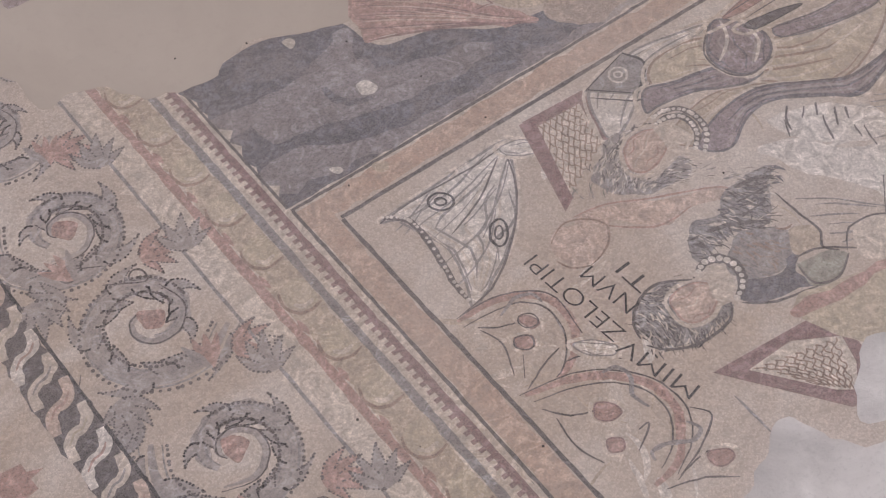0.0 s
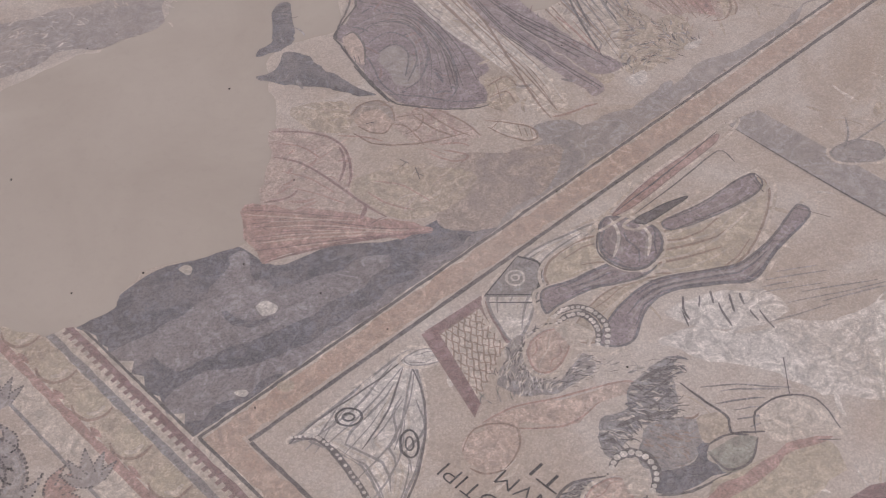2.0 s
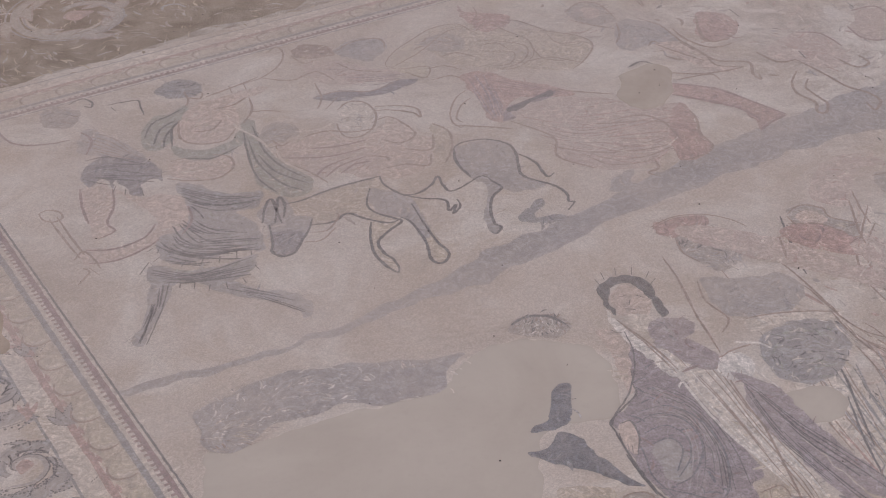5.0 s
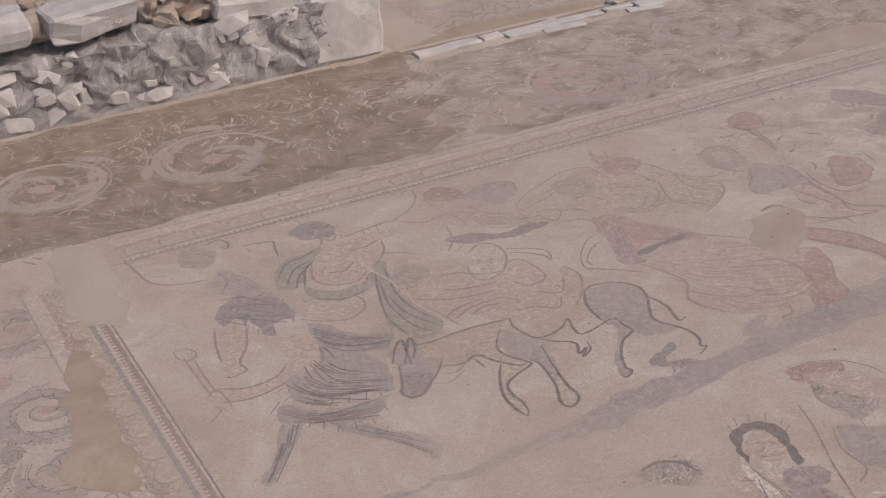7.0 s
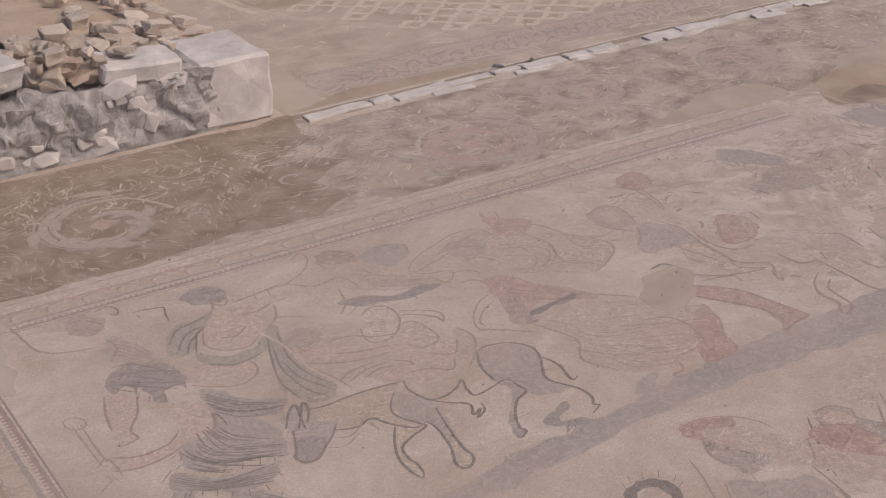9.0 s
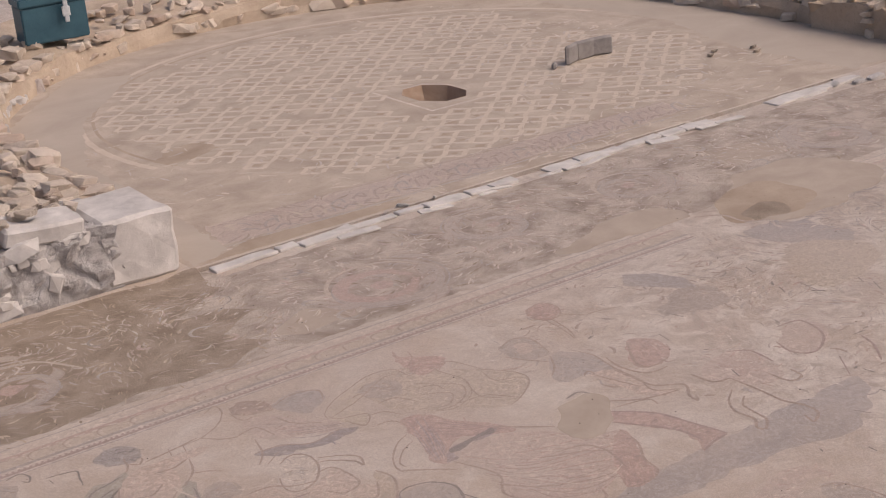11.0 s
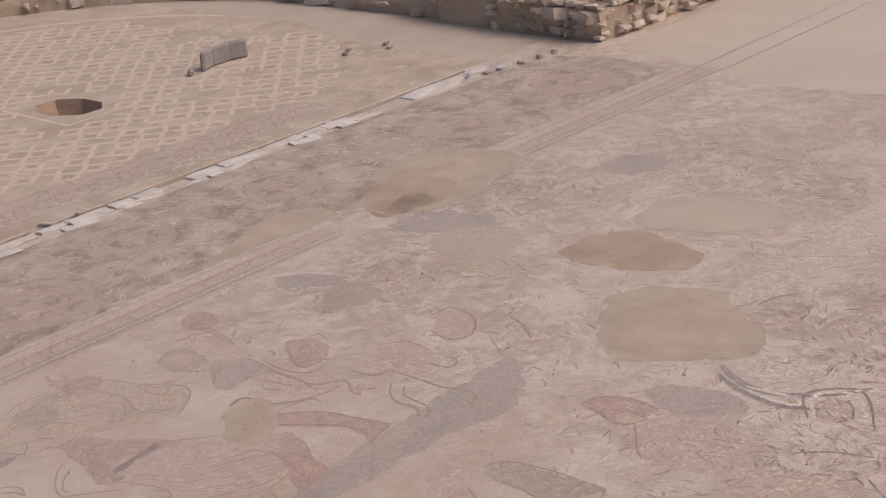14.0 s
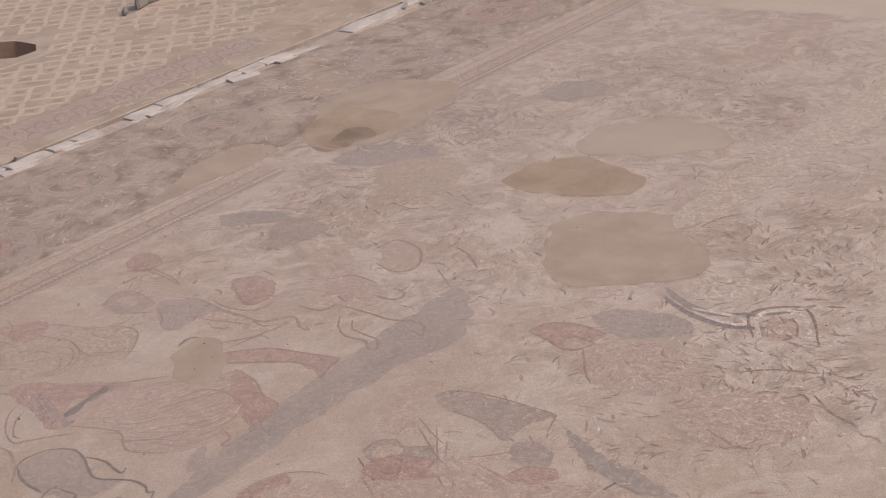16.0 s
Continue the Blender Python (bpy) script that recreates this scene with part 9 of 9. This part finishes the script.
# curved grey slabs standing on edge in the apse
ring_slabs = tagged(empty("curved_slab_rim", 8.5, 9.85), "dark grey curved slabs standing on edge", "stone rim")
for k in range(4):
    a = radians(118 - k * 22)
    w = 0.26
    x0, y0 = 8.16 + k * 0.20, 9.78 + (0.0, 0.05, 0.09, 0.07)[k]
    lay(ring_slabs, slab_mesh(w if k else 0.1, 0.05, 0.20 if k else 0.08, 40 + k, M["slab"], 0.008), x0 + (0.1 if k else 0.02), y0, 0.095 if k else 0.035, 0, 0, (40, 24, 4, -14)[k], name="slab")
for x, y in ((9.45, 8.85), (9.85, 8.6), (9.95, 8.75), (9.6, 8.95)):
    st = tagged(new("loose_stone", RUBBLE[2]), "small loose brown stone on the apse floor", "stone", "loose stones")
    st.matrix_basis = pose(x, y, 0.02, 10, 5, x * 90) @ Matrix.Scale(0.25, 4)

# teal metal box with a clasp, standing on the apse wall
chest = tagged(empty("teal_chest", 4.73, 14.30, 0.36), "dark teal painted metal chest with zinc clasp", "chest")
bm = bmesh.new()
bmesh.ops.create_cube(bm, size=1.0)
bmesh.ops.scale(bm, verts=bm.verts, vec=(0.74, 0.4, 0.42))
bmesh.ops.bevel(bm, geom=bm.edges[:], offset=0.015, segments=2, affect="EDGES")
bmesh.ops.translate(bm, verts=bm.verts, vec=(0.0, 0.25, 0.21))
part("body", bm, M["teal"], chest)
bm = bmesh.new()
bmesh.ops.create_cube(bm, size=1.0)
bmesh.ops.scale(bm, verts=bm.verts, vec=(0.78, 0.44, 0.10))
bmesh.ops.bevel(bm, geom=bm.edges[:], offset=0.015, segments=2, affect="EDGES")
bmesh.ops.translate(bm, verts=bm.verts, vec=(0.0, 0.25, 0.47))
part("lid", bm, M["teal"], chest)
bm = bmesh.new()
for z, w in ((0.42, 0.05), (0.33, 0.09), (0.26, 0.05)):
    r = bmesh.ops.create_cube(bm, size=1.0)["verts"]
    bmesh.ops.scale(bm, verts=r, vec=(w, 0.03, 0.11))
    bmesh.ops.translate(bm, verts=r, vec=(0.12, -0.02, z))
bmesh.ops.bevel(bm, geom=bm.edges[:], offset=0.008, segments=1, affect="EDGES")
part("clasp", bm, M["zinc"], chest)
chest.rotation_euler = (0, 0, radians(-6))
